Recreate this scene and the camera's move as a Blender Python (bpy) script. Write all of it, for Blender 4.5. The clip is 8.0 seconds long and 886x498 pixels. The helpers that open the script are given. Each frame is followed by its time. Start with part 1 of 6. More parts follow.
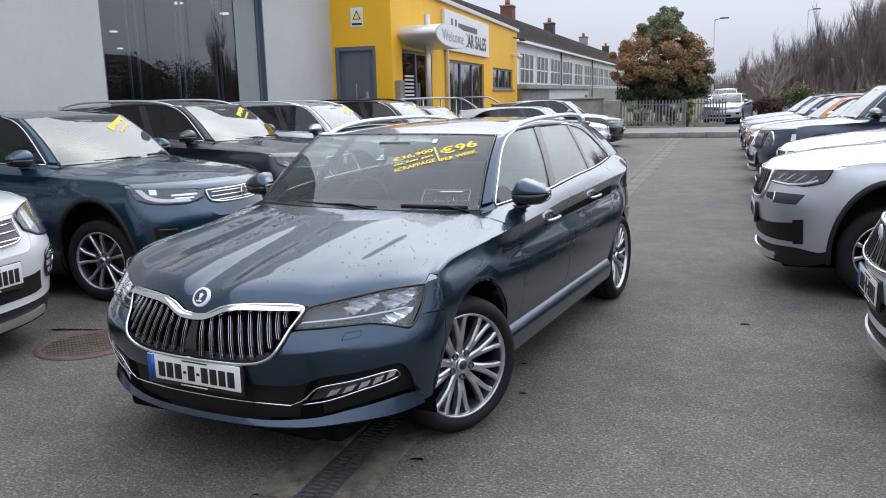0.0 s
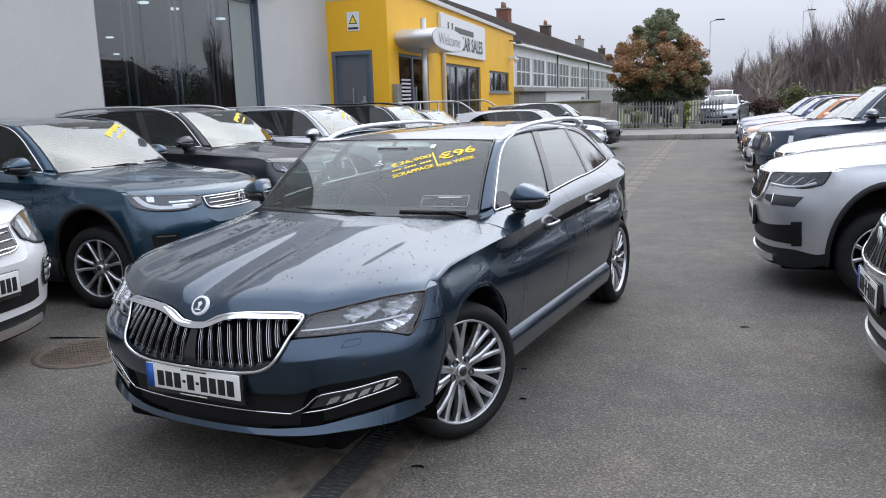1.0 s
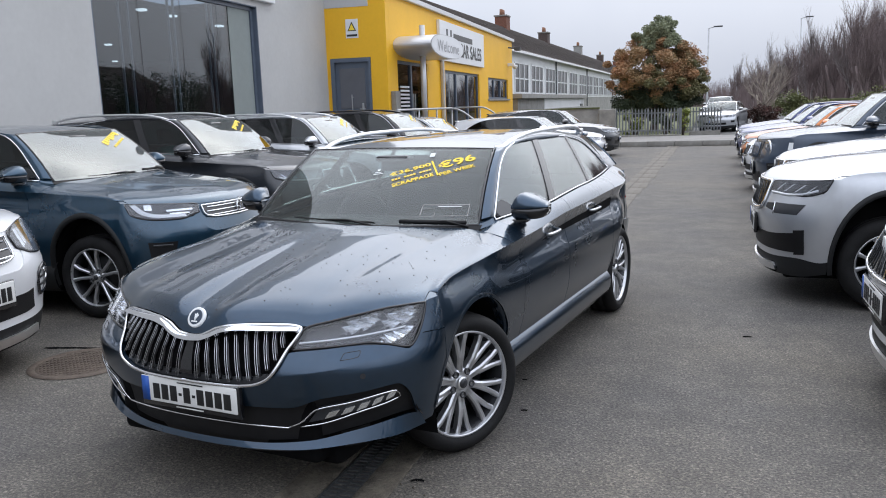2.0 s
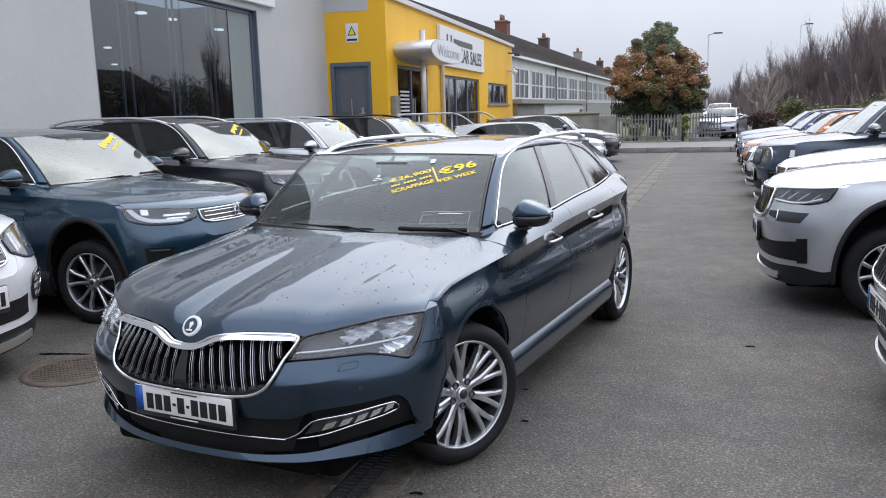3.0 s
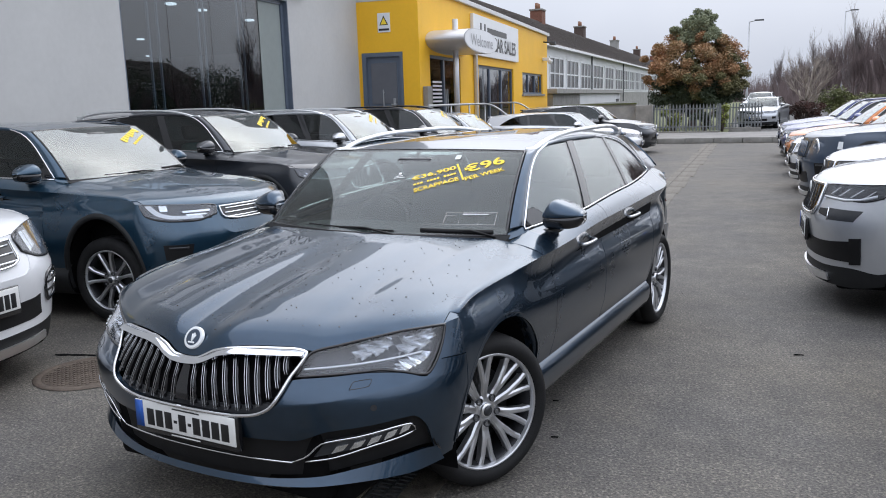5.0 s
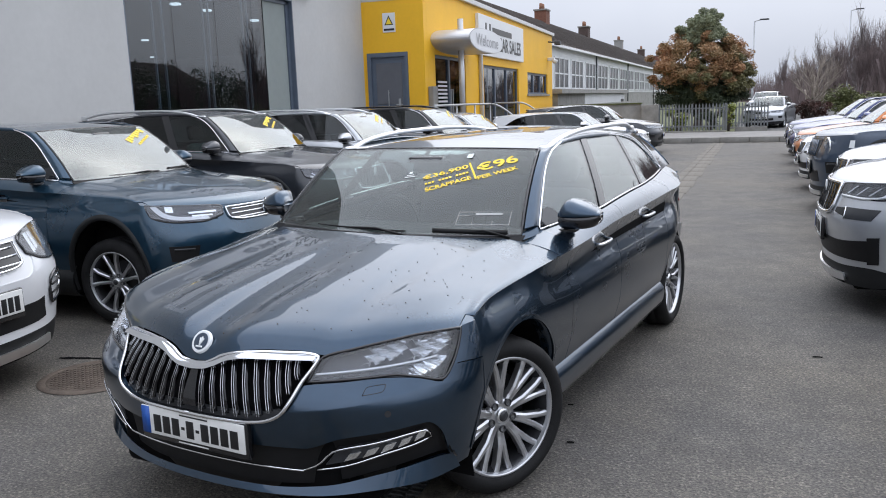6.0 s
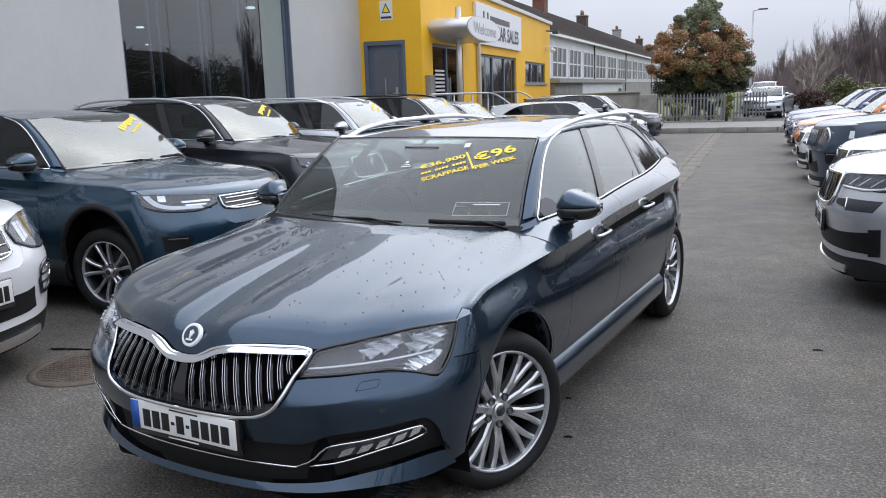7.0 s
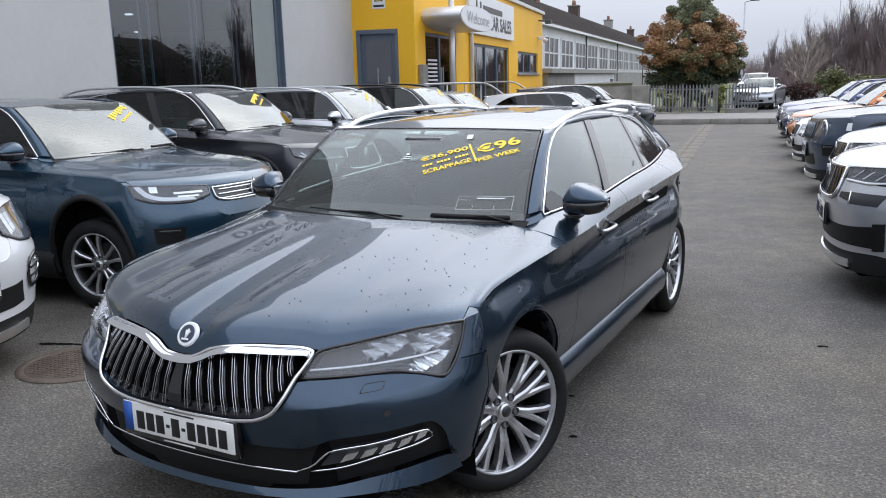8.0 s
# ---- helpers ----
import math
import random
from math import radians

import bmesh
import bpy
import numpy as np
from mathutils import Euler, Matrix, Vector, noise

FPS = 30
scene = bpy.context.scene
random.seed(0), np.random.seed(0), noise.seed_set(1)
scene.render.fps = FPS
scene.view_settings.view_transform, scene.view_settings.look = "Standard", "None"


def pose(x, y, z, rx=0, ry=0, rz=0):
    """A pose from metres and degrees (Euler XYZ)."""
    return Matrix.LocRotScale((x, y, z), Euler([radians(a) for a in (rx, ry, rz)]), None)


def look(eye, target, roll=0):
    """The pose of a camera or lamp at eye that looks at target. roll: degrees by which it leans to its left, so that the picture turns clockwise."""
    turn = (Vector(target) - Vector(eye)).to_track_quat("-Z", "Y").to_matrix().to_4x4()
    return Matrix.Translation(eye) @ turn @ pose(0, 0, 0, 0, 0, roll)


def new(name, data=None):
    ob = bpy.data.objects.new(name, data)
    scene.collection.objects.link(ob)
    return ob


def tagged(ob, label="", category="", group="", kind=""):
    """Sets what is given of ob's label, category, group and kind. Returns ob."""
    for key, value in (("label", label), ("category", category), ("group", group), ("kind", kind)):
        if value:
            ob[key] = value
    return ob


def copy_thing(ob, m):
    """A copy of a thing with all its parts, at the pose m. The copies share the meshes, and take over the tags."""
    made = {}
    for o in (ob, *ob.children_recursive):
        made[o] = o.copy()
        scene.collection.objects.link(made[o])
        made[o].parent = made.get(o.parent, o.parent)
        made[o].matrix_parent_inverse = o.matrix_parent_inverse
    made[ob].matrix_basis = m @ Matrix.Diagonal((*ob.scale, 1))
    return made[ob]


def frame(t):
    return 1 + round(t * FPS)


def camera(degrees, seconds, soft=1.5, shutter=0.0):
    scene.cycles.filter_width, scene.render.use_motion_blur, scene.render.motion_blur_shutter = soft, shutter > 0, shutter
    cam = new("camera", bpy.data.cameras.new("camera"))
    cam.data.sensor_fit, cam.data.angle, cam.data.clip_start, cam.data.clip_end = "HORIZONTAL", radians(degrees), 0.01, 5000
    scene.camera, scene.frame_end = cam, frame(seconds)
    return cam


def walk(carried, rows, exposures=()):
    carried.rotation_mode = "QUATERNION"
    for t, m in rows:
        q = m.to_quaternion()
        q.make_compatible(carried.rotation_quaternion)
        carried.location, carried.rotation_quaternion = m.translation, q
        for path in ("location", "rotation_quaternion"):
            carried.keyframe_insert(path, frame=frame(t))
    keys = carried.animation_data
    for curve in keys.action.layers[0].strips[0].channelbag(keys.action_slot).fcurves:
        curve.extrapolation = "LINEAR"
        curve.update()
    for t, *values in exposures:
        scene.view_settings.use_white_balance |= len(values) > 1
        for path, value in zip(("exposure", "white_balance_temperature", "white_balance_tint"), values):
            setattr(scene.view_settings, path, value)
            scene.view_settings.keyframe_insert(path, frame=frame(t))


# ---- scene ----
cam = camera(57.6, 8.0, soft=1.0)
PATH = [
    (0, (1.929, -3.676, 1.609), (1.308, -1.812, 1.238), -1.5),
    (0.5, (1.932, -3.685, 1.614), (1.312, -1.82, 1.243), -1.6),
    (1, (1.919, -3.666, 1.622), (1.303, -1.799, 1.258), -1.9),
    (1.5, (1.905, -3.643, 1.627), (1.291, -1.774, 1.27), -2.0),
    (3, (1.87, -3.556, 1.635), (1.259, -1.682, 1.298), -1.6),
    (3.5, (1.845, -3.508, 1.63), (1.23, -1.639, 1.269), -1.4),
    (4, (1.841, -3.424, 1.649), (1.183, -1.572, 1.279), -1.9),
    (4.5, (1.846, -3.333, 1.655), (1.164, -1.487, 1.294), -1.8),
    (6, (1.755, -3.194, 1.633), (1.055, -1.355, 1.277), -2.0),
    (6.5, (1.745, -3.162, 1.634), (1.048, -1.322, 1.275), -2.0),
    (7, (1.732, -3.126, 1.628), (1.04, -1.289, 1.246), -1.8),
    (7.5, (1.694, -3.086, 1.634), (1.008, -1.248, 1.243), -1.7),
    (8, (1.64, -3.042, 1.631), (0.972, -1.201, 1.224), -1.5),
]
walk(cam, [(t, look(eye, target, roll)) for t, eye, target, roll in PATH])

# ---- world, sun and exposure ----
world = bpy.data.worlds.new("overcast_sky")
scene.world = world
world.use_nodes = True
wt = world.node_tree
wt.nodes.clear()
w_out = wt.nodes.new("ShaderNodeOutputWorld")
w_bg = wt.nodes.new("ShaderNodeBackground")
w_sky = wt.nodes.new("ShaderNodeTexSky")
w_sky.sky_type = "NISHITA"
w_sky.sun_disc = False
w_sky.sun_elevation = radians(49)
w_sky.sun_rotation = radians(8)
w_sky.air_density = 1.0
w_sky.dust_density = 6.0
w_sky.ozone_density = 1.0
# overcast: the blue of the clear sky is mostly washed out by a grey cloud sheet with soft billows
w_hsv = wt.nodes.new("ShaderNodeHueSaturation")
w_hsv.inputs["Saturation"].default_value = 0.25
w_noise = wt.nodes.new("ShaderNodeTexNoise")
w_noise.inputs["Scale"].default_value = 2.2
w_noise.inputs["Detail"].default_value = 5.0
w_ramp = wt.nodes.new("ShaderNodeValToRGB")
w_ramp.color_ramp.elements[0].position = 0.3
w_ramp.color_ramp.elements[0].color = (5.20, 5.70, 6.85, 1)
w_ramp.color_ramp.elements[1].position = 0.75
w_ramp.color_ramp.elements[1].color = (6.95, 7.30, 8.22, 1)
w_mix = wt.nodes.new("ShaderNodeMix")
w_mix.data_type = "RGBA"
w_mix.inputs["Factor"].default_value = 0.82
w_tc = wt.nodes.new("ShaderNodeTexCoord")
wt.links.new(w_tc.outputs["Generated"], w_noise.inputs["Vector"])
wt.links.new(w_noise.outputs["Fac"], w_ramp.inputs["Fac"])
wt.links.new(w_sky.outputs["Color"], w_hsv.inputs["Color"])
wt.links.new(w_hsv.outputs["Color"], w_mix.inputs["A"])
wt.links.new(w_ramp.outputs["Color"], w_mix.inputs["B"])
# haze along the horizon, and a sheet of cloud twice as bright above it
w_sep = wt.nodes.new("ShaderNodeSeparateXYZ")
wt.links.new(w_tc.outputs["Generated"], w_sep.inputs["Vector"])
w_grad = wt.nodes.new("ShaderNodeValToRGB")
w_grad.color_ramp.interpolation = "EASE"
for pos, val in ((0.0, 1.0), (0.14, 1.15), (0.46, 2.2), (1.0, 2.4)):
    el = w_grad.color_ramp.elements[0] if pos == 0 else w_grad.color_ramp.elements[-1] if pos == 1 else w_grad.color_ramp.elements.new(pos)
    el.color = (val, val, val, 1)
wt.links.new(w_sep.outputs["Z"], w_grad.inputs["Fac"])
w_scale = wt.nodes.new("ShaderNodeVectorMath")
w_scale.operation = "SCALE"
wt.links.new(w_mix.outputs["Result"], w_scale.inputs["Vector"])
wt.links.new(w_grad.outputs["Color"], w_scale.inputs["Scale"])
wt.links.new(w_scale.outputs["Vector"], w_bg.inputs["Color"])
w_bg.inputs["Strength"].default_value = 0.118
wt.links.new(w_bg.outputs["Background"], w_out.inputs["Surface"])

sun_data = bpy.data.lights.new("sun", "SUN")
sun_data.energy = 0.62
sun_data.angle = radians(105)
sun_data.color = (1.0, 0.985, 0.975)
sun = new("sun", sun_data)
sun.matrix_world = look((2.5, 18, 21), (0, 0, 0))

# ---- materials ----
def material(name, color, rough=0.5, metal=0.0, spec=0.5, coat=0.0, coat_rough=0.03, vary=0.0, scale=3.0, bump=0.0, bump_scale=80.0,
             second=None, transmission=0.0, alpha=1.0, rough_vary=0.0, detail=6.0, emission=None, random=0.0, ior=1.5):
    """A principled material with noise at two scales in colour, gloss and relief."""
    m = bpy.data.materials.new(name)
    m.use_nodes = True
    nt = m.node_tree
    b = nt.nodes["Principled BSDF"]
    b.inputs["Base Color"].default_value = (*color, 1)
    b.inputs["Roughness"].default_value = rough
    b.inputs["Metallic"].default_value = metal
    b.inputs["Specular IOR Level"].default_value = spec
    b.inputs["Coat Weight"].default_value = coat
    b.inputs["Coat Roughness"].default_value = coat_rough
    b.inputs["Transmission Weight"].default_value = transmission
    b.inputs["Alpha"].default_value = alpha
    b.inputs["IOR"].default_value = ior
    if emission:
        b.inputs["Emission Color"].default_value = (*emission[0], 1)
        b.inputs["Emission Strength"].default_value = emission[1]
    tc = nt.nodes.new("ShaderNodeTexCoord")
    if vary or second:
        n1 = nt.nodes.new("ShaderNodeTexNoise")
        n1.inputs["Scale"].default_value = scale
        n1.inputs["Detail"].default_value = detail
        n1.inputs["Roughness"].default_value = 0.65
        nt.links.new(tc.outputs["Object"], n1.inputs["Vector"])
        n2 = nt.nodes.new("ShaderNodeTexNoise")
        n2.inputs["Scale"].default_value = scale * 17
        n2.inputs["Detail"].default_value = 4.0
        nt.links.new(tc.outputs["Object"], n2.inputs["Vector"])
        mixf = nt.nodes.new("ShaderNodeMath")
        mixf.operation = "MULTIPLY_ADD"
        nt.links.new(n2.outputs["Fac"], mixf.inputs[0])
        mixf.inputs[1].default_value = 0.45
        half = nt.nodes.new("ShaderNodeMath")
        half.operation = "MULTIPLY_ADD"
        nt.links.new(n1.outputs["Fac"], half.inputs[0])
        half.inputs[1].default_value = 1.1
        half.inputs[2].default_value = -0.28
        nt.links.new(half.outputs[0], mixf.inputs[2])
        r = nt.nodes.new("ShaderNodeValToRGB")
        c2 = second or tuple(c * (1 - vary) for c in color)
        r.color_ramp.elements[0].position = 0.25
        r.color_ramp.elements[0].color = (*c2, 1)
        r.color_ramp.elements[1].position = 0.75
        r.color_ramp.elements[1].color = (*(min(1, c * (1 + vary)) for c in color), 1)
        nt.links.new(mixf.outputs[0], r.inputs["Fac"])
        out = r.outputs["Color"]
        if random:
            oi = nt.nodes.new("ShaderNodeObjectInfo")
            hs = nt.nodes.new("ShaderNodeHueSaturation")
            mr = nt.nodes.new("ShaderNodeMapRange")
            mr.inputs["To Min"].default_value = 1 - random
            mr.inputs["To Max"].default_value = 1 + random
            nt.links.new(oi.outputs["Random"], mr.inputs["Value"])
            nt.links.new(mr.outputs["Result"], hs.inputs["Value"])
            nt.links.new(out, hs.inputs["Color"])
            out = hs.outputs["Color"]
        nt.links.new(out, b.inputs["Base Color"])
        if rough_vary:
            rr = nt.nodes.new("ShaderNodeMapRange")
            rr.inputs["To Min"].default_value = max(0.02, rough - rough_vary)
            rr.inputs["To Max"].default_value = min(1, rough + rough_vary)
            nt.links.new(n1.outputs["Fac"], rr.inputs["Value"])
            nt.links.new(rr.outputs["Result"], b.inputs["Roughness"])
    if bump:
        nb = nt.nodes.new("ShaderNodeTexNoise")
        nb.inputs["Scale"].default_value = bump_scale
        nb.inputs["Detail"].default_value = 5.0
        nt.links.new(tc.outputs["Object"], nb.inputs["Vector"])
        bp = nt.nodes.new("ShaderNodeBump")
        bp.inputs["Strength"].default_value = bump
        bp.inputs["Distance"].default_value = 0.01
        nt.links.new(nb.outputs["Fac"], bp.inputs["Height"])
        nt.links.new(bp.outputs["Normal"], b.inputs["Normal"])
    return m


def car_paint(name, color, metal=0.35, rough=0.38, flake=0.12):
    """Clear-coated car paint with faint dust."""
    m = material(name, color, rough=rough, metal=metal, coat=1.0, coat_rough=0.015, vary=flake, scale=1.3, rough_vary=0.04)
    m.node_tree.nodes["Principled BSDF"].inputs["Coat IOR"].default_value = 1.52
    return m


def clear_glass(name, tint=(0.75, 0.8, 0.8), opacity=0.35, rough=0.0):
    """Thin window glass: a tinted see-through sheet under dielectric gloss plus added reflection."""
    m = bpy.data.materials.new(name)
    m.use_nodes = True
    nt = m.node_tree
    nt.nodes.clear()
    o = nt.nodes.new("ShaderNodeOutputMaterial")
    tr = nt.nodes.new("ShaderNodeBsdfTransparent")
    tr.inputs["Color"].default_value = (*tint, 1)
    gl = nt.nodes.new("ShaderNodeBsdfGlossy")
    gl.inputs["Roughness"].default_value = rough
    gl.inputs["Color"].default_value = (1, 1, 1, 1)
    lw = nt.nodes.new("ShaderNodeLayerWeight")
    lw.inputs["Blend"].default_value = 0.5
    pw = nt.nodes.new("ShaderNodeMath")
    pw.operation = "POWER"
    pw.inputs[1].default_value = 5.0
    nt.links.new(lw.outputs["Facing"], pw.inputs[0])
    add = nt.nodes.new("ShaderNodeMath")
    add.operation = "MULTIPLY_ADD"
    add.inputs[1].default_value = 0.95
    add.inputs[2].default_value = 0.042 + opacity
    add.use_clamp = True
    nt.links.new(pw.outputs[0], add.inputs[0])
    mx = nt.nodes.new("ShaderNodeMixShader")
    nt.links.new(add.outputs[0], mx.inputs["Fac"])
    nt.links.new(tr.outputs[0], mx.inputs[1])
    nt.links.new(gl.outputs[0], mx.inputs[2])
    nt.links.new(mx.outputs[0], o.inputs["Surface"])
    return m


M = {}
M["paint_hero"] = car_paint("blue_grey_paint", (0.021, 0.047, 0.082), metal=0.85, rough=0.28)
M["paint_blue"] = car_paint("steel_blue_paint", (0.017, 0.054, 0.094), metal=0.6, rough=0.28)
M["paint_white"] = car_paint("white_paint", (0.74, 0.75, 0.77), metal=0.0, rough=0.4, flake=0.03)
M["paint_silver"] = car_paint("silver_paint", (0.54, 0.56, 0.59), metal=0.65, rough=0.36, flake=0.05)
M["paint_grey"] = car_paint("graphite_paint", (0.030, 0.033, 0.040), metal=0.35)
M["paint_navy"] = car_paint("slate_navy_paint", (0.030, 0.050, 0.085), metal=0.3)
M["paint_orange"] = car_paint("orange_paint", (0.55, 0.17, 0.03), metal=0.3)
M["paint_bright_blue"] = car_paint("bright_blue_paint", (0.013, 0.028, 0.13), metal=0.4)
M["paint_black"] = car_paint("black_paint", (0.012, 0.013, 0.016), metal=0.2)
M["glass"] = clear_glass("windscreen_glass", (0.74, 0.79, 0.78), 0.015)
# extra mirror reflection put in so the other cars' windscreens look brighter
M["screen_glass"] = clear_glass("brightened_windscreen", (0.74, 0.79, 0.78), 0.045)
M["side_glass"] = clear_glass("side_glass", (0.76, 0.82, 0.81), 0.06)
M["tint_glass"] = clear_glass("green_tinted_glass", (0.42, 0.47, 0.47), 0.0)
M["privacy_glass"] = clear_glass("privacy_glass", (0.22, 0.25, 0.26), 0.0)
M["lens"] = clear_glass("lamp_lens", (0.92, 0.93, 0.95), 0.0)
M["chrome"] = material("chrome", (0.80, 0.81, 0.83), rough=0.09, metal=1.0, vary=0.03, scale=9)
M["satin"] = material("satin_aluminium", (0.82, 0.83, 0.84), rough=0.33, metal=1.0, vary=0.04, scale=12)
M["satin_dark"] = material("dark_chrome", (0.50, 0.51, 0.53), rough=0.18, metal=1.0, vary=0.05, scale=9)
M["alloy"] = material("alloy_silver", (0.60, 0.61, 0.63), rough=0.30, metal=0.85, vary=0.06, scale=14, rough_vary=0.08)
# dark copy of the alloy: shade inside the rim put into the colour
M["alloy_shaded"] = material("alloy_shaded", (0.035, 0.036, 0.04), rough=0.3, metal=0.4, vary=0.2, scale=12)
M["lamp_bowl"] = material("lamp_reflector", (0.86, 0.88, 0.90), rough=0.15, metal=0.85, vary=0.12, scale=30)
M["lamp_grey"] = material("lamp_housing", (0.065, 0.067, 0.072), rough=0.30, metal=0.3, vary=0.12, scale=18)
M["lamp_dark"] = material("lamp_dark", (0.03, 0.032, 0.036), rough=0.3, vary=0.2, scale=20)
M["gloss_black"] = material("gloss_black", (0.010, 0.010, 0.012), rough=0.12, coat=0.5, vary=0.2, scale=10)
M["plastic"] = material("black_plastic", (0.009, 0.009, 0.010), rough=0.52, spec=0.3, vary=0.25, scale=18, bump=0.08, bump_scale=400)
M["cladding"] = material("grey_cladding", (0.016, 0.017, 0.018), rough=0.55, spec=0.3, vary=0.2, scale=9, bump=0.06, bump_scale=300)
M["rubber"] = material("tyre_rubber", (0.012, 0.012, 0.0125), rough=0.72, spec=0.25, vary=0.35, scale=10, bump=0.1, bump_scale=120)
# near-black for recesses, their shade put into the colour; also cracks and tar
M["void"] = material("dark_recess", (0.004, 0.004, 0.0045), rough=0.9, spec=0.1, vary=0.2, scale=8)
M["seat"] = material("seat_cloth", (0.035, 0.036, 0.04), rough=0.9, vary=0.25, scale=12, bump=0.2, bump_scale=300)
M["dash"] = material("dash_plastic", (0.030, 0.031, 0.033), rough=0.6, vary=0.2, scale=10)
M["white"] = material("white_plate", (0.78, 0.78, 0.76), rough=0.4, vary=0.05, scale=20)
M["plate_blue"] = material("plate_blue", (0.02, 0.10, 0.42), rough=0.4, vary=0.1, scale=20)
M["ink"] = material("black_ink", (0.012, 0.012, 0.013), rough=0.5, vary=0.1, scale=20)
M["yellow_text"] = material("yellow_vinyl", (0.93, 0.68, 0.04), rough=0.5, vary=0.05, scale=20)
M["paper"] = material("white_paper", (0.70, 0.74, 0.74), rough=0.7, vary=0.05, scale=20)
M["badge"] = material("badge_enamel", (0.80, 0.82, 0.83), rough=0.25, vary=0.04, scale=20)
M["tail_red"] = material("tail_lamp_red", (0.35, 0.01, 0.01), rough=0.15, coat=1.0, vary=0.1, scale=20)
M["teal"] = material("teal_seat_cover", (0.05, 0.30, 0.30), rough=0.7, vary=0.1, scale=12)


# ---- mesh helpers ----
def part(name, verts, faces, mat, parent=None, label="", smooth=True):
    me = bpy.data.meshes.new(name)
    me.from_pydata([tuple(map(float, v)) for v in verts], [], faces)
    me.materials.append(mat)
    if smooth:
        me.polygons.foreach_set("use_smooth", [True] * len(me.polygons))
    me.update()
    ob = new(name, me)
    if parent is not None:
        ob.parent = parent
    return tagged(ob, label)


def join(pieces):
    """Several (verts, faces) lists as one."""
    vs, fs = [], []
    for v, f in pieces:
        k = len(vs)
        vs += list(v)
        fs += [tuple(i + k for i in q) for q in f]
    return vs, fs


def thing(name, m, label, category, group="", kind=""):
    ob = new(name)
    ob.empty_display_size = 0.2
    ob.matrix_world = m
    return tagged(ob, label, category, group, kind)


def spline(xs, ys):
    """A smooth curve through the given values, flat past its ends."""
    xs, ys = np.array(xs, float), np.array(ys, float)
    d = np.diff(ys) / np.diff(xs)
    g = np.concatenate([[d[0]], [0 if a * b <= 0 else 2 * a * b / (a + b) for a, b in zip(d[:-1], d[1:])], [d[-1]]])

    def at(v):
        v = np.clip(np.asarray(v, float), xs[0], xs[-1])
        i = np.clip(np.searchsorted(xs, v, "right") - 1, 0, len(xs) - 2)
        h = xs[i + 1] - xs[i]
        t = (v - xs[i]) / h
        return ((2 * t**3 - 3 * t**2 + 1) * ys[i] + (t**3 - 2 * t**2 + t) * h * g[i] + (3 * t**2 - 2 * t**3) * ys[i + 1] + (t**3 - t**2) * h * g[i + 1])
    return at


def smoothstep(a, b, v):
    t = np.clip((np.asarray(v, float) - a) / (b - a), 0, 1)
    return t * t * (3 - 2 * t)


def grid_faces(m, n, k=0, flip=False):
    fs = [(k + i * n + j, k + i * n + j + 1, k + (i + 1) * n + j + 1, k + (i + 1) * n + j) for i in range(m - 1) for j in range(n - 1)]
    return [f[::-1] for f in fs] if flip else fs


def grid_normals(P):
    du, dv = np.gradient(P, axis=1), np.gradient(P, axis=0)
    nr = np.cross(du, dv)
    return nr / (np.linalg.norm(nr, axis=-1, keepdims=True) + 1e-9)


def sheet(P, thick=0.0, out=0.0, flip=False):
    """A panel from a grid of points (rows, columns, 3), moved out along its normal and given a thickness with closed edges."""
    P = np.asarray(P, float)
    N = grid_normals(P) * (-1 if flip else 1)
    F = P + N * out
    m, n = F.shape[:2]
    vs = list(F.reshape(-1, 3))
    fs = grid_faces(m, n, 0, flip)
    if thick:
        k = m * n
        vs += list((F - N * thick).reshape(-1, 3))
        fs += grid_faces(m, n, k, not flip)
        rim = [i for i in range(n)] + [i * n + n - 1 for i in range(1, m)] + [(m - 1) * n + j for j in range(n - 2, -1, -1)] + [i * n for i in range(m - 2, 0, -1)]
        # the rim has vertices of its own, so that the panel's edge stays crisp
        q0, L = len(vs), len(rim)
        vs += [vs[r] for r in rim] + [vs[r + k] for r in rim]
        for i in range(L):
            j = (i + 1) % L
            q = (q0 + j, q0 + i, q0 + L + i, q0 + L + j)
            fs.append(q[::-1] if flip else q)
    return vs, fs


def tube(path, r, sides=8, closed=False, squash=1.0):
    """A round bar along a path of points; r may be one number or one for each point."""
    P = np.asarray(path, float)
    n = len(P)
    rs = np.full(n, r) if np.isscalar(r) else np.asarray(r, float)
    T = np.gradient(P, axis=0)
    if closed:
        T = np.roll(P, -1, 0) - np.roll(P, 1, 0)
    T /= np.linalg.norm(T, axis=1, keepdims=True) + 1e-9
    vs, fs = [], []
    up = np.array([0, 0, 1.0])
    for p, t, q in zip(P, T, rs):
        s = np.cross(t, up if abs(t[2]) < 0.95 else np.array([1.0, 0, 0]))
        s /= np.linalg.norm(s) + 1e-9
        w = np.cross(s, t)
        for k in range(sides):
            a = 2 * math.pi * k / sides
            vs.append(p + q * (math.cos(a) * s + math.sin(a) * w * squash))
    for i in range(n if closed else n - 1):
        for k in range(sides):
            a, b = i * sides + k, i * sides + (k + 1) % sides
            c, d = ((i + 1) % n) * sides + k, ((i + 1) % n) * sides + (k + 1) % sides
            fs.append((a, c, d, b))
    if not closed:
        fs.append(tuple(range(sides)))
        fs.append(tuple((n - 1) * sides + k for k in range(sides - 1, -1, -1)))
    return vs, fs


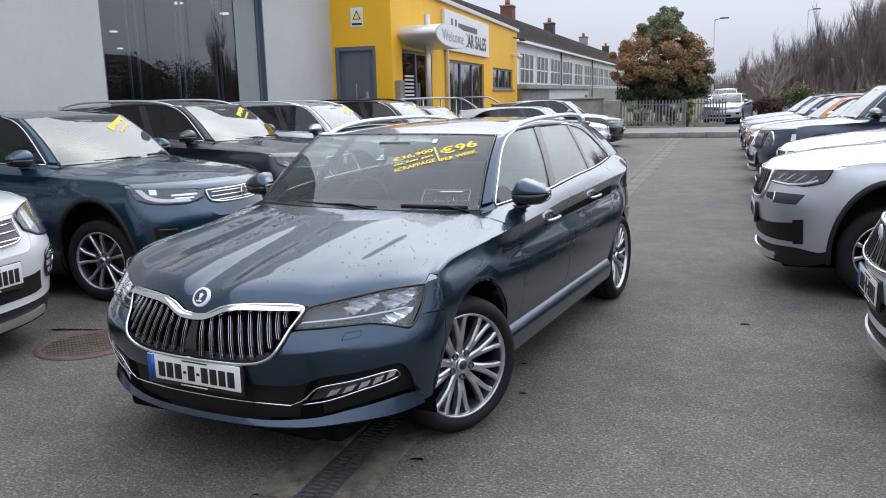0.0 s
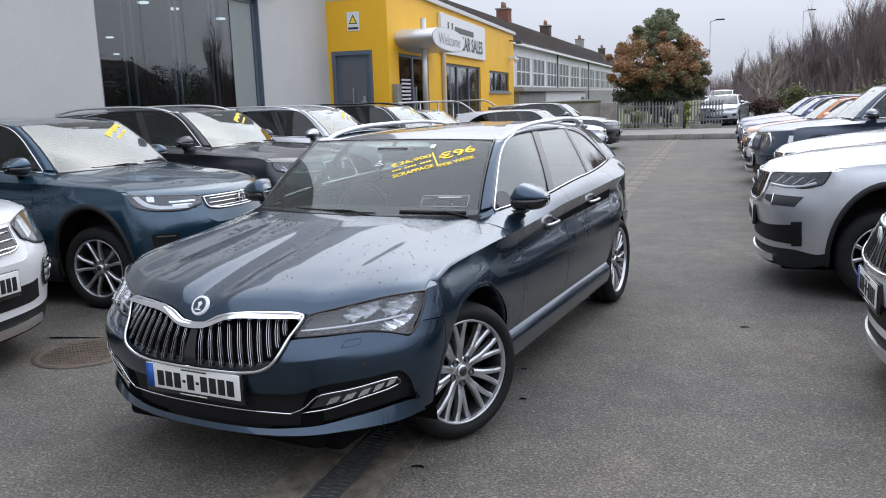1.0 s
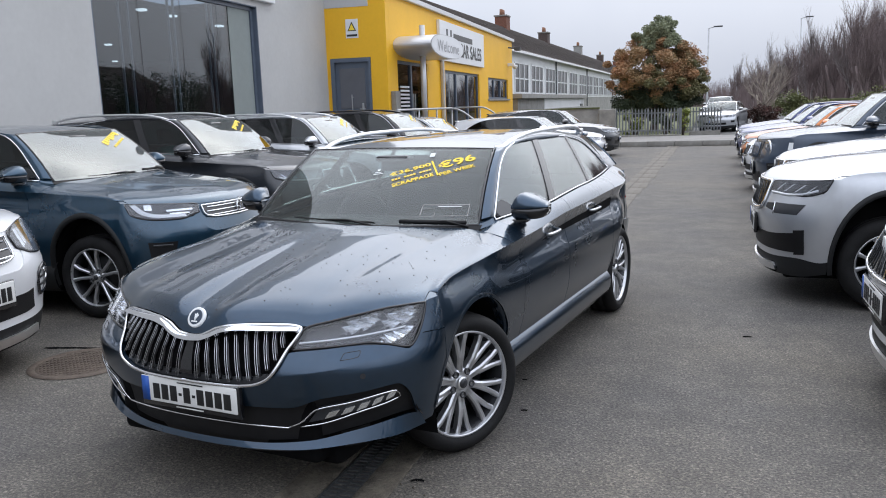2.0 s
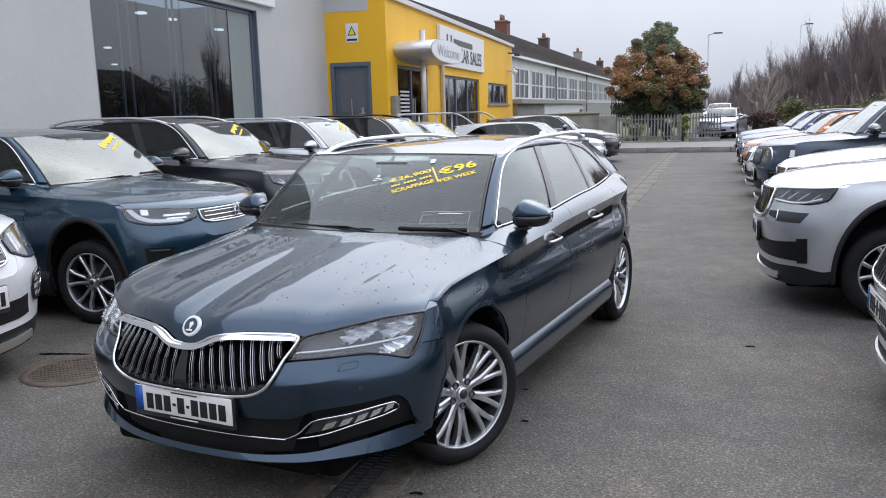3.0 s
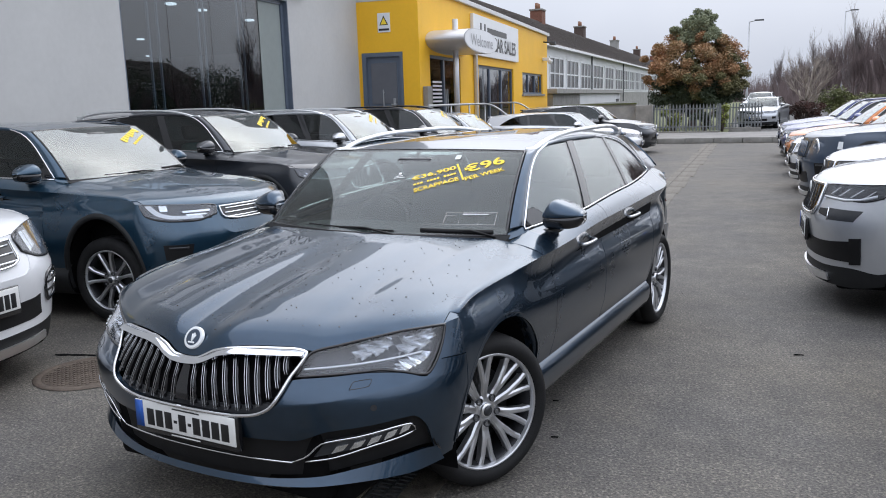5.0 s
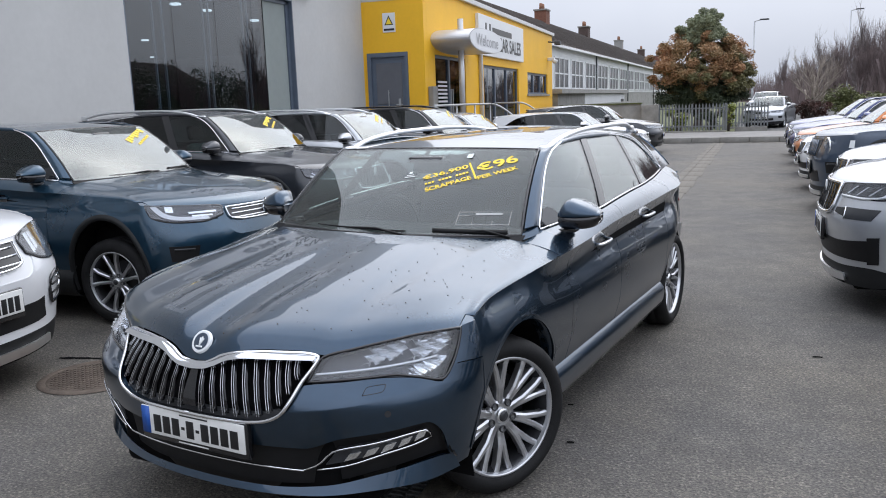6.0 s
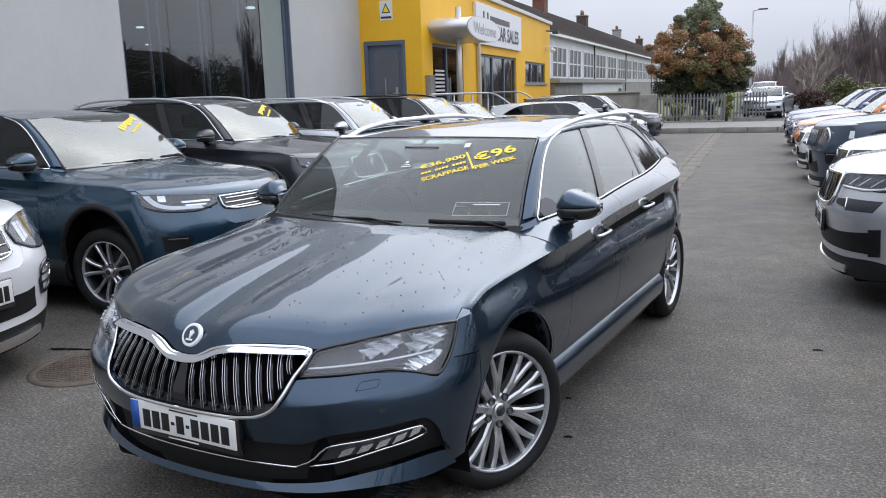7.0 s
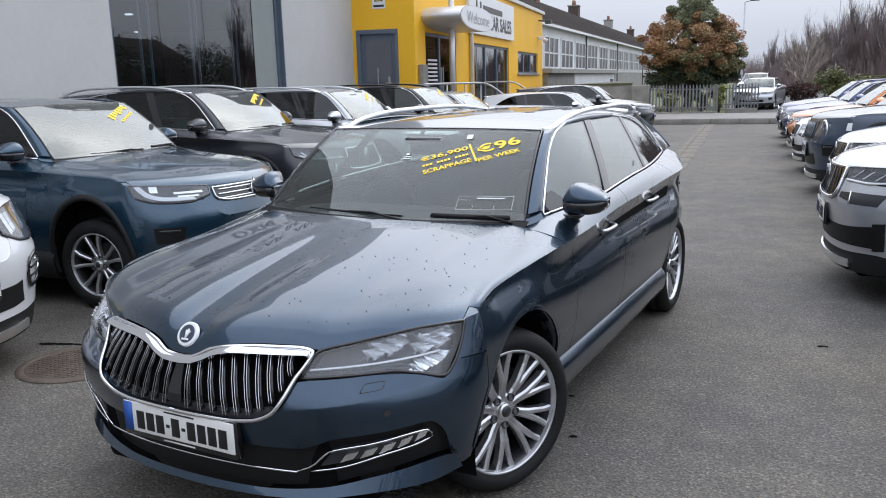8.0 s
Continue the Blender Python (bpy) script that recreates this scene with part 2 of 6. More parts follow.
def box(x0, x1, y0, y1, z0, z1, bevel=0.0, segments=2):
    bm = bmesh.new()
    bmesh.ops.create_cube(bm, size=1)
    for v in bm.verts:
        v.co = Vector((x0 + (v.co.x + 0.5) * (x1 - x0), y0 + (v.co.y + 0.5) * (y1 - y0), z0 + (v.co.z + 0.5) * (z1 - z0)))
    if bevel:
        bmesh.ops.bevel(bm, geom=bm.edges[:], offset=min(bevel, 0.49 * min(x1 - x0, y1 - y0, z1 - z0)), segments=segments, affect="EDGES", profile=0.5)
    bm.verts.index_update()
    vs = [tuple(v.co) for v in bm.verts]
    fs = [tuple(v.index for v in f.verts) for f in bm.faces]
    bm.free()
    return vs, fs


def moved(vf, m):
    return [tuple(m @ Vector(v)) for v in vf[0]], vf[1]


def mirrored(vf):
    return [(-v[0], v[1], v[2]) for v in vf[0]], [tuple(f[::-1]) for f in vf[1]]


def lathe(profile, sides=40):
    """Turned about the x axis: profile is (x, r) pairs."""
    n = len(profile)
    vs = [(x, r * math.cos(2 * math.pi * k / sides), r * math.sin(2 * math.pi * k / sides)) for k in range(sides) for x, r in profile]
    fs = [(k * n + i, k * n + i + 1, ((k + 1) % sides) * n + i + 1, ((k + 1) % sides) * n + i) for k in range(sides) for i in range(n - 1)]
    return vs, fs


def text_mesh(words, size, bold=0.0):
    """Lettering in the built-in font as a flat mesh in the xy plane, centred on its origin, with its height and width."""
    c = bpy.data.curves.new("letters", "FONT")
    c.body, c.size, c.align_x, c.align_y, c.offset, c.extrude, c.resolution_u = words, size, "CENTER", "CENTER", bold, 0.0, 4
    ob = bpy.data.objects.new("letters", c)
    scene.collection.objects.link(ob)
    me = bpy.data.meshes.new_from_object(ob.evaluated_get(bpy.context.evaluated_depsgraph_get()))
    vs = [tuple(v.co) for v in me.vertices]
    fs = [tuple(p.vertices) for p in me.polygons]
    bpy.data.objects.remove(ob)
    bpy.data.meshes.remove(me)
    bpy.data.curves.remove(c)
    return vs, fs


# ---- cars: x to the car's left, y to its tail, z up, from the ground under the front axle ----
WB = 2.841
FA = 0.03
ZT = [.16, .20, .28, .40, .50, .60, .70, .80, .86]
f_a = spline(ZT, [.82, .84, .87, .90, .915, .922, .917, .900, .884])
f_n = spline(ZT, [2.2, 2.2, 2.2, 2.22, 2.3, 2.22, 1.9, 1.65, 1.6])
f_y = spline(ZT, [-.84, -.855, -.872, -.876, -.886, -.890, -.866, -.832, -.80])
Y0, Y1 = -0.33, 3.30
f_side = spline([.15, .20, .27, .38, .55, .72, .84, .93, 1.03, 1.15], [.80, .83, .855, .876, .918, .926, .915, .903, .905, .86])
f_rear_y = spline([.2, .4, .6, .8, 1.0, 1.1], [3.86, 3.92, 3.92, 3.88, 3.84, 3.80])
shoulder_z = spline([-.45, -.36, -.28, -.14, 0, .15, .25, .45, .84, 1.3, 1.9, 2.64, 3.3, 3.9], [.80, .836, .866, .888, .899, .909, .919, .937, .956, .984, .998, 1.022, 1.03, 1.02])


def crease_z(phi):
    return .588 + .070 * smoothstep(15, 70, np.abs(phi))


def front_at(phi, z):
    """The nose, by the angle round from its middle (degrees, left positive) and the height."""
    phi, z = np.broadcast_arrays(np.asarray(phi, float), np.asarray(z, float))
    p, a, n = np.radians(phi), f_a(z), f_n(z)
    b = Y0 - f_y(z)
    s, c = np.sin(p), np.clip(np.cos(p), 0, 1)
    # a sharp crease runs round the bumper under grille and lamps
    zc = crease_z(phi)
    b = b + 0.020 * np.clip(1 - np.abs(z - zc) / np.where(z > zc, .115, .15), 0, 1) * (1 - smoothstep(66, 84, np.abs(phi)))
    return np.stack([a * np.sign(s) * np.abs(s) ** (2 / n), Y0 - b * c ** (2 / n), z + 0 * p], -1)


def side_x(y, z):
    y, z = np.broadcast_arrays(np.asarray(y, float), np.asarray(z, float))
    t = smoothstep(Y0, 0.45, y)
    x = f_a(z) * (1 - t) + f_side(z) * t
    dz = z - shoulder_z(y)
    crease = 0.028 * np.exp(-(dz / 0.045) ** 2) * smoothstep(0.0, 0.6, y) - 0.022 * np.exp(-((dz + 0.12) / 0.07) ** 2) * smoothstep(0.1, 0.7, y)
    flare = 0.002 * np.exp(-(((y - 0) / 0.42) ** 2)) * smoothstep(0.45, 0.7, z) * smoothstep(Y0, -.1, y) + 0.015 * np.exp(-(((y - WB) / 0.5) ** 2)) * smoothstep(0.45, 0.75, z)
    lean = 0.018 * smoothstep(.74, .92, z) * (1 - smoothstep(.05, .75, y)) * smoothstep(Y0, -.15, y)
    return (x + crease + flare - lean) * (1 - 0.172 * smoothstep(2.55, 3.5, y))


def side_at(y, z):
    y, z = np.broadcast_arrays(np.asarray(y, float), np.asarray(z, float))
    return np.stack([side_x(y, z), y, z], -1)


def rear_at(phi, z):
    phi, z = np.broadcast_arrays(np.asarray(phi, float), np.asarray(z, float))
    p = np.radians(phi)
    a, b, n = side_x(np.full_like(z, Y1), z), f_rear_y(z) - Y1, 3.0
    s, c = np.sin(p), np.clip(np.cos(p), 0, 1)
    return np.stack([a * np.sign(s) * np.abs(s) ** (2 / n), Y1 + b * c ** (2 / n), z + 0 * p], -1)


belt_z = spline([.3, .8, 1.13, 1.5, 1.9, 2.3, 2.6, 3.2, 3.9], [1.016, 1.037, 1.051, 1.070, 1.086, 1.093, 1.097, 1.108, 1.11])


def glass_x(y, z):
    """Half width of the cabin's tilted sides."""
    y, z = np.broadcast_arrays(np.asarray(y, float), np.asarray(z, float))
    t = (z - 1.05) / 0.36
    return 0.862 - 0.175 * t - 0.035 * t * np.abs(t) - 0.19 * smoothstep(1.9, 3.9, y) - 0.12 * (1 - smoothstep(.45, 1.3, y))


def glass_at(y, z):
    y, z = np.broadcast_arrays(np.asarray(y, float), np.asarray(z, float))
    return np.stack([glass_x(y, z), y, z], -1)


def along(pts, n):
    """n points evenly along a polyline of control points, rounded at its corners."""
    P = np.asarray(pts, float)
    L = np.concatenate([[0], np.cumsum(np.linalg.norm(np.diff(P, axis=0), axis=1))])
    s = np.linspace(0, L[-1], n)
    return np.stack([spline(L, P[:, k])(s) if len(P) > 2 else np.interp(s, L, P[:, k]) for k in range(P.shape[1])], -1)


def loft(low, high, surf, n=24, rows=5):
    """A grid on a surface between two curves of its two coordinates."""
    a, b = along(low, n), along(high, n)
    v = np.linspace(0, 1, rows)[:, None, None]
    g = a[None] * (1 - v) + b[None] * v
    return surf(g[..., 0], g[..., 1])


roof_c = spline([.98, 1.25, 1.7, 2.2, 2.8, 3.3, 3.55], [1.388, 1.426, 1.449, 1.452, 1.432, 1.395, 1.37])
roof_drop = spline([.98, 1.3, 1.8, 3.5], [.008, .030, .046, .05])
roof_w = spline([.98, 1.25, 1.8, 2.4, 2.9, 3.3, 3.55], [.624, .640, .642, .620, .548, .470, .42])
WS_LOW = spline([-1, -.7, -.35, 0, .35, .7, 1], [.495, .425, .372, .355, .372, .425, .495])


def hood_grid(nx, ny, edge_phi, edge_z):
    """The bonnet between its front edge over grille and lamps and the foot of the windscreen."""
    i = np.linspace(-1, 1, nx)
    fr = front_at(edge_phi(i), edge_z(np.abs(edge_phi(i))))
    rear = np.stack([0.735 * i, WS_LOW(i) - 0.035 + 0.01 * i**2, 1.006 - 0.014 * i**2], -1)
    gc = spline([0, .03, .08, .18, .35, .7, 1], [0, .19, .31, .40, .535, .785, 1])
    gs = spline([0, .06, .15, .31, .46, .63, .85, 1], [0, .14, .29, .45, .545, .65, .84, 1])
    v = np.linspace(0, 1, ny) ** 1.4
    w = .25 * np.abs(i)[None, :] ** 2 + .75 * np.clip((np.abs(i)[None, :] - (.50 + .40 * v)[:, None]) / (.50 - .40 * v)[:, None], 0, 1) ** 1.25
    g = gc(v)[:, None] * (1 - w) + gs(v)[:, None] * w
    P = fr[None] * (1 - v[:, None, None]) + rear[None] * v[:, None, None]
    P[..., 2] = fr[None, :, 2] + (rear[None, :, 2] - fr[None, :, 2]) * g
    # two folds on each side: one from the grille's corner to the pillar, a faint one from beside the emblem
    edge_i = (.50 + .40 * v)[:, None]
    ridge = 1 - np.clip((np.abs(i)[None] - edge_i) / (1 - edge_i), 0, 1)
    inner_i = (.15 + .33 * v)[:, None]
    crown = 1 - np.clip((np.abs(i)[None] - inner_i) / .30, 0, 1)
    arc = smoothstep(0, .30, v)[:, None]
    P[..., 2] += 0.012 * arc * ridge + 0.006 * np.sin(np.pi * v)[:, None] * crown
    return P


class Warp:
    """Bends the model's shape to another car's length, width and heights."""

    def __init__(self, sx=1.0, front=0.93, wb=WB, rear=1.09, heights=None, z_from=(0, .335, .80, 1.05, 1.46)):
        self.sx, self.ys = sx, ((-.93, 0, WB, WB + 1.09), (-front, 0, wb, wb + rear))
        self.zs = (z_from, heights or z_from)

    def y(self, v):
        v = np.asarray(v, float)
        a, b = self.ys
        lo, hi = (b[1] - b[0]) / (a[1] - a[0]), (b[3] - b[2]) / (a[3] - a[2])
        return np.where(v < a[0], b[0] + (v - a[0]) * lo, np.where(v > a[3], b[3] + (v - a[3]) * hi, np.interp(v, a, b)))

    def __call__(self, vf):
        V = np.asarray(vf[0], float).copy()
        V[:, 0] *= self.sx
        V[:, 1] = self.y(V[:, 1])
        V[:, 2] = np.interp(V[:, 2], *self.zs) + np.clip(V[:, 2] - self.zs[0][-1], 0, None)
        return list(map(tuple, V)), vf[1]


def make_wheel(parent, radius, rim_r, width, style, name="wheel", tyre_mat="rubber"):
    """A wheel about the x axis, its face towards +x: tyre, rim, spokes and hub."""
    w = new(name)
    w.parent = parent
    h = width / 2
    pr = [(-h * .7, rim_r), (-h, rim_r + .02), (-h * 1.02, (radius + rim_r) / 2), (-h * .9, radius - .02), (-h * .7, radius - .004), (-h * .35, radius), (-h * .33, radius - .008),
          (-h * .29, radius - .008), (-h * .27, radius), (h * .27, radius), (h * .29, radius - .008), (h * .33, radius - .008), (h * .35, radius), (h * .7, radius - .004), (h * .9, radius - .02), (h * 1.02, (radius + rim_r) / 2), (h, rim_r + .02), (h * .86, rim_r + .004), (h * .7, rim_r)]
    part("tyre", *lathe(pr, 56), M[tyre_mat], w)
    part("rim", *lathe([(h * .86, rim_r + .004), (h * .9, rim_r - .003), (h * .84, rim_r - .007), (h * .70, rim_r - .011)], 56), M["alloy"], w)
    # well, disc and backing are darkened in colour for the shade behind the spokes
    part("rim_well", *lathe([(h * .70, rim_r - .011), (h * .5, rim_r - .024), (-h * .7, rim_r - .03), (-h * .75, rim_r)], 48), M["alloy_shaded"], w)
    part("brake_disc", *lathe([(0, .02), (0, rim_r * .68), (-.02, rim_r * .68), (-.02, .02)], 32), M["cladding"], w)
    part("barrel", *lathe([(-h * .6, .02), (-h * .6, rim_r - .02)], 32), M["void"], w)
    count, mat, twin, lean = style["count"], M[style["mat"]], style["twin"], style.get("lean", 0.0)
    face = h * style.get("dish", .70)
    pieces = []
    for k in range(count):
        a0 = 2 * math.pi * k / count + style.get("turn", 0.0) + (style.get("pair", 0.0) if k % 2 else 0.0)
        for side in ((-1, 1) if twin else (0,)):
            # from the hub outwards: radius, sideways offset, half width, outward set
            if "fork" in style:
                fk = style["fork"]
                rows = [(rim_r * .16, 0, .017, face - .012), (rim_r * .36, side * .003, style["w0"], face - .008), (rim_r * fk, side * .007, style["w0"] * .95, face), (rim_r * .80, side * rim_r * style["v1"], style["w1"], face + .004), (rim_r * .968, side * rim_r * style["v2"], style["w2"], face + .006)]
            else:
                rows = [(rim_r * .14, side * .010, .022, face - .012), (rim_r * .34, side * rim_r * style["v0"], style["w0"], face - .010), (rim_r * .70, side * rim_r * style["v1"] + lean * .02, style["w1"], face + .004), (rim_r * .965, side * rim_r * style["v2"] + lean * .05, style["w2"], face + .006)]
            vs, fs = [], []
            for r, off, hw, x in rows:
                for s, dx in ((-1, 0.0), (-.45, .007), (.45, .007), (1, 0.0), (1, -.03), (-1, -.03)):
                    u, v = r, off + s * hw
                    vs.append((x + dx, u * math.cos(a0) - v * math.sin(a0), u * math.sin(a0) + v * math.cos(a0)))
            for q in range(len(rows) - 1):
                for s in range(6):
                    a, b = q * 6 + s, q * 6 + (s + 1) % 6
                    fs.append((a, a + 6, b + 6, b))
            fs.append(tuple(range(6)))
            pieces.append((vs, fs))
    for p in pieces:
        part("spoke", *p, mat, w, smooth=False)
    part("hub", *lathe([(face - .03, rim_r * .29), (face - .008, rim_r * .27), (face - .002, rim_r * .17), (face - .004, rim_r * .155), (face - .004, .0)], 28), mat, w)
    part("hub_cap", *lathe([(face - .01, rim_r * .135), (face + .006, rim_r * .13), (face + .010, rim_r * .10), (face + .011, 0)], 20), M["satin"], w)
    part("hub_badge", *lathe([(face + .009, rim_r * .092), (face + .0125, rim_r * .088), (face + .013, 0)], 18), M["lamp_dark"], w)
    for k in range(5):
        a = 2 * math.pi * (k + .5) / 5 + style.get("turn", 0.0)
        part("wheel_bolt", *moved(lathe([(face - .01, .0165), (face + .004, .0165), (face + .004, .012), (face - .006, .011), (face - .006, 0)], 12), Matrix.Translation((0, rim_r * .235 * math.cos(a), rim_r * .235 * math.sin(a)))), M["lamp_dark"], w)
    return w


STYLE_TWIN = dict(count=10, mat="alloy", twin=True, fork=.50, pair=-.06, v0=0, v1=.090, v2=.146, w0=.0150, w1=.0125, w2=.0150, dish=.62, turn=.1)
STYLE_FIVE = dict(count=5, mat="alloy", twin=True, v0=.085, v1=.17, v2=.28, w0=.0125, w1=.0125, w2=.019, dish=.66, turn=.25)

EDGE_HERO = spline([0, 4, 7, 10.2, 15.2, 24, 32, 36.5, 51.5, 63, 76.5, 90], [.733, .736, .748, .766, .780, .788, .786, .772, .812, .830, .832, .84])
EDGE_PLAIN = spline([0, 15, 30, 50, 65, 76.5, 90], [.785, .787, .79, .805, .822, .832, .84])
ARCH = 0.410


def arch_z(y, low=0.40):
    y = np.asarray(y, float)
    z = np.full(y.shape, low)
    for c in (FA, WB):
        k = np.abs(y - c) <= ARCH + 1e-6
        z = np.where(k, np.maximum(low, .335 + np.sqrt(np.clip(ARCH**2 - (y - c) ** 2, 0, None))), z)
    return z


def arch_stations(c):
    return [c + ARCH * math.cos(a) for a in np.linspace(math.pi, 0, 19)]


def stations(y0, y1, step=0.05):
    ys = set(np.linspace(y0, y1, max(3, int((y1 - y0) / step) + 1)))
    for c in (FA, WB):
        for y in arch_stations(c) + [c - ARCH - .003, c + ARCH + .003]:
            if y0 < y < y1:
                ys.add(y)
    return np.array(sorted(ys))


def side_panel(y0, y1, rows=12):
    """Body side between two cross lines, from sill or wheel arch up to the shoulder and on to the belt."""
    ys = stations(y0 + (.002 if y0 > Y0 else 0), y1 - .002)
    lo, hi = arch_z(ys), shoulder_z(ys)
    v = np.linspace(0, 1, rows)[:, None]
    P = side_at(np.broadcast_to(ys, (rows, len(ys))), lo * (1 - v) + hi * v)
    return P


def shoulder_panel(y0, y1, rows=4):
    ys = stations(y0 + .002, y1 - .002)
    a = side_at(ys, shoulder_z(ys))
    b = glass_at(ys, belt_z(ys)) + np.array([0.012, 0, -.006])
    v = np.linspace(0, 1, rows)[:, None, None]
    mid = np.stack([a[:, 0] * .75 + b[:, 0] * .25, ys, a[:, 2] * .35 + b[:, 2] * .65], -1)
    return a * (1 - v) ** 2 + 2 * mid * v * (1 - v) + b * v**2


WIN_LOW = [(.605, 1.029), (.80, 1.039), (1.13, 1.053), (1.5, 1.072), (1.9, 1.088), (2.35, 1.095), (2.8, 1.102), (2.99, 1.107)]
WIN_TOP = [(.615, 1.045), (.759, 1.174), (.92, 1.304), (1.056, 1.374), (1.224, 1.409), (1.59, 1.424), (2.12, 1.400), (2.53, 1.346), (2.75, 1.263), (2.89, 1.185), (3.02, 1.118)]


def make_car(name, label, m, paint, warp=None, wheel=(.335, .243, .215, STYLE_TWIN), front="plain", cladding=False, rails="satin", plate=True, fine=False,
             sticker=0, trim="chrome", steer=0.0, seat="seat", rear_glass="privacy_glass", left_hand=False, interior=True):
    """A whole car with its panels, glass, lamps, wheels and cabin as parts."""
    W = warp or Warp()
    root = thing(name, m, label, "car", "cars in the sales yard")
    pm = M[paint]
    nn = 3 if fine else 1

    def add(pname, vf, mat, parent=None, lab="", smooth=True):
        return part(pname, *W(vf), M[mat] if isinstance(mat, str) else mat, parent or root, lab, smooth)

    def both(pname, vf, mat, lab="", smooth=True):
        return add(pname, vf, mat, None, lab, smooth), add(pname, mirrored(vf), mat, None, lab, smooth)

    edge = EDGE_HERO if front == "hero" else EDGE_PLAIN
    # bonnet
    i_phi = lambda i: 76.5 * np.sign(i) * np.abs(i) ** 1.12
    H = hood_grid(101 if fine else 33, 31 if fine else 17, i_phi, edge)
    seam = H[:, -1]
    # wings
    ys = seam[:, 1]
    k0 = int(np.argmax(ys >= Y0 + .005))
    a = side_at(ys[k0:], shoulder_z(ys[k0:]))
    b = seam[k0:] + np.array([.005, 0, -.002])
    v = np.linspace(0, 1, 6)[:, None, None]
    c = np.stack([a[:, 0] * .60 + b[:, 0] * .40, ys[k0:], a[:, 2] * .50 + b[:, 2] * .50 + .010], -1)
    top = a * (1 - v) ** 2 + 2 * c * v * (1 - v) + b * v**2
    # the bonnet wraps over the wings down to the shoulder line
    flank = np.repeat(seam[:, None], 5, 1)
    flank[k0:] = np.swapaxes(top, 0, 1)[:, 4::-1]
    flank[k0:, -1, 0] -= .003
    flank[:k0] += np.linspace(.0004, .002, 5)[None, :, None] * np.array([1, 0, -.3])
    other = flank[:, ::-1] * np.array([-1, 1, 1])
    add("bonnet", sheet(np.concatenate([other, H, flank], 1), .014), pm)
    nose = loft([(70.5, .668), (74, .715), (90, .705)], [(78.6, .834), (81, .838), (90, .842)], front_at, 10, 6)
    nose_top_a = nose[-1]
    yq = np.linspace(ys[-1] - .004, .62, 8)
    qa = side_at(yq, shoulder_z(yq))
    end_b = glass_at(.62, belt_z(.62)) + np.array([.012, 0, -.006])
    qb = b[-1] + (end_b - b[-1]) * np.linspace(0, 1, 8)[:, None]
    qc = np.stack([qa[:, 0] * .75 + qb[:, 0] * .25, yq, qa[:, 2] * .35 + qb[:, 2] * .65], -1)
    vq = np.linspace(0, 1, 6)[:, None, None]
    quarter = qa * (1 - vq) ** 2 + 2 * qc * vq * (1 - vq) + qb * vq**2
    foot = np.array([[b[-1] + [-.03, -.01, .0], (b[-1] + end_b) / 2, end_b + [0, .01, 0]], [(.700, .49, 1.012), (.722, .54, 1.032), (.745, .66, 1.075)]])
    both("pillar_foot", sheet(foot, .006), pm)
    both("wing", sheet(side_panel(Y0, .62, 14 if fine else 9), .008), pm)
    both("wing_nose", sheet(nose, .008), pm)
    both("wing_top", sheet(quarter, .008), pm)
    # corner between nose and wing top
    bridge = np.stack([nose_top_a, np.linspace(seam[0] + [.004, 0, 0], seam[min(k0 + 1, len(seam) - 1)] + [.004, 0, 0], nose.shape[1])])
    both("wing_corner", sheet(bridge, .006), pm)
    both("front_door", join([sheet(side_panel(.62, 1.40), .012), sheet(shoulder_panel(.62, 1.40), .012)]), pm)
    both("rear_door", join([sheet(side_panel(1.40, 2.42), .012), sheet(shoulder_panel(1.40, 2.42), .012)]), pm)
    both("rear_wing", join([sheet(side_panel(2.42, Y1), .008), sheet(shoulder_panel(2.42, Y1), .008)]), pm)
    sill = np.array([[(side_x(y, .50) + dx, y, z) for y in np.linspace(ARCH + .01, WB - ARCH - .01, 12)] for dx, z in ((-.12, .190), (-.06, .212), (-.022, .245), (-.004, .290), (.004, .340), (-.002, .370), (-.024, .398), (-.052, .43))])
    both("sill", sheet(sill, .006), "cladding" if cladding else pm)
    # near-black sheet added behind the panel gaps, their shade put into its colour
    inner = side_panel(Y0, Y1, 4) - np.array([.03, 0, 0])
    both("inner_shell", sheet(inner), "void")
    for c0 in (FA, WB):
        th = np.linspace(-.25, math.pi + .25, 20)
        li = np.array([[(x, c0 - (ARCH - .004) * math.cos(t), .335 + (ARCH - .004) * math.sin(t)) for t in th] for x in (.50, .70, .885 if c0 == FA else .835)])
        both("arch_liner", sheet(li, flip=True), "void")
        if cladding:
            wd = .030
            cl = np.array([[np.array(side_at(c0 - (ARCH + r) * math.cos(t), .335 + (ARCH + r) * math.sin(t))) + [o, 0, 0] for t in np.linspace(-.2, math.pi + .2, 26)] for r, o in ((-.006, -.02), (-.006, .012), (wd * .6, .014), (wd, .002))])
            both("arch_cladding", sheet(cl, flip=False), "cladding")
        else:
            lipc = np.array([[np.array(side_at(c0 - (ARCH + r) * math.cos(t), .335 + (ARCH + r) * math.sin(t))) + [o, 0, 0] for t in np.linspace(.06, math.pi - .0, 26)] for r, o in ((-.006, -.06), (-.004, -.026), (.006, -.006), (.016, .0015), (.022, .0)) ])
            both("arch_lip", sheet(lipc), pm)
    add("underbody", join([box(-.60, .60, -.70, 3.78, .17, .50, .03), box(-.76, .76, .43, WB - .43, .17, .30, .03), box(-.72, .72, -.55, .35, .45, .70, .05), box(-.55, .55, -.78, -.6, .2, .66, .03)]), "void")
    # nose
    nseg = 61 if fine else 41

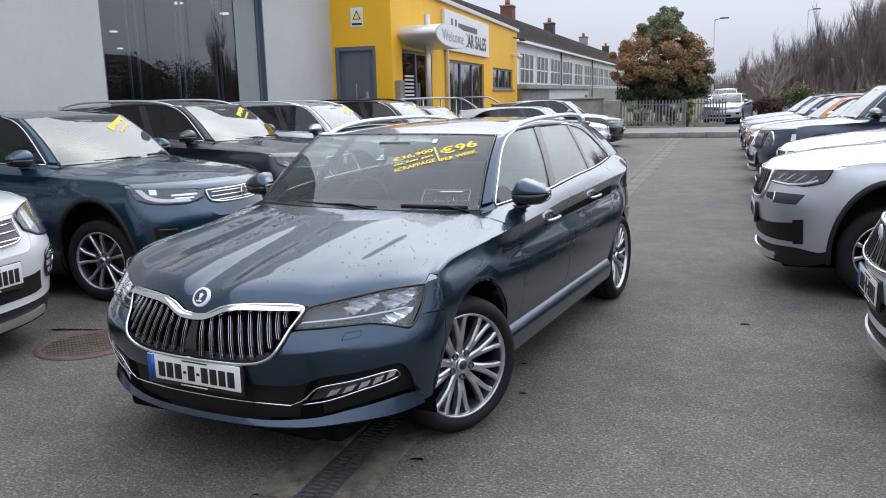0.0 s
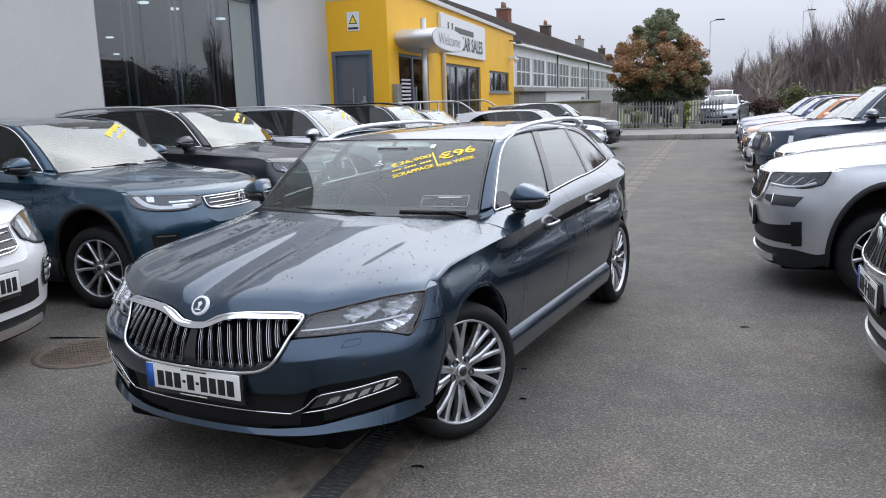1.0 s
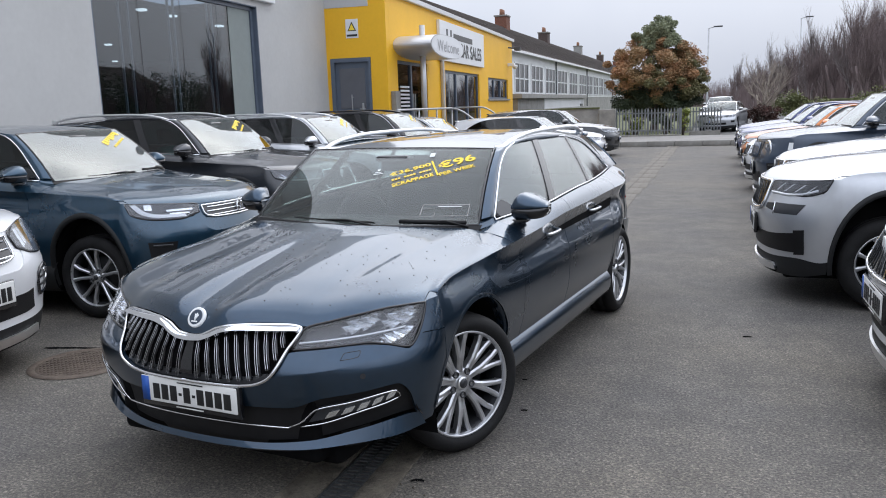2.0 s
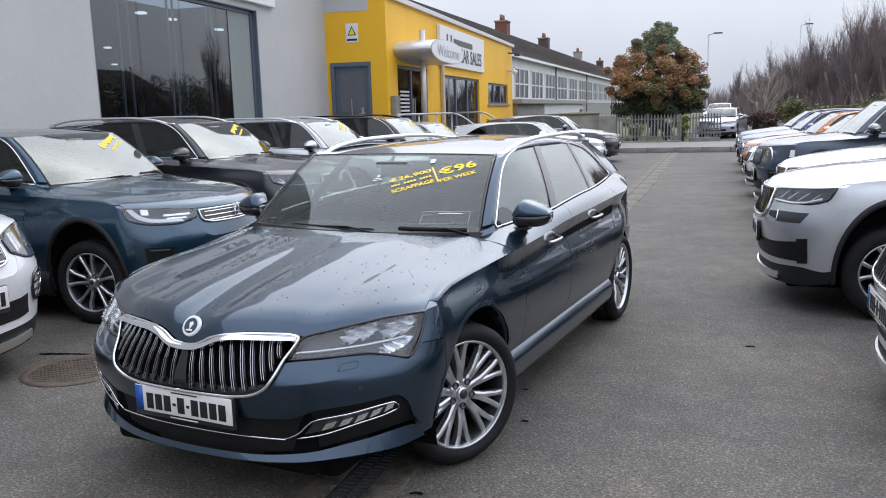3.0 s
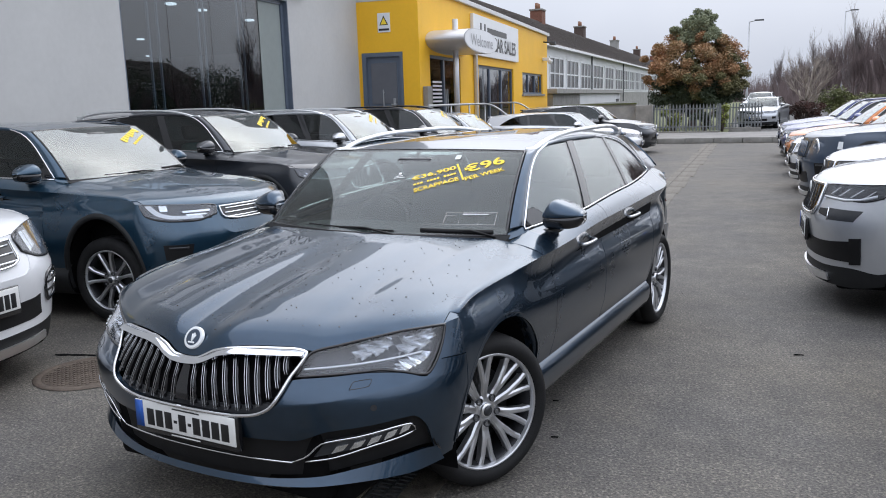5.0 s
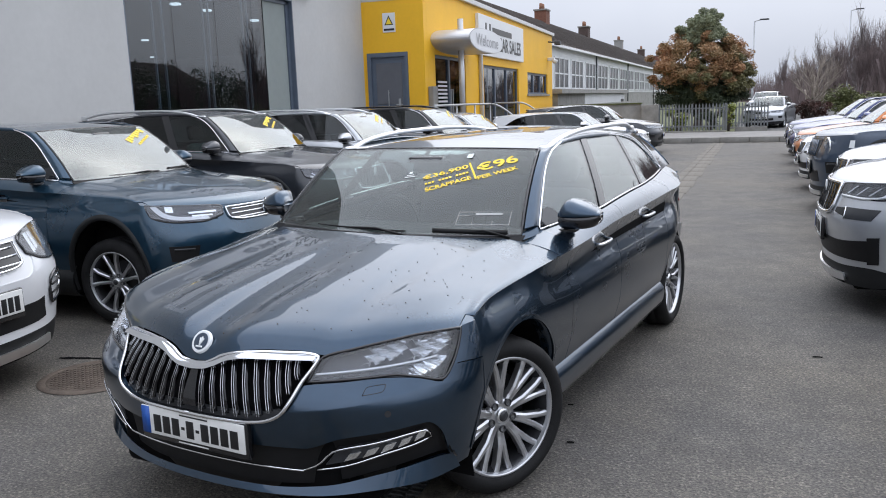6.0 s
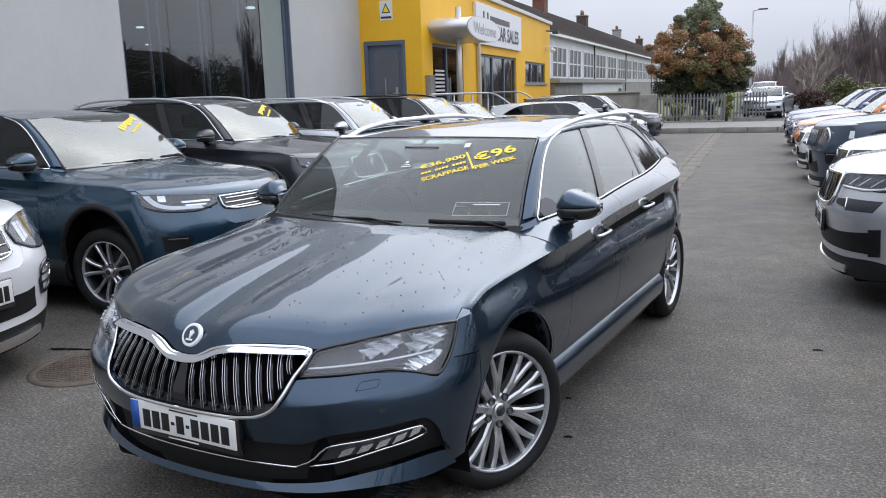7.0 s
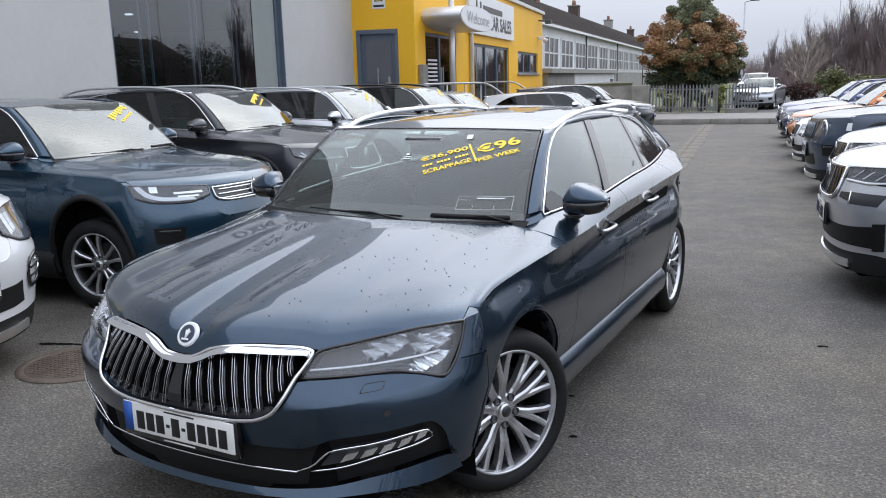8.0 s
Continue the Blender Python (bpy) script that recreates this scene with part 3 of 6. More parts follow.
    def both_phi(low, high, n=nseg, rows=5):
        lo = [(-p, z) for p, z in low[:0:-1]] + list(low)
        hi = [(-p, z) for p, z in high[:0:-1]] + list(high)
        return loft(lo, hi, front_at, n, rows)

    top_line = [(p, float(edge(p))) for p in (0, 4, 7, 10, 15, 24, 32, 36)]
    if front == "hero":
        lip_low = [(0, .272), (16, .273), (30, .278), (50, .305), (70, .322), (78, .326)]
        lip_top = [(0, .292), (16, .292), (33, .308), (49, .350), (70, .384), (75, .378)]
        dark_top = [(0, .452), (15, .453), (27, .456), (37, .500), (50, .520), (63.5, .536), (69, .492), (73, .392)]
        bump_low = [(0, .452), (15, .453), (27, .456), (37, .500), (50, .520), (63.5, .536), (69, .492), (73, .392), (78, .326), (84.0, .33)]
        bump_top = [(0, .540), (11, .541), (17.5, .551), (22.8, .579), (26, .62), (30.2, .680), (40, .690), (50, .698), (60, .690), (69, .666), (73, .712), (90, .702)]
        sym = lambda c: along([(-p, z) for p, z in c[:0:-1]] + list(c), 121)
        lo_c, hi_c = sym(bump_low), sym(bump_top)
        cols = []
        for ca, cb in zip(lo_c, hi_c):
            f = np.linspace(0, 1, 101)
            gap = ca[1] + (cb[1] - ca[1]) * f - crease_z(ca[0] + (cb[0] - ca[0]) * f)
            kc = float(np.clip(f[np.argmin(np.abs(gap))], .12, .94))
            cols.append(np.concatenate([np.linspace(0, kc - .025, 7), [kc - .008, kc + .008], np.linspace(kc + .025, 1, 6)]))
        vv_ = np.array(cols).T[..., None]
        gb = lo_c[None] * (1 - vv_) + hi_c[None] * vv_
        add("front_bumper", sheet(front_at(gb[..., 0], gb[..., 1]), .015), pm)
        LP = both_phi(lip_low, lip_top, 81, 6)
        fade = .45 + .55 * np.abs(np.linspace(-1, 1, 81)) ** 2 - .5 * smoothstep(.8, 1, np.abs(np.linspace(-1, 1, 81)))
        LP = LP + grid_normals(LP) * np.linspace(.034, -.004, 6)[:, None, None] * fade[None, :, None]
        add("bumper_lip", sheet(LP, .02), pm)
        add("lower_intake", sheet(both_phi(lip_top, dark_top, 81, 6), 0, -.030), "plastic", None, "black honeycomb lower intake")
        add("undertray", sheet(both_phi([(0, .215), (30, .215), (55, .24)], [(0, .288), (30, .291), (55, .335)], 41, 3), 0, -.065), "plastic")
        # bright line with the fog lamp surrounds
        pts = front_at(np.linspace(-27.5, 27.5, 41), .368 + .006 * np.cos(np.linspace(-1.5, 1.5, 41)))
        add("chrome_strip", tube(pts + [0, -.004, 0], .0042, 6), "chrome")
        for s in (-1, 1):
            loop = along([(27.5, .371), (31, .392), (35.5, .452), (45, .476), (63, .508), (65.3, .484), (64, .475), (50, .434), (38, .389), (31, .374)], 48)
            add("fog_surround", tube(front_at(s * loop[:, 0], loop[:, 1]) + np.array([0, -.003, 0]), .0038, 6), "chrome")
            fl = loft([(33, .387), (45, .421), (63, .479)], [(36, .447), (46, .468), (63, .499)], lambda p, z: front_at(s * p, z), 14, 4)
            fog = add("fog_lamp", sheet(fl, .02, -.010, flip=s < 0), "lamp_dark")
            for q in range(5):
                p0 = 38 + q * 5.2
                zl = float(np.interp(p0, (33, 45, 63), (.392, .425, .481)))
                el = loft([(p0, zl), (p0 + 3.4, zl + .014)], [(p0 + 1.4, zl + .030), (p0 + 4.8, zl + .040)], lambda p, z: front_at(s * p, z), 5, 3)
                add("light_element", sheet(el, .006, -.002, flip=s < 0), "lamp_bowl", fog)
        # grille
        g_low = [(0, .556), (11, .557), (17.5, .567), (21.5, .595), (25.5, .640), (29.5, .70)]
        g_top = [(0, .716), (4, .719), (8, .734), (12, .752), (18, .766), (29.5, .764)]
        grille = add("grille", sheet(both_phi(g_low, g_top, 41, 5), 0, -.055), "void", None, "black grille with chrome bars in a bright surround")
        add("grille_mesh", sheet(both_phi([(0, .541), (11, .542), (17.5, .552), (22.8, .58)], [(0, .566), (11, .567), (17.5, .577), (21.5, .60)], 41, 3), .02, -.015), "lamp_grey", grille)
        outer = [(0, .545), (11, .546), (17.5, .556), (22.6, .584), (26, .63), (30, .69), (35.5, .768)]
        ring = [(p, z) for p, z in outer] + [(32, .781), (24, .782), (15.5, .775), (10.5, .762), (7, .743), (4, .730), (0, .727)]
        ring = ring + [(-p, z) for p, z in ring[::-1][1:]]
        rl = along(ring, 160)
        add("grille_surround", tube(front_at(rl[:, 0], rl[:, 1]) + np.array([0, -.012, 0]), .0075, 8, True), "chrome", grille)
        ub = both_phi([(0, .704), (4, .707), (8, .722), (12, .742), (18, .752), (34, .750)], [(0, .731), (4, .734), (8, .748), (12, .767), (18, .781), (35, .772)], 61, 4)
        ub = ub + grid_normals(ub) * np.array([.030, .028, .020, .006])[:, None, None]
        add("grille_bar", sheet(ub, .02), "chrome", grille)
        for s in (-1, 1):
            for q in range(10):
                p0 = 2.3 + q * 2.95
                zb_, zt_ = float(np.interp(p0, *zip(*g_low))) + .006, float(np.interp(p0, *zip(*g_top))) - .004
                lean = (.35 + p0 * .035) * (zt_ - zb_) / .15
                for d in (-.30, .30):
                    pts = [front_at(s * (p0 + d), zb_) * (1 - f) + front_at(s * (p0 + d + lean * 2.2), zt_) * f + [0, -.006 - .010 * math.sin(math.pi * f), 0] for f in (0, .06, .3, .6, .9, 1)]
                    add("slat", tube(pts, .0018, 6), "satin_dark", grille)
                bar = [front_at(s * p0, zb_) * (1 - f) + front_at(s * (p0 + lean * 2.2), zt_) * f + [0, .010 - .010 * math.sin(math.pi * f), 0] for f in (0, .3, .6, 1)]
                add("slat", tube(bar, .0075, 6), "gloss_black", grille)
        add("radar_panel", sheet(loft([(-1.3, .575), (1.3, .575)], [(-1.3, .705), (1.3, .705)], front_at, 6, 4), .01, .004), "gloss_black", grille)
        # headlamps
        l_low = [(31.0, .690), (40, .697), (49.8, .704), (53, .706), (60, .694), (69, .674)]
        l_top = [(36.5, .768), (44, .790), (51.5, .808), (63, .827), (72, .830), (77.6, .828)]
        for s in (-1, 1):
            sf = lambda p, z: front_at(s * p, z)
            lamp = add("headlamp", sheet(loft(l_low, l_top, sf, 26, 7), 0, -.060, flip=s < 0), "lamp_grey", None, "clear headlamp with faceted reflectors")
            rim_pts = along(l_low + l_top[::-1] + [l_low[0]], 90)
            add("lamp_gasket", tube(sf(rim_pts[:, 0], rim_pts[:, 1]) + np.array([0, -.001, 0]), .0055, 6), "gloss_black", lamp)
            shelf = loft([(33, .714), (50, .731), (67, .749)], [(33.5, .719), (50, .736), (67.5, .755)], sf, 16, 3)
            add("light_guide", sheet(shelf, .012, -.010, flip=s < 0), "badge", lamp)
            for p0, p1, z0, z1 in ((46.5, 56, .762, .806), (59, 70, .768, .820), (58.5, 66, .720, .744)):
                cells = 5
                for q in range(cells):
                    a0, a1 = p0 + (p1 - p0) * q / cells, p0 + (p1 - p0) * (q + .68) / cells
                    zz = .01 * (q - 1.5) / 2
                    cell = loft([(a0, z0 + zz), (a1, z0 + zz + .006)], [(a0 + 1.2, z1 + zz - .006), (a1 + 1.2, z1 + zz)], sf, 5, 5)
                    n0 = np.array([.007 * ((r + c + q) % 2) for r in range(5) for c in range(5)]).reshape(5, 5, 1)
                    cell = cell + n0 * np.array([0, 1.0, 0]) + np.linspace(-.012, .014, 5)[:, None, None] * np.array([0, 1.0, 0])
                    add("reflector", sheet(cell, .004, -.030, flip=s < 0), "lamp_bowl", lamp, smooth=False)
            base = loft([(31.5, .692), (50, .706), (68, .676)], [(33, .715), (50, .728), (68, .70)], sf, 16, 3)
            add("lamp_bezel", sheet(base, .01, -.028, flip=s < 0), "lamp_dark", lamp)
            lens = add("lens", sheet(loft(l_low, l_top, sf, 30, 9), .003, .001, flip=s < 0), "lens", lamp)
            lens.visible_shadow = False
            wsh = along([(44.5, .650), (50.5, .660), (51, .680), (46, .674), (44.5, .650)], 24)
            add("washer_cover", tube(front_at(s * wsh[:, 0], wsh[:, 1]), .0016, 4), "gloss_black")
            cen = front_at(s * 51, .587)
            add("parking_sensor", moved(lathe([(.004, .012), (.004, .008), (.003, 0)], 14), Matrix.Translation(cen) @ Matrix.Rotation(radians(-90 + s * 38), 4, "Z")), "lamp_dark")
        # emblem on the bonnet's nose
        em = Matrix.Translation((0, -.823, .792)) @ Matrix.Rotation(radians(56), 4, "X")
        disc = moved(lathe([(0, .0), (.004, .030), (.006, .040), (.004, .044), (-.006, .045)], 30), em @ Matrix.Rotation(radians(-90), 4, "Y"))
        emblem = add("emblem", disc, "badge", None, "round white and dark green bonnet badge")
        add("emblem_inset", moved(lathe([(.0050, .0), (.0075, .026), (.006, .033)], 24), em @ Matrix.Rotation(radians(-90), 4, "Y")), "paint_navy", emblem)
        for ang, ln in ((-.5, .026), (-.15, .030), (.2, .026)):
            add("emblem_feather", moved(box(-.003, .003, -.004, ln, .005, .0095, .0015), em @ Matrix.Translation((.0, -.012, 0)) @ Matrix.Rotation(ang, 4, "Z")), "badge", emblem)
        add("emblem_feather", moved(box(-.016, .016, -.024, -.017, .005, .0095, .002), em), "badge", emblem)
        # fallen specks of dirt lying on the bonnet
        rs = random.Random(12)
        specks = []
        for _ in range(100):
            r_, c_ = rs.randrange(5, H.shape[0] - 1), rs.randrange(34, H.shape[1] - 4)
            q = H[r_, c_] + (H[r_ - 1, c_ + 1] - H[r_, c_]) * rs.random()
            e = rs.uniform(.0007, .0016)
            specks.append(box(q[0] - e, q[0] + e, q[1] - e * 1.4, q[1] + e * 1.4, q[2] - .001, q[2] + .0025))
        tagged(add("dirt_speck", join(specks), "iron", None, "dark specks of dirt", False), kind="stuff")
    else:
        add("front_bumper", sheet(both_phi([(0, .335), (30, .335), (60, .350), (78, .335), (84, .345)], [(0, .60), (20, .60), (28, .64), (34, .712), (48, .714), (60, .724), (70, .748), (76, .735), (90, .705)], 61, 8), .015), pm)
        add("lower_valance", sheet(both_phi([(0, .20), (30, .20), (60, .21), (83, .25)], [(0, .335), (30, .335), (60, .350), (78, .335), (84, .345)], 49, 4), .015, -.004), "cladding")
        add("skid_plate", sheet(both_phi([(0, .22), (20, .22), (40, .23)], [(0, .275), (20, .275), (38, .28)], 25, 3), .015, .012), "satin" if cladding else "gloss_black")
        add("lower_intake", sheet(both_phi([(0, .375), (25, .375), (60 if front == "shield" else 34, .385)], [(0, .475), (25, .475), (60 if front == "shield" else 31, .505 if front == "shield" else .485)], 31, 3), .008, .004), "plastic")
        add("nose_panel", sheet(both_phi([(0, .60), (20, .60), (34, .64)], [(0, .785), (20, .787), (36, .79)], 31, 4), .01, -.004), pm)
        if front == "box":
            both("lamp_panel", sheet(loft([(33, .64), (58, .69), (82, .70)], [(35, .79), (60, .818), (79, .832)], front_at, 14, 5), .01, -.002), pm)
        kind = {"suv": ((0, 30), (.690, .772), "gloss_black", 3), "round": ((0, 25), (.655, .768), "gloss_black", 3), "shield": ((0, 26), (.612, .780), "gloss_black", 6), "box": ((0, 33), (.60, .765), "lamp_dark", 7), "plain": ((0, 26), (.66, .76), "gloss_black", 3)}[front]
        (g0, g1), (gz0, gz1), gm, gbars = kind
        grille = add("grille", sheet(both_phi([(0, gz0), (g1 * .6, gz0 + .004), (g1 * .9, gz0 + .02)], [(0, gz1), (g1 * .6, gz1), (g1, gz1 + .003)], 25, 4), .01, .004), gm, None, "dark grille with bright trim")
        gl = along([(0, gz0 - .004), (g1 * .6, gz0), (g1 * .92, gz0 + .02), (g1 + .8, gz1 + .003), (g1 * .6, gz1 + .003), (0, gz1 + .003)], 40)
        gl = np.concatenate([gl, np.stack([-gl[::-1, 0], gl[::-1, 1]], -1)])
        if front != "box":
            add("grille_surround", tube(front_at(gl[:, 0], gl[:, 1]) + np.array([0, -.010, 0]), .011 if front == "shield" else .0065, 6, True), "chrome", grille)
        for q in range(gbars):
            f = (q + .5) / gbars
            if front in ("shield", "box"):
                for s in (-1, 1):
                    p0 = s * g1 * .86 * f
                    pts = front_at(np.full(4, p0), np.linspace(gz0 + .015, gz1 - .012, 4)) + np.array([0, -.012, 0])
                    add("slat", tube(pts, .0045 if front == "shield" else .013, 5), "lamp_dark" if front == "shield" else "paint_navy", grille)
            else:
                z = gz0 + (gz1 - gz0) * f
                ph = np.linspace(-g1 * .9, g1 * .9, 15)
                add("slat", tube(front_at(ph, z) + np.array([0, -.011, 0]), .0055, 5), "chrome", grille)
        for s in (-1, 1):
            sf = lambda p, z: front_at(s * p, z)
            if front == "box":
                c = sf(46, .70)
                hm = Matrix.Translation(c) @ Matrix.Rotation(radians(-90 + s * 20), 4, "Z")
                lamp = add("headlamp", moved(lathe([(-.05, .0), (-.03, .06), (.012, .078), (.016, .086), (-.01, .09)], 24), hm), "lamp_bowl", None, "round headlamp")
                add("lens", moved(lathe([(.014, .078), (.026, .05), (.030, 0)], 24), hm), "lens", lamp).visible_shadow = False
                add("indicator", sheet(loft([(78, .70), (86, .70)], [(78, .765), (86, .765)], sf, 4, 3), .01, .008, flip=s < 0), "badge", lamp)
            else:
                ll, lt = {"shield": ([(g1 + 2, .730), (44, .722), (58, .722), (75, .755)], [(g1 + 2, .776), (46, .800), (66, .820), (80, .834)]),
                          "suv": ([(g1 + 2, .735), (44, .708), (60, .716), (77, .752)], [(g1 + 2, .778), (46, .806), (66, .826), (83, .836)]),
                          "round": ([(29, .705), (38, .662), (50, .650), (62, .700)], [(29, .755), (38, .806), (52, .828), (66, .826)])}.get(front, ([(g1 + 2, .715), (48, .712), (60, .722), (74, .765)], [(g1 + 2.5, .768), (48, .796), (66, .818), (81, .830)]))
                lamp = add("headlamp", sheet(loft(ll, lt, sf, 20, 7), .01, .003, flip=s < 0), "lamp_dark" if front == "suv" else "lamp_grey", None, "clear headlamp")
                gasket = along(ll + lt[::-1] + [ll[0]], 60)
                add("lamp_gasket", tube(sf(gasket[:, 0], gasket[:, 1]) + np.array([0, -.004, 0]), .006, 5), "gloss_black", lamp)
                if front == "suv":
                    # bright hooked daytime strip along the lower edge and up the outer end, with a projector inside
                    hook = loft([(40, .716), (58, .724), (68, .748), (74, .790), (77, .822)], [(41, .732), (57, .744), (65, .764), (69.5, .795), (72, .822)], sf, 24, 3)
                    add("light_guide", sheet(hook, .004, .009, flip=s < 0), "badge", lamp)
                    for p0, p1, z0, z1 in ((61, 66, .772, .812), (36, 52, .752, .764), (38, 50, .733, .742)):
                        add("reflector", sheet(loft([(p0, z0), (p1, z0 + .004)], [(p0 + .5, z1), (p1 + .5, z1 + .004)], sf, 6, 4), .004, .010, flip=s < 0), "lamp_bowl", lamp, smooth=False)
                elif front == "round":
                    for p0, p1, z0, z1 in ((34, 42, .69, .785), (46, 57, .69, .80)):
                        for q in range(4):
                            a0, a1 = p0 + (p1 - p0) * q / 4, p0 + (p1 - p0) * (q + .8) / 4
                            add("reflector", sheet(loft([(a0, z0 + .006 * q), (a1, z0 + .006 * q)], [(a0 + 1.5, z1), (a1 + 1.5, z1)], sf, 4, 4) + np.array([0, .004 * (q % 2), 0]), .004, .009, flip=s < 0), "lamp_bowl", lamp, smooth=False)
                if front not in ("suv", "round"):
                    add("light_guide", tube(sf(np.linspace(g1 + 4, 70, 12), np.interp(np.linspace(g1 + 4, 70, 12), (g1, 48, 60, 74), (.722, .720, .730, .768))) + np.array([0, -.008, 0]), .008, 5), "badge", lamp)
                if front == "shield":
                    for p0 in (g1 + 8, g1 + 16, g1 + 25, g1 + 34):
                        add("reflector", sheet(loft([(p0, .732), (p0 + 1.6, .734)], [(p0 + 6.5, .778), (p0 + 8, .782)], sf, 3, 4), .004, .008, flip=s < 0), "lamp_bowl", lamp, smooth=False)
                for p0 in (46, 51, 56, 63) if front == "plain" else ():
                    add("reflector", sheet(loft([(p0, .744), (p0 + 3, .748)], [(p0 + 1, .775), (p0 + 3.6, .782)], sf, 4, 4), .004, .008, flip=s < 0), "alloy", lamp, smooth=False)
                if front == "plain":
                    add("light_guide", tube(sf(np.array([70, 75, 77.5, 74]), np.array([.757, .780, .808, .815])) + np.array([0, -.006, 0]), .007, 5), "badge", lamp)
                add("lens", sheet(loft(ll, lt, sf, 16, 5), .003, .016, flip=s < 0), "lens", lamp).visible_shadow = False
            if front == "shield":
                sec = add("lower_lamp", sheet(loft([(40, .605), (60, .612)], [(38.5, .665), (64, .672)], sf, 8, 4), .008, .004, flip=s < 0), "lamp_dark", None, "slim lower lamp")
                add("lamp_trim", tube(sf(np.array([38.2, 39.5]), np.array([.668, .603])) + np.array([0, -.008, 0]), .006, 5), "chrome", sec)
                cap_ = loft([(58, .372), (66, .38)], [(58, .520), (66.5, .528)], sf, 6, 4)
                add("intake_end", sheet(cap_, .012, .010, flip=s < 0), "plastic")
                add("lamp_recess", sheet(loft([(28, .628), (37, .618)], [(28, .655), (37, .662)], sf, 6, 3), .006, .001, flip=s < 0), "cladding")
            if front == "shield":
                continue
            if front == "round":
                ov = along([(36, .50), (38, .565), (49, .585), (55, .54), (52, .455), (40, .440), (36, .50)], 30)
                mid_ = np.array([45.5, .515])
                grid_ = np.stack([mid_ + (ov - mid_) * f for f in (0.02, .5, 1)])
                rec = add("fog_recess", sheet(sf(grid_[..., 0], grid_[..., 1]), 0, .006, flip=s > 0), "plastic")
                add("fog_trim", tube(sf(ov[:, 0], ov[:, 1]) + np.array([0, -.010, 0]), .011, 6), "gloss_black", rec)
                for z0 in (.485, .525):
                    add("fog_slat", tube(sf(np.linspace(38.5, 52, 6), np.full(6, z0)) + np.array([0, -.010, 0]), .006, 5), "cladding", rec)
                cl_ = along([(44, .555), (50, .56), (52, .53), (49, .50)], 14)
                add("fog_lamp", tube(sf(cl_[:, 0], cl_[:, 1]) + np.array([0, -.016, 0]), .008, 6), "chrome", rec)
                continue
            fg = loft([(50, .47), (68, .48)], [(48, .57), (69, .575)], sf, 8, 4)
            fog = add("fog_recess", sheet(fg, .008, .004, flip=s < 0), "plastic")
            add("fog_lamp", tube(sf(np.linspace(52, 66, 8), np.linspace(.55, .555, 8)) + np.array([0, -.008, 0]), .007, 5), "lamp_dark", fog)
        em = Matrix.Translation(front_at(0, .735) + np.array([0, -.012, 0])) @ Matrix.Rotation(radians(90), 4, "X")
        if front in ("suv", "plain", "round"):
            dia = [(0, .055), (.042, 0), (0, -.055), (-.042, 0)]
            add("emblem", tube([em @ Vector((x, y, .006)) for x, y in dia], .011, 6, True), "chrome")
        else:
            add("emblem", moved(lathe([(0, .0), (.006, .035), (.004, .042), (-.004, .043)], 24), em @ Matrix.Rotation(radians(-90), 4, "Y")), "badge")
    if plate:
        pz0, pz1 = (.428, .539) if front == "hero" else (.46, .565)
        py = float(front_at(0, (pz0 + pz1) / 2)[1]) - .018
        back = add("number_plate", box(-.268, .268, py, py + .03, pz0 - .022, pz1 + .006, .006), "gloss_black", None, "white number plate with a blue band, characters as bars")
        add("plate_face", box(-.26, .26, py - .005, py + .002, pz0, pz1, .004), "white", back)
        add("plate_band", box(-.258, -.216, py - .0065, py - .004, pz0 + .002, pz1 - .002), "plate_blue", back)
        x = -.195
        for wdt in (.040, .040, .040, .018, .040, .018, .040, .040, .040, .040):
            zc, hh = (pz0 + pz1) / 2 - .007, (.034 if wdt > .02 else .006)
            add("character_bar", box(x, x + wdt * .94, py - .0068, py - .0045, zc - hh, zc + hh, .001), "ink", back)
            x += wdt + .008
        add("caption_bar", box(-.055, .085, py - .0068, py - .0045, pz1 - .014, pz1 - .009), "ink", back)
        add("caption_bar", box(-.075, .075, py - .0012, py + .002, pz0 - .014, pz0 - .009), "white", back)
    # corner of the bumper up to the wheel arch
    zc_ = np.linspace(.372, .700, 12)
    edge_p = front_at(84 + 6 * (zc_ - .345) / .36, zc_)
    y_arch = np.minimum(Y0 + .004, FA - np.sqrt(np.clip((ARCH - .002) ** 2 - (zc_ - .335) ** 2, 0, None)))
    arch_p = np.stack([f_a(zc_), y_arch, zc_], -1)
    f_ = np.linspace(0, 1, 4)[None, :, None]
    both("bumper_corner", sheet(edge_p[:, None] * (1 - f_) + arch_p[:, None] * f_ - np.array([.0015, 0, 0]), .006), pm)
    # glass and cabin sides
    wl, wt_ = np.array(WIN_LOW), np.array(WIN_TOP)
    zl_, zt2 = spline(*zip(*WIN_LOW)), spline(*zip(*WIN_TOP))
    yl = np.interp(np.arange(41), (0, 17, 33, 40), (.605, 1.27, 2.10, 2.99))
    yt = np.interp(np.arange(41), (0, 4, 10, 17, 33, 40), (.615, .79, 1.10, 1.55, 2.17, 3.02))
    v = np.linspace(0, 1, 7)[:, None]
    G = glass_at(yl * (1 - v) + yt * v, zl_(yl) * (1 - v) + zt2(yt) * v)
    cut = [0, 17, 33, 40]
    for q, gm in ((0, "side_glass" if fine else "tint_glass"), (1, rear_glass), (2, rear_glass)):
        a, b = cut[q], cut[q + 1]
        for o in both("side_window", sheet(G[:, a:b + 1], .004), gm):
            o.visible_shadow = False
    for j, wdt in ((17, .052), (33, .026)):
        col = G[:, j]
        pil = np.stack([col + [.004, -wdt, 0], col + [.006, 0, 0], col + [.004, wdt, 0]], 1)
        both("pillar_trim", sheet(pil, .006), "gloss_black")
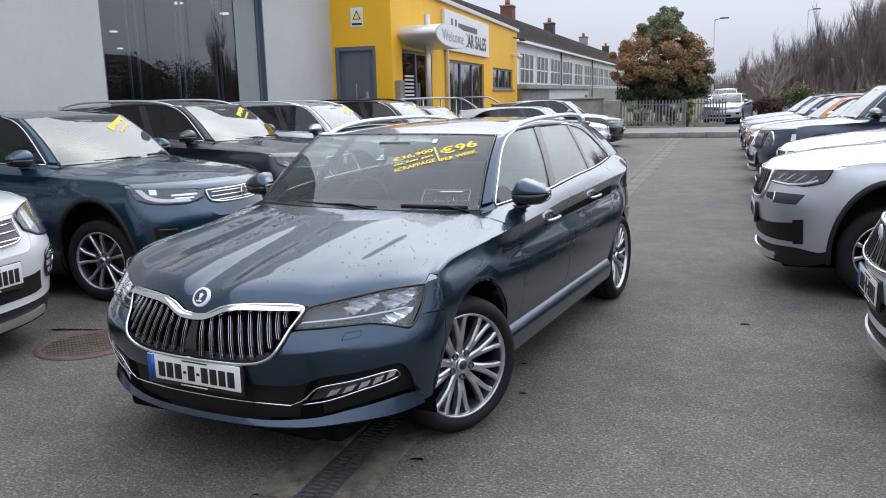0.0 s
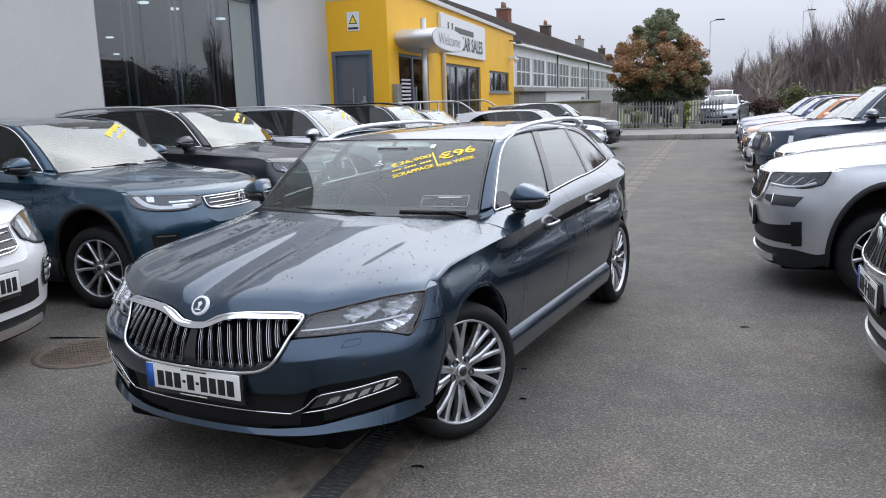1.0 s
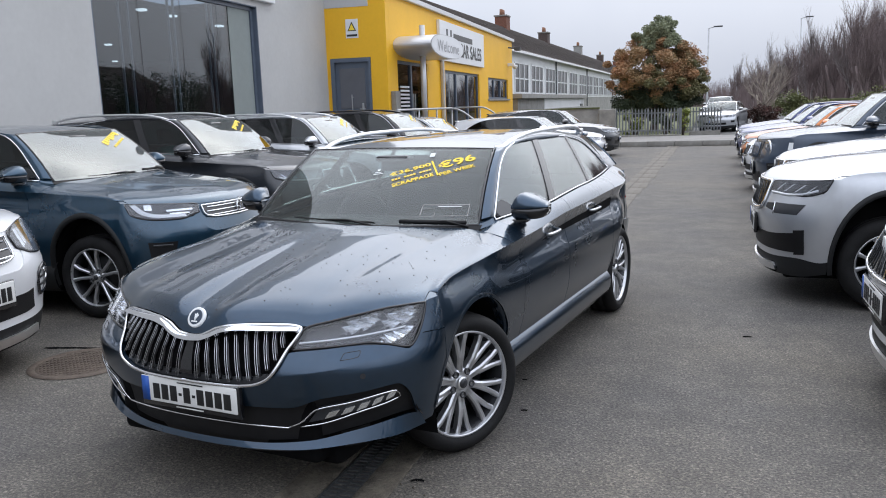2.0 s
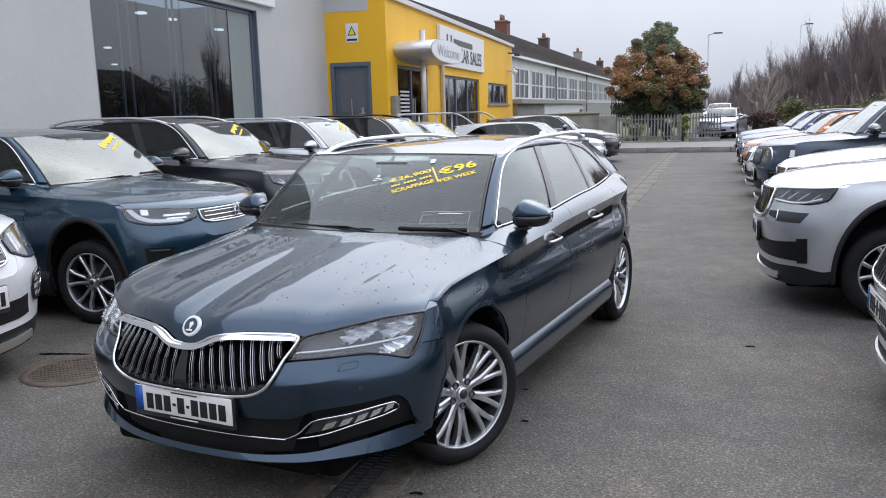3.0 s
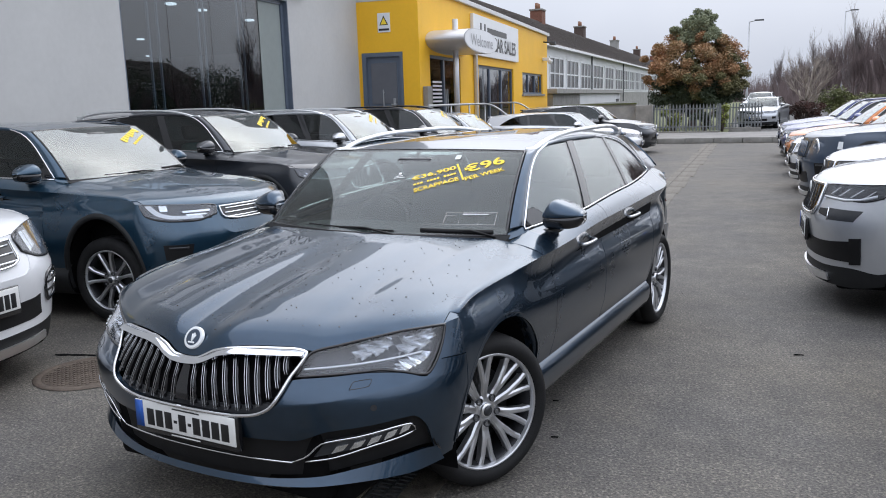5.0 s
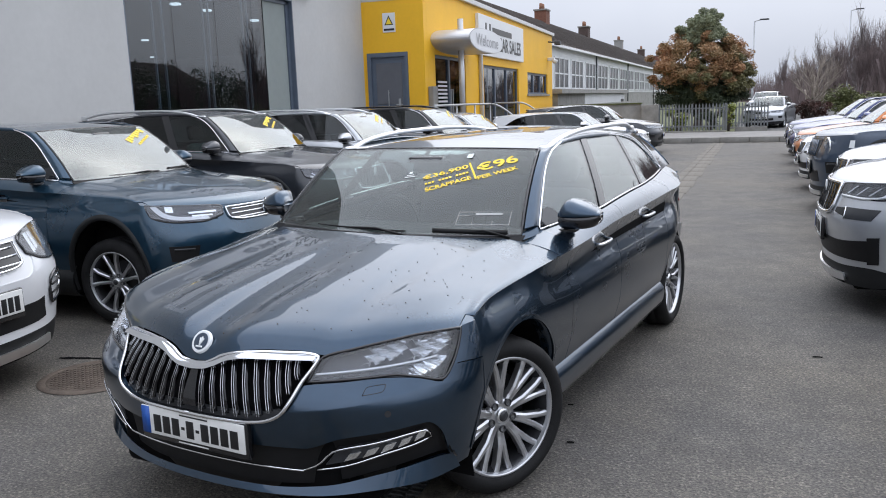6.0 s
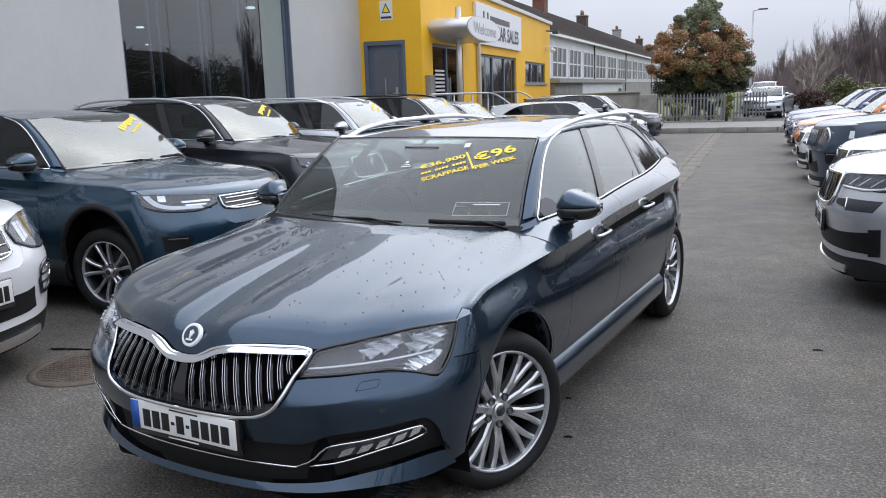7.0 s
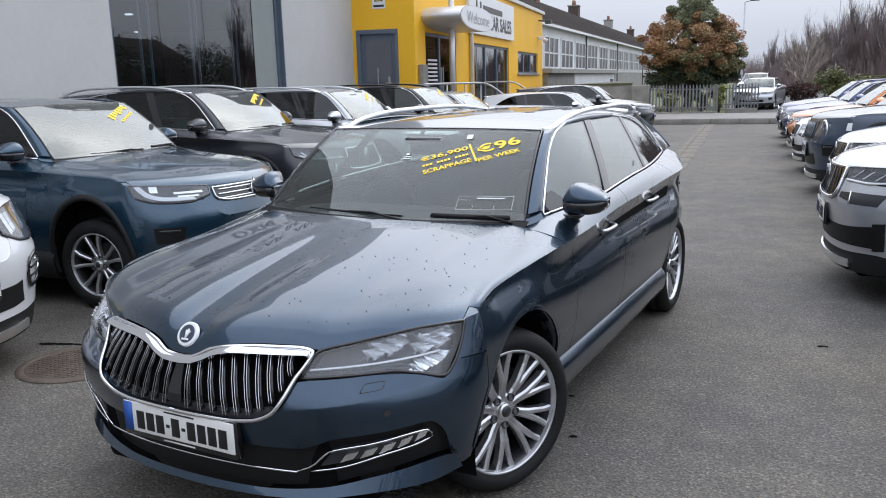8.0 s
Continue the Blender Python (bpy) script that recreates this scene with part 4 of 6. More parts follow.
    ringp = np.concatenate([along(WIN_LOW, 30), along(WIN_TOP, 34)[::-1]])
    both("window_trim", tube(glass_at(ringp[:, 0], ringp[:, 1]) + np.array([.004, 0, 0]), .0062, 6, True), trim)
    # windscreen
    i = np.linspace(-1, 1, 21)
    wsl = np.stack([.718 * i, WS_LOW(i), 1.012 + .004 * i**2], -1)
    wsu = np.stack([roof_w(.98) * .985 * i, .972 + .0 * i, 1.390 - .008 * np.abs(i) ** 2.2], -1)
    v = np.linspace(0, 1, 11)[:, None, None]
    Wn = wsl * (1 - v) + wsu * v + np.array([0, -.022, .012]) * (4 * v * (1 - v))
    # pillars and roof sides: from the windows' upper edge to the windscreen's side and the roof
    tp = along(WIN_TOP, 60)
    lowe = glass_at(tp[:, 0], tp[:, 1])
    ka = int(np.argmax(tp[:, 0] >= 1.06))
    wedge = Wn[:, -1] + np.array([.012, .004, .004])
    fv = np.linspace(.06, 1, ka + 1) * 10
    up_a = np.stack([np.interp(fv, np.arange(11), wedge[:, q]) for q in range(3)], -1)
    ya = np.linspace(.985, 2.95, 60 - ka - 1)
    up_b = np.stack([roof_w(ya) + .004, ya, roof_c(ya) - roof_drop(ya) - .002], -1)
    upper = np.concatenate([up_a, up_b])
    v = np.linspace(0, 1, 6)[:, None, None]
    bul = (lowe + upper) / 2 + np.array([.020, 0, .014])
    both("roof_pillar", sheet(lowe * (1 - v) ** 2 + 2 * bul * v * (1 - v) + upper * v**2, .01), pm)
    both("mirror_sail", sheet(glass_at(np.array([[.625, .72, .84], [.65, .72, .82], [.71, .75, .78]]), np.array([[1.036, 1.040, 1.044], [1.06, 1.075, 1.075], [1.112, 1.118, 1.108]])), .006, .005), "gloss_black")
    dy = np.linspace(3.0, 3.46, 14)
    d_lo = glass_at(dy, belt_z(dy)) + np.array([.012, 0, -.006])
    d_lo[0] = lowe[-1]
    ry = np.linspace(2.95, 3.44, 14)
    d_hi = np.stack([roof_w(ry) + .004, ry, roof_c(ry) - roof_drop(ry) - .002], -1)
    bul = (d_lo + d_hi) / 2 + np.array([.022, 0, .014])
    v = np.linspace(0, 1, 6)[:, None, None]
    DP = d_lo * (1 - v) ** 2 + 2 * bul * v * (1 - v) + d_hi * v**2
    both("rear_pillar", sheet(DP, .008), pm)
    i = np.linspace(-1, 1, 21)
    yy = np.linspace(.985, 3.52, 30)
    R = np.array([[(roof_w(y) * q, y, roof_c(y) - float(roof_drop(y)) * abs(q) ** 2.2) for q in i] for y in yy])
    add("roof", sheet(R, .01), pm)
    ws = add("windscreen", sheet(Wn, .004, flip=True), "glass" if fine else "screen_glass")
    ws.visible_shadow = False
    add("windscreen_band", sheet(np.stack([Wn[-2] * .3 + Wn[-1] * .7, Wn[-1]]), 0, .001, flip=True), "gloss_black")
    add("windscreen_seal", tube(np.concatenate([Wn[0], Wn[1:, -1], Wn[-1][::-1], Wn[:-1, 0][::-1]]), .008, 5), "gloss_black")
    cow = np.stack([np.stack([.720 * i, WS_LOW(i) - .045 + .01 * i * i, .990 - .024 * i * i], -1), np.stack([.735 * i, WS_LOW(i) + .01, 1.006 + .004 * i * i], -1)])
    add("cowl", sheet(cow, .006, -.006, flip=True), "plastic")
    for x0, x1, thick in ((.655, .30, .012), (.16, -.40, .004)):
        t = np.linspace(0, 1, 8)
        xs_ = x0 + (x1 - x0) * t
        pts = np.stack([xs_, WS_LOW(xs_ / .73) + .012 + .012 * t, 1.030 + .006 * t], -1)
        wip = add("wiper", tube(pts, thick, 6), "plastic")
        add("wiper_arm", tube([pts[0] + [.02, -.02, -.02], pts[2] + [0, -.010, .008], pts[4]], .006, 5), "plastic", wip)
    # tail
    rb = loft([(-90, .25), (-60, .22), (0, .22), (60, .22), (90, .25)], [(-90, .66), (-60, .62), (0, .62), (60, .62), (90, .66)], rear_at, 33, 6)
    add("rear_bumper", sheet(rb, .012, flip=True), pm)
    tg = loft([(-62, .625), (0, .625), (62, .625)], [(-56, 1.03), (0, 1.06), (56, 1.03)], rear_at, 21, 7)
    add("tailgate", sheet(tg, .012, flip=True), pm)
    for s in (-1, 1):
        tl = loft([(s * 62, .80), (s * 80, .82)], [(s * 62, .99), (s * 80, .99)], rear_at, 8, 4)
        add("tail_lamp", sheet(tl * np.array([.982, 1, 1]), .01, .004, flip=s > 0), "tail_red")
        for z0, z1 in ((.63, 1.0),):
            cq = loft([(s * 60, z0), (s * 90, z0 + .01)], [(s * 60, z1), (s * 90, z1)], rear_at, 8, 3)
            add("rear_corner", sheet(cq * np.array([.978, 1, 1]), .008, flip=s > 0), pm)
    q = np.linspace(-1, 1, 15)
    r0, r1 = rear_at(56 * q, 1.05) * np.array([.84, 1, 1]), np.stack([.42 * q, 3.54 + .0 * q, 1.345 - .03 * q * q], -1)
    v = np.linspace(0, 1, 5)[:, None, None]
    tail = np.stack([DP[:, -1], (r0 * (1 - v) + r1 * v)[:, -1] if len(v) == len(DP) else np.stack([np.interp(np.linspace(0, 1, 6), np.linspace(0, 1, 5), (r0 * (1 - v) + r1 * v)[:, -1, q]) for q in range(3)], -1)])
    both("tail_pillar", sheet(tail, .006), pm)
    rg = add("rear_window", sheet(r0 * (1 - v) + r1 * v + np.array([0, .03, .02]) * 4 * v * (1 - v), .004), "privacy_glass")
    add("roof_spoiler", box(-.40, .40, 3.48, 3.60, 1.335, 1.368, .012), pm)
    # mirrors
    for s in (-1, 1):
        mir = new("mirror")
        mir.parent = root
        mc = Vector((s * .918 * W.sx, float(W.y(.72)), float(np.interp(1.082, *W.zs))))
        f = np.linspace(0, 1, 13)
        xs_m = np.linspace(-.085, .105, 13)
        top_m = spline([0, .1, .25, .6, .85, 1], [.022, .060, .080, .060, .034, .012])(f)
        low_m = spline([0, .1, .6, .85, 1], [.050, .062, .064, .054, .024])(f)
        mid_m = .004 + .004 * f
        deep = spline([0, .15, .5, .85, 1], [.055, .085, .095, .075, .035])(f)

        def cap(profile):
            rows = [[(s * x, sw_ - dp * py, zm + hh * pz) for py, pz in profile] for x, sw_, dp, zm, hh in zip(xs_m, .03 * f, deep, mid_m, top_m if profile[1][1] >= 0 and profile[2][1] > 0 else low_m)]
            n0 = len(profile)
            vs = [p for r in rows for p in r]
            fs = [(a * n0 + c, a * n0 + (c + 1) % n0, (a + 1) * n0 + (c + 1) % n0, (a + 1) * n0 + c) for a in range(12) for c in range(n0)] + [tuple(range(n0)), tuple(range(12 * n0, 13 * n0))[::-1]]
            return vs, [q[::-1] for q in fs] if s < 0 else fs
        part("mirror_shell", *cap([(-.55, 0), (.98, 0), (1.0, .10), (.97, .35), (.86, .62), (.66, .84), (.40, .96), (.0, 1.0), (-.55, .97)]), pm, mir)
        part("mirror_base", *cap([(-.5, -.01), (.95, -.01), (.93, -.4), (.82, -.75), (.6, -.94), (.2, -1.0), (-.5, -.98)]), M["gloss_black"], mir)
        part("mirror_arm", *moved(box(-.10, .03, -.035, .04, -.016, .010, .008), Matrix.Translation((-s * .045, .02, -.066)) @ Matrix.Scale(s, 4, (1, 0, 0)) @ Matrix.Rotation(radians(-8), 4, 'Y')), M["gloss_black"], mir)
        part("mirror_glass", *box(-.062, .062, .040, .046, -.045, .045, .01), M["chrome"], mir)
        mir.location = mc
    # door handles
    for y in (1.14, 2.02):
        z = float(shoulder_z(y)) - .085
        pts = [side_at(y + d, z) + [o, 0, 0] for d, o in ((-.10, .004), (-.085, .030), (0, .036), (.085, .030), (.10, .004))]
        both("door_handle", tube(along(pts, 14), .011, 8, False, .8), "satin" if fine else pm)
        cupp = side_at(*np.meshgrid(np.linspace(y - .07, y + .07, 6), np.linspace(z - .035, z + .03, 4)))
        both("handle_cup", sheet(cupp, 0, .0025), "gloss_black" if not fine else pm)
    # roof bars
    if rails:
        yr = np.linspace(1.02, 2.92, 24)
        zr = roof_c(yr) - .035 + .044 * np.clip(1 - np.abs((yr - 1.97) / .95) ** 5, -.4, 1)
        bars = tube(np.stack([roof_w(yr) - .012, yr, zr], -1), .018, 8, False, .8)
        both("roof_rail", bars, rails)
        for yf in (1.05, 2.88):
            both("rail_foot", box(float(roof_w(yf)) - .03, float(roof_w(yf)) + .006, yf - .05, yf + .05, float(roof_c(yf)) - .05, float(roof_c(yf)) + .0, .01), rails)
    # cabin
    if interior:
        dsh = np.array([[(x, y, z - .03 * abs(x / .68) ** 4) for x in np.linspace(-.70, .70, 15)] for y, z in ((.42, .95), (.55, .985), (.75, .995), (.90, .97), (.98, .90), (.96, .70), (.90, .5))])
        add("dashboard", sheet(dsh, .02, flip=True), "dash")
        side = 1 if left_hand else -1
        ang = np.linspace(0, 2 * math.pi, 28, endpoint=False)
        sw = [(side * .36 + .185 * math.cos(t), 1.06 + .06 * math.sin(t), .93 + .17 * math.sin(t)) for t in ang]
        wheel_ob = add("steering_wheel", tube(sw, .014, 8, True), "dash")
        add("steering_boss", box(side * .36 - .07, side * .36 + .07, 1.02, 1.07, .86, .97, .03), "dash", wheel_ob)
        for x0 in (-.36, .36):
            st = new("front_seat")
            st.parent = root
            for nm, bx, rot, at in (("seat_cushion", box(-.25, .25, -.26, .24, -.08, .08, .06, 3), 6, (x0, 1.45, .47)), ("seat_back", box(-.24, .24, -.07, .07, 0, .62, .06, 3), -20, (x0, 1.68, .50)), ("head_rest", box(-.13, .13, -.05, .05, 0, .17, .045, 3), -12, (x0, 1.915, 1.12))):
                add(nm, moved(bx, Matrix.Translation(at) @ Matrix.Rotation(radians(rot), 4, "X")), seat if nm != "head_rest" else "seat", st)
        add("rear_bench", join([box(-.62, .62, 2.12, 2.62, .42, .58, .06), moved(box(-.62, .62, -.06, .06, 0, .56, .05), Matrix.Translation((0, 2.62, .55)) @ Matrix.Rotation(radians(-22), 4, "X"))]), "seat")
        for x0 in (-.36, .36):
            add("head_rest", moved(box(-.13, .13, -.045, .045, 0, .15, .04, 3), Matrix.Translation((x0, 2.83, 1.06))), "seat")
        add("rear_view_mirror", box(-.12, .12, .93, .965, 1.255, 1.315, .02), "gloss_black")
        add("camera_pod", box(-.11, .11, .86, .97, 1.315, 1.352, .015), "gloss_black")
        add("cabin_floor", box(-.74, .74, .5, 3.6, .28, .34), "void")
        dc = side_panel(.64, 2.9, 3) * np.array([.94, 1, 1])
        both("door_card", sheet(dc, 0), "seat")
        add("headliner", sheet(R[2:-1, 1:-1] * np.array([.97, 1, 1]) - np.array([0, 0, .02]), 0, 0, True), "dash")
    # price lettering on the inside of the windscreen
    def on_screen(vf, u, vv, tilt=0.0, width=0.0, height=0.0):
        """Lays flat lettering on the windscreen: u across (-1..1), vv up (0..1); width and height stretch it to size."""
        V = np.array([p[:2] for p in vf[0]], float)
        if width:
            lo_, hi_ = V.min(0), V.max(0)
            V = (V - (lo_ + hi_) / 2) / (hi_ - lo_) * (width, height)
        ca, sa = math.cos(tilt), math.sin(tilt)
        out_v = []
        for x, y in V:
            X, Y = x * ca - y * sa, x * sa + y * ca
            v1 = np.clip(vv + Y / .76, 0, 1)
            uu = u + X / (.718 * (1 - v1) + .615 * v1)
            lo = np.array([.718 * uu, float(WS_LOW(np.clip(uu, -1, 1))), 1.012 + .004 * uu * uu])
            hi = np.array([float(roof_w(.98)) * .985 * uu, .972, 1.390 - .008 * abs(uu) ** 2.2])
            p = lo * (1 - v1) + hi * v1 + np.array([0, -.022, .012]) * (4 * v1 * (1 - v1))
            out_v.append(p + np.array([0, -.004, .005]))
        return out_v, vf[1]
    if sticker == 2:
        T = .50
        for words, wdt, hgt, u, vv in (("€36,900", .245, .046, .290, .672), ("SCRAPPAGE", .245, .036, .367, .536), ("€96", .222, .078, .690, .796), ("PER WEEK", .215, .034, .730, .676)):
            add("price_lettering", on_screen(text_mesh(words, .1, .0022), u, vv, T, wdt, hgt), "yellow_text", None, "yellow price lettering", False)
        for k in range(13):
            if k not in (3, 8):
                f = (k - 6) * .0185
                add("price_lettering", on_screen(box(-.0068, .0068, -.008, .008, 0, .0005), .330 + f * math.cos(T) / .66, .602 + f * math.sin(T) / .76, T), "yellow_text", None, "", False)
        add("price_lettering", on_screen(box(-.005, .005, -.085, .085, 0, .0005), .515, .696, T), "yellow_text", None, "", False)
        card = join([box(-.125, .125, .048, .050, 0, .001), box(-.125, .125, -.05, -.0485, 0, .001), box(-.125, -.1235, -.05, .049, 0, .001), box(.1235, .125, -.05, .049, 0, .001), box(-.125, -.07, .020, .0215, 0, .001), box(-.05, -.0485, -.05, -.02, 0, .001), box(.045, .0465, -.05, -.02, 0, .001)])
        add("windscreen_label", on_screen(card, .74, .165, .0), "paper", None, "clear dealer label with white lines and bars", False)
        add("windscreen_label", on_screen(box(-.04, .085, .030, .038, 0, .001), .74, .165, .0), "paper", None, "", False)
        for (u, vv, w0, h0) in ((.42, .885, .016, .022),):
            add("windscreen_label", on_screen(box(-w0, w0, -h0, h0, 0, .001), u, vv, .1), "paper", None, "white tax disc", False)
        logo = join([box(-.03, .03, -.028, -.020, 0, .001), box(-.022, .018, -.012, -.004, 0, .001), box(-.012, .006, .006, .026, 0, .001)])
        add("windscreen_label", on_screen(logo, -.01, .64, .2), "paper", None, "white sticker", False)
    elif sticker == 1:
        T = .45
        for k in range(7):
            f = (k - 3) * .062
            add("price_lettering", on_screen(box(-.024, .024, -.032 + .012 * (k % 3), .036, 0, .0005, .0), .58 + f * math.cos(T) / .66, .76 + f * math.sin(T) / .76, T), "yellow_text", None, "yellow price lettering", False)
        for k in range(6):
            f = (k - 2.5) * .055
            add("price_lettering", on_screen(box(-.020, .020, -.013, .013, 0, .0005), .64 + f * math.cos(T) / .66, .655 + f * math.sin(T) / .76, T), "yellow_text", None, "", False)
    # wheels
    radius, rim_r, width, style = wheel
    track = .772 * W.sx
    for c0, fr in ((FA, True), (WB, False)):
        for s in (-1, 1):
            wo = make_wheel(root, radius, rim_r, width, style)
            wo.location = (s * track, float(W.y(c0)), radius)
            wo.rotation_euler = (random.uniform(0, 6) if not fine else (.25 if fr else .5), 0, radians(steer if fr else 0) + (0 if s > 0 else math.pi))
    return root

# ---- materials of the place ----
def asphalt_material():
    m = bpy.data.materials.new("worn_asphalt")
    m.use_nodes = True
    nt = m.node_tree
    b = nt.nodes["Principled BSDF"]
    tc = nt.nodes.new("ShaderNodeTexCoord")

    def noise_at(scale, detail=6.0, rough=0.6):
        n = nt.nodes.new("ShaderNodeTexNoise")
        n.inputs["Scale"].default_value, n.inputs["Detail"].default_value, n.inputs["Roughness"].default_value = scale, detail, rough
        nt.links.new(tc.outputs["Object"], n.inputs["Vector"])
        return n
    big, mid, fine = noise_at(0.45, 5.0), noise_at(2.6, 9.0, 0.75), noise_at(75.0, 4.0, 0.75)
    vor = nt.nodes.new("ShaderNodeTexVoronoi")
    vor.inputs["Scale"].default_value = 95.0
    nt.links.new(tc.outputs["Object"], vor.inputs["Vector"])
    r1 = nt.nodes.new("ShaderNodeValToRGB")
    r1.color_ramp.elements[0].position, r1.color_ramp.elements[0].color = 0.3, (0.070, 0.067, 0.064, 1)
    r1.color_ramp.elements[1].position, r1.color_ramp.elements[1].color = 0.72, (0.136, 0.129, 0.120, 1)
    nt.links.new(mid.outputs["Fac"], r1.inputs["Fac"])
    r2 = nt.nodes.new("ShaderNodeValToRGB")
    r2.color_ramp.elements[0].position, r2.color_ramp.elements[0].color = 0.35, (0.84, 0.85, 0.88, 1)
    r2.color_ramp.elements[1].position, r2.color_ramp.elements[1].color = 0.68, (1.22, 1.17, 1.06, 1)
    nt.links.new(big.outputs["Fac"], r2.inputs["Fac"])
    mul = nt.nodes.new("ShaderNodeMix")
    mul.data_type, mul.blend_type = "RGBA", "MULTIPLY"
    mul.inputs["Factor"].default_value = 1.0
    nt.links.new(r1.outputs["Color"], mul.inputs["A"])
    nt.links.new(r2.outputs["Color"], mul.inputs["B"])
    r3 = nt.nodes.new("ShaderNodeValToRGB")
    r3.color_ramp.elements[0].position, r3.color_ramp.elements[0].color = 0.38, (0.35, 0.35, 0.36, 1)
    r3.color_ramp.elements[1].position, r3.color_ramp.elements[1].color = 0.64, (1.75, 1.72, 1.66, 1)
    nt.links.new(fine.outputs["Fac"], r3.inputs["Fac"])
    mul2 = nt.nodes.new("ShaderNodeMix")
    mul2.data_type, mul2.blend_type = "RGBA", "MULTIPLY"
    mul2.inputs["Factor"].default_value = 0.85
    nt.links.new(mul.outputs["Result"], mul2.inputs["A"])
    nt.links.new(r3.outputs["Color"], mul2.inputs["B"])
    # single stones in the surface, some pale, most dark
    sep = nt.nodes.new("ShaderNodeSeparateColor")
    nt.links.new(vor.outputs["Color"], sep.inputs["Color"])
    r4 = nt.nodes.new("ShaderNodeValToRGB")
    r4.color_ramp.elements[0].position, r4.color_ramp.elements[0].color = 0.0, (0.62, 0.62, 0.63, 1)
    r4.color_ramp.elements[1].position, r4.color_ramp.elements[1].color = 0.80, (1.12, 1.11, 1.09, 1)
    e = r4.color_ramp.elements.new(0.97)
    e.color = (2.1, 2.05, 1.95, 1)
    nt.links.new(sep.outputs["Red"], r4.inputs["Fac"])
    mul3 = nt.nodes.new("ShaderNodeMix")
    mul3.data_type, mul3.blend_type = "RGBA", "MULTIPLY"
    mul3.inputs["Factor"].default_value = 0.55
    nt.links.new(mul2.outputs["Result"], mul3.inputs["A"])
    nt.links.new(r4.outputs["Color"], mul3.inputs["B"])
    nt.links.new(mul3.outputs["Result"], b.inputs["Base Color"])
    b.inputs["Roughness"].default_value = 0.78
    bp = nt.nodes.new("ShaderNodeBump")
    bp.inputs["Strength"].default_value, bp.inputs["Distance"].default_value = 0.5, 0.006
    nt.links.new(vor.outputs["Distance"], bp.inputs["Height"])
    nt.links.new(bp.outputs["Normal"], b.inputs["Normal"])
    return m


M["asphalt"] = asphalt_material()
M["concrete"] = material("weathered_concrete", (0.155, 0.140, 0.118), rough=0.85, vary=0.3, scale=4, bump=0.4, bump_scale=60)
M["concrete_dark"] = material("dirty_drain_concrete", (0.115, 0.100, 0.078), rough=0.9, vary=0.75, scale=9, bump=1.0, bump_scale=70)
M["kerb"] = material("kerb_stone", (0.24, 0.23, 0.21), rough=0.85, vary=0.25, scale=3, bump=0.3, bump_scale=50)
M["iron"] = material("rusty_iron", (0.115, 0.090, 0.072), rough=0.75, metal=0.3, vary=0.35, scale=8, bump=0.3, bump_scale=60)
M["grate"] = material("drain_iron", (0.085, 0.088, 0.092), rough=0.55, metal=0.4, vary=0.3, scale=10)
M["render_grey"] = material("pale_grey_render", (0.50, 0.50, 0.49), rough=0.85, vary=0.06, scale=0.7, bump=0.12, bump_scale=120)
M["render_white"] = material("white_render", (0.70, 0.71, 0.71), rough=0.85, vary=0.06, scale=0.8, bump=0.1, bump_scale=90)
M["pebble"] = material("grey_pebbledash", (0.30, 0.295, 0.28), rough=0.9, vary=0.22, scale=2.5, bump=0.5, bump_scale=60)
M["yellow"] = material("yellow_wall_paint", (0.86, 0.47, 0.015), rough=0.55, vary=0.05, scale=0.9, bump=0.08, bump_scale=90)
M["frame_blue"] = material("blue_grey_frame", (0.10, 0.125, 0.165), rough=0.4, vary=0.08, scale=5)
M["door_grey"] = material("grey_door_panel", (0.115, 0.12, 0.135), rough=0.35, vary=0.08, scale=3)
M["steel"] = material("galvanised_steel", (0.42, 0.43, 0.44), rough=0.42, metal=0.7, vary=0.15, scale=7, rough_vary=0.1)
M["rail_steel"] = material("weathered_galvanised", (0.19, 0.20, 0.205), rough=0.5, metal=0.5, vary=0.2, scale=6)
M["silver_panel"] = material("silver_cladding", (0.55, 0.55, 0.56), rough=0.35, metal=0.5, vary=0.04, scale=2)
M["sign_white"] = material("white_sign_panel", (0.74, 0.75, 0.76), rough=0.4, vary=0.03, scale=2)
M["sign_black"] = material("black_letters", (0.02, 0.02, 0.02), rough=0.4, vary=0.1, scale=5)
M["sign_grey"] = material("grey_letters", (0.35, 0.35, 0.36), rough=0.4, vary=0.1, scale=5)
M["show_glass"] = clear_glass("shop_glass", (0.45, 0.52, 0.58), 0.045)
M["pane"] = clear_glass("window_pane", (0.45, 0.49, 0.52), 0.0)
M["fin_glass"] = material("frosted_glass_edge", (0.34, 0.39, 0.41), rough=0.3, vary=0.05, scale=4)
# near-black walls: the rooms' dimness behind glass is put into the colour
M["room_shade"] = material("dim_interior", (0.035, 0.040, 0.046), rough=0.9, vary=0.2, scale=1)
M["blind"] = material("pale_blind", (0.24, 0.27, 0.26), rough=0.8, vary=0.06, scale=3)
M["roof_tile"] = material("grey_roof_tiles", (0.125, 0.108, 0.098), rough=0.85, vary=0.25, scale=1.6, bump=0.5, bump_scale=14, random=0.1)
M["brick"] = material("chimney_brick", (0.20, 0.085, 0.055), rough=0.85, vary=0.3, scale=9, bump=0.3, bump_scale=40, random=0.2)
M["brick_dark"] = material("sooty_brick", (0.085, 0.060, 0.052), rough=0.9, vary=0.3, scale=9, bump=0.3, bump_scale=40)
M["clay"] = material("clay_pot", (0.25, 0.12, 0.07), rough=0.8, vary=0.2, scale=9)
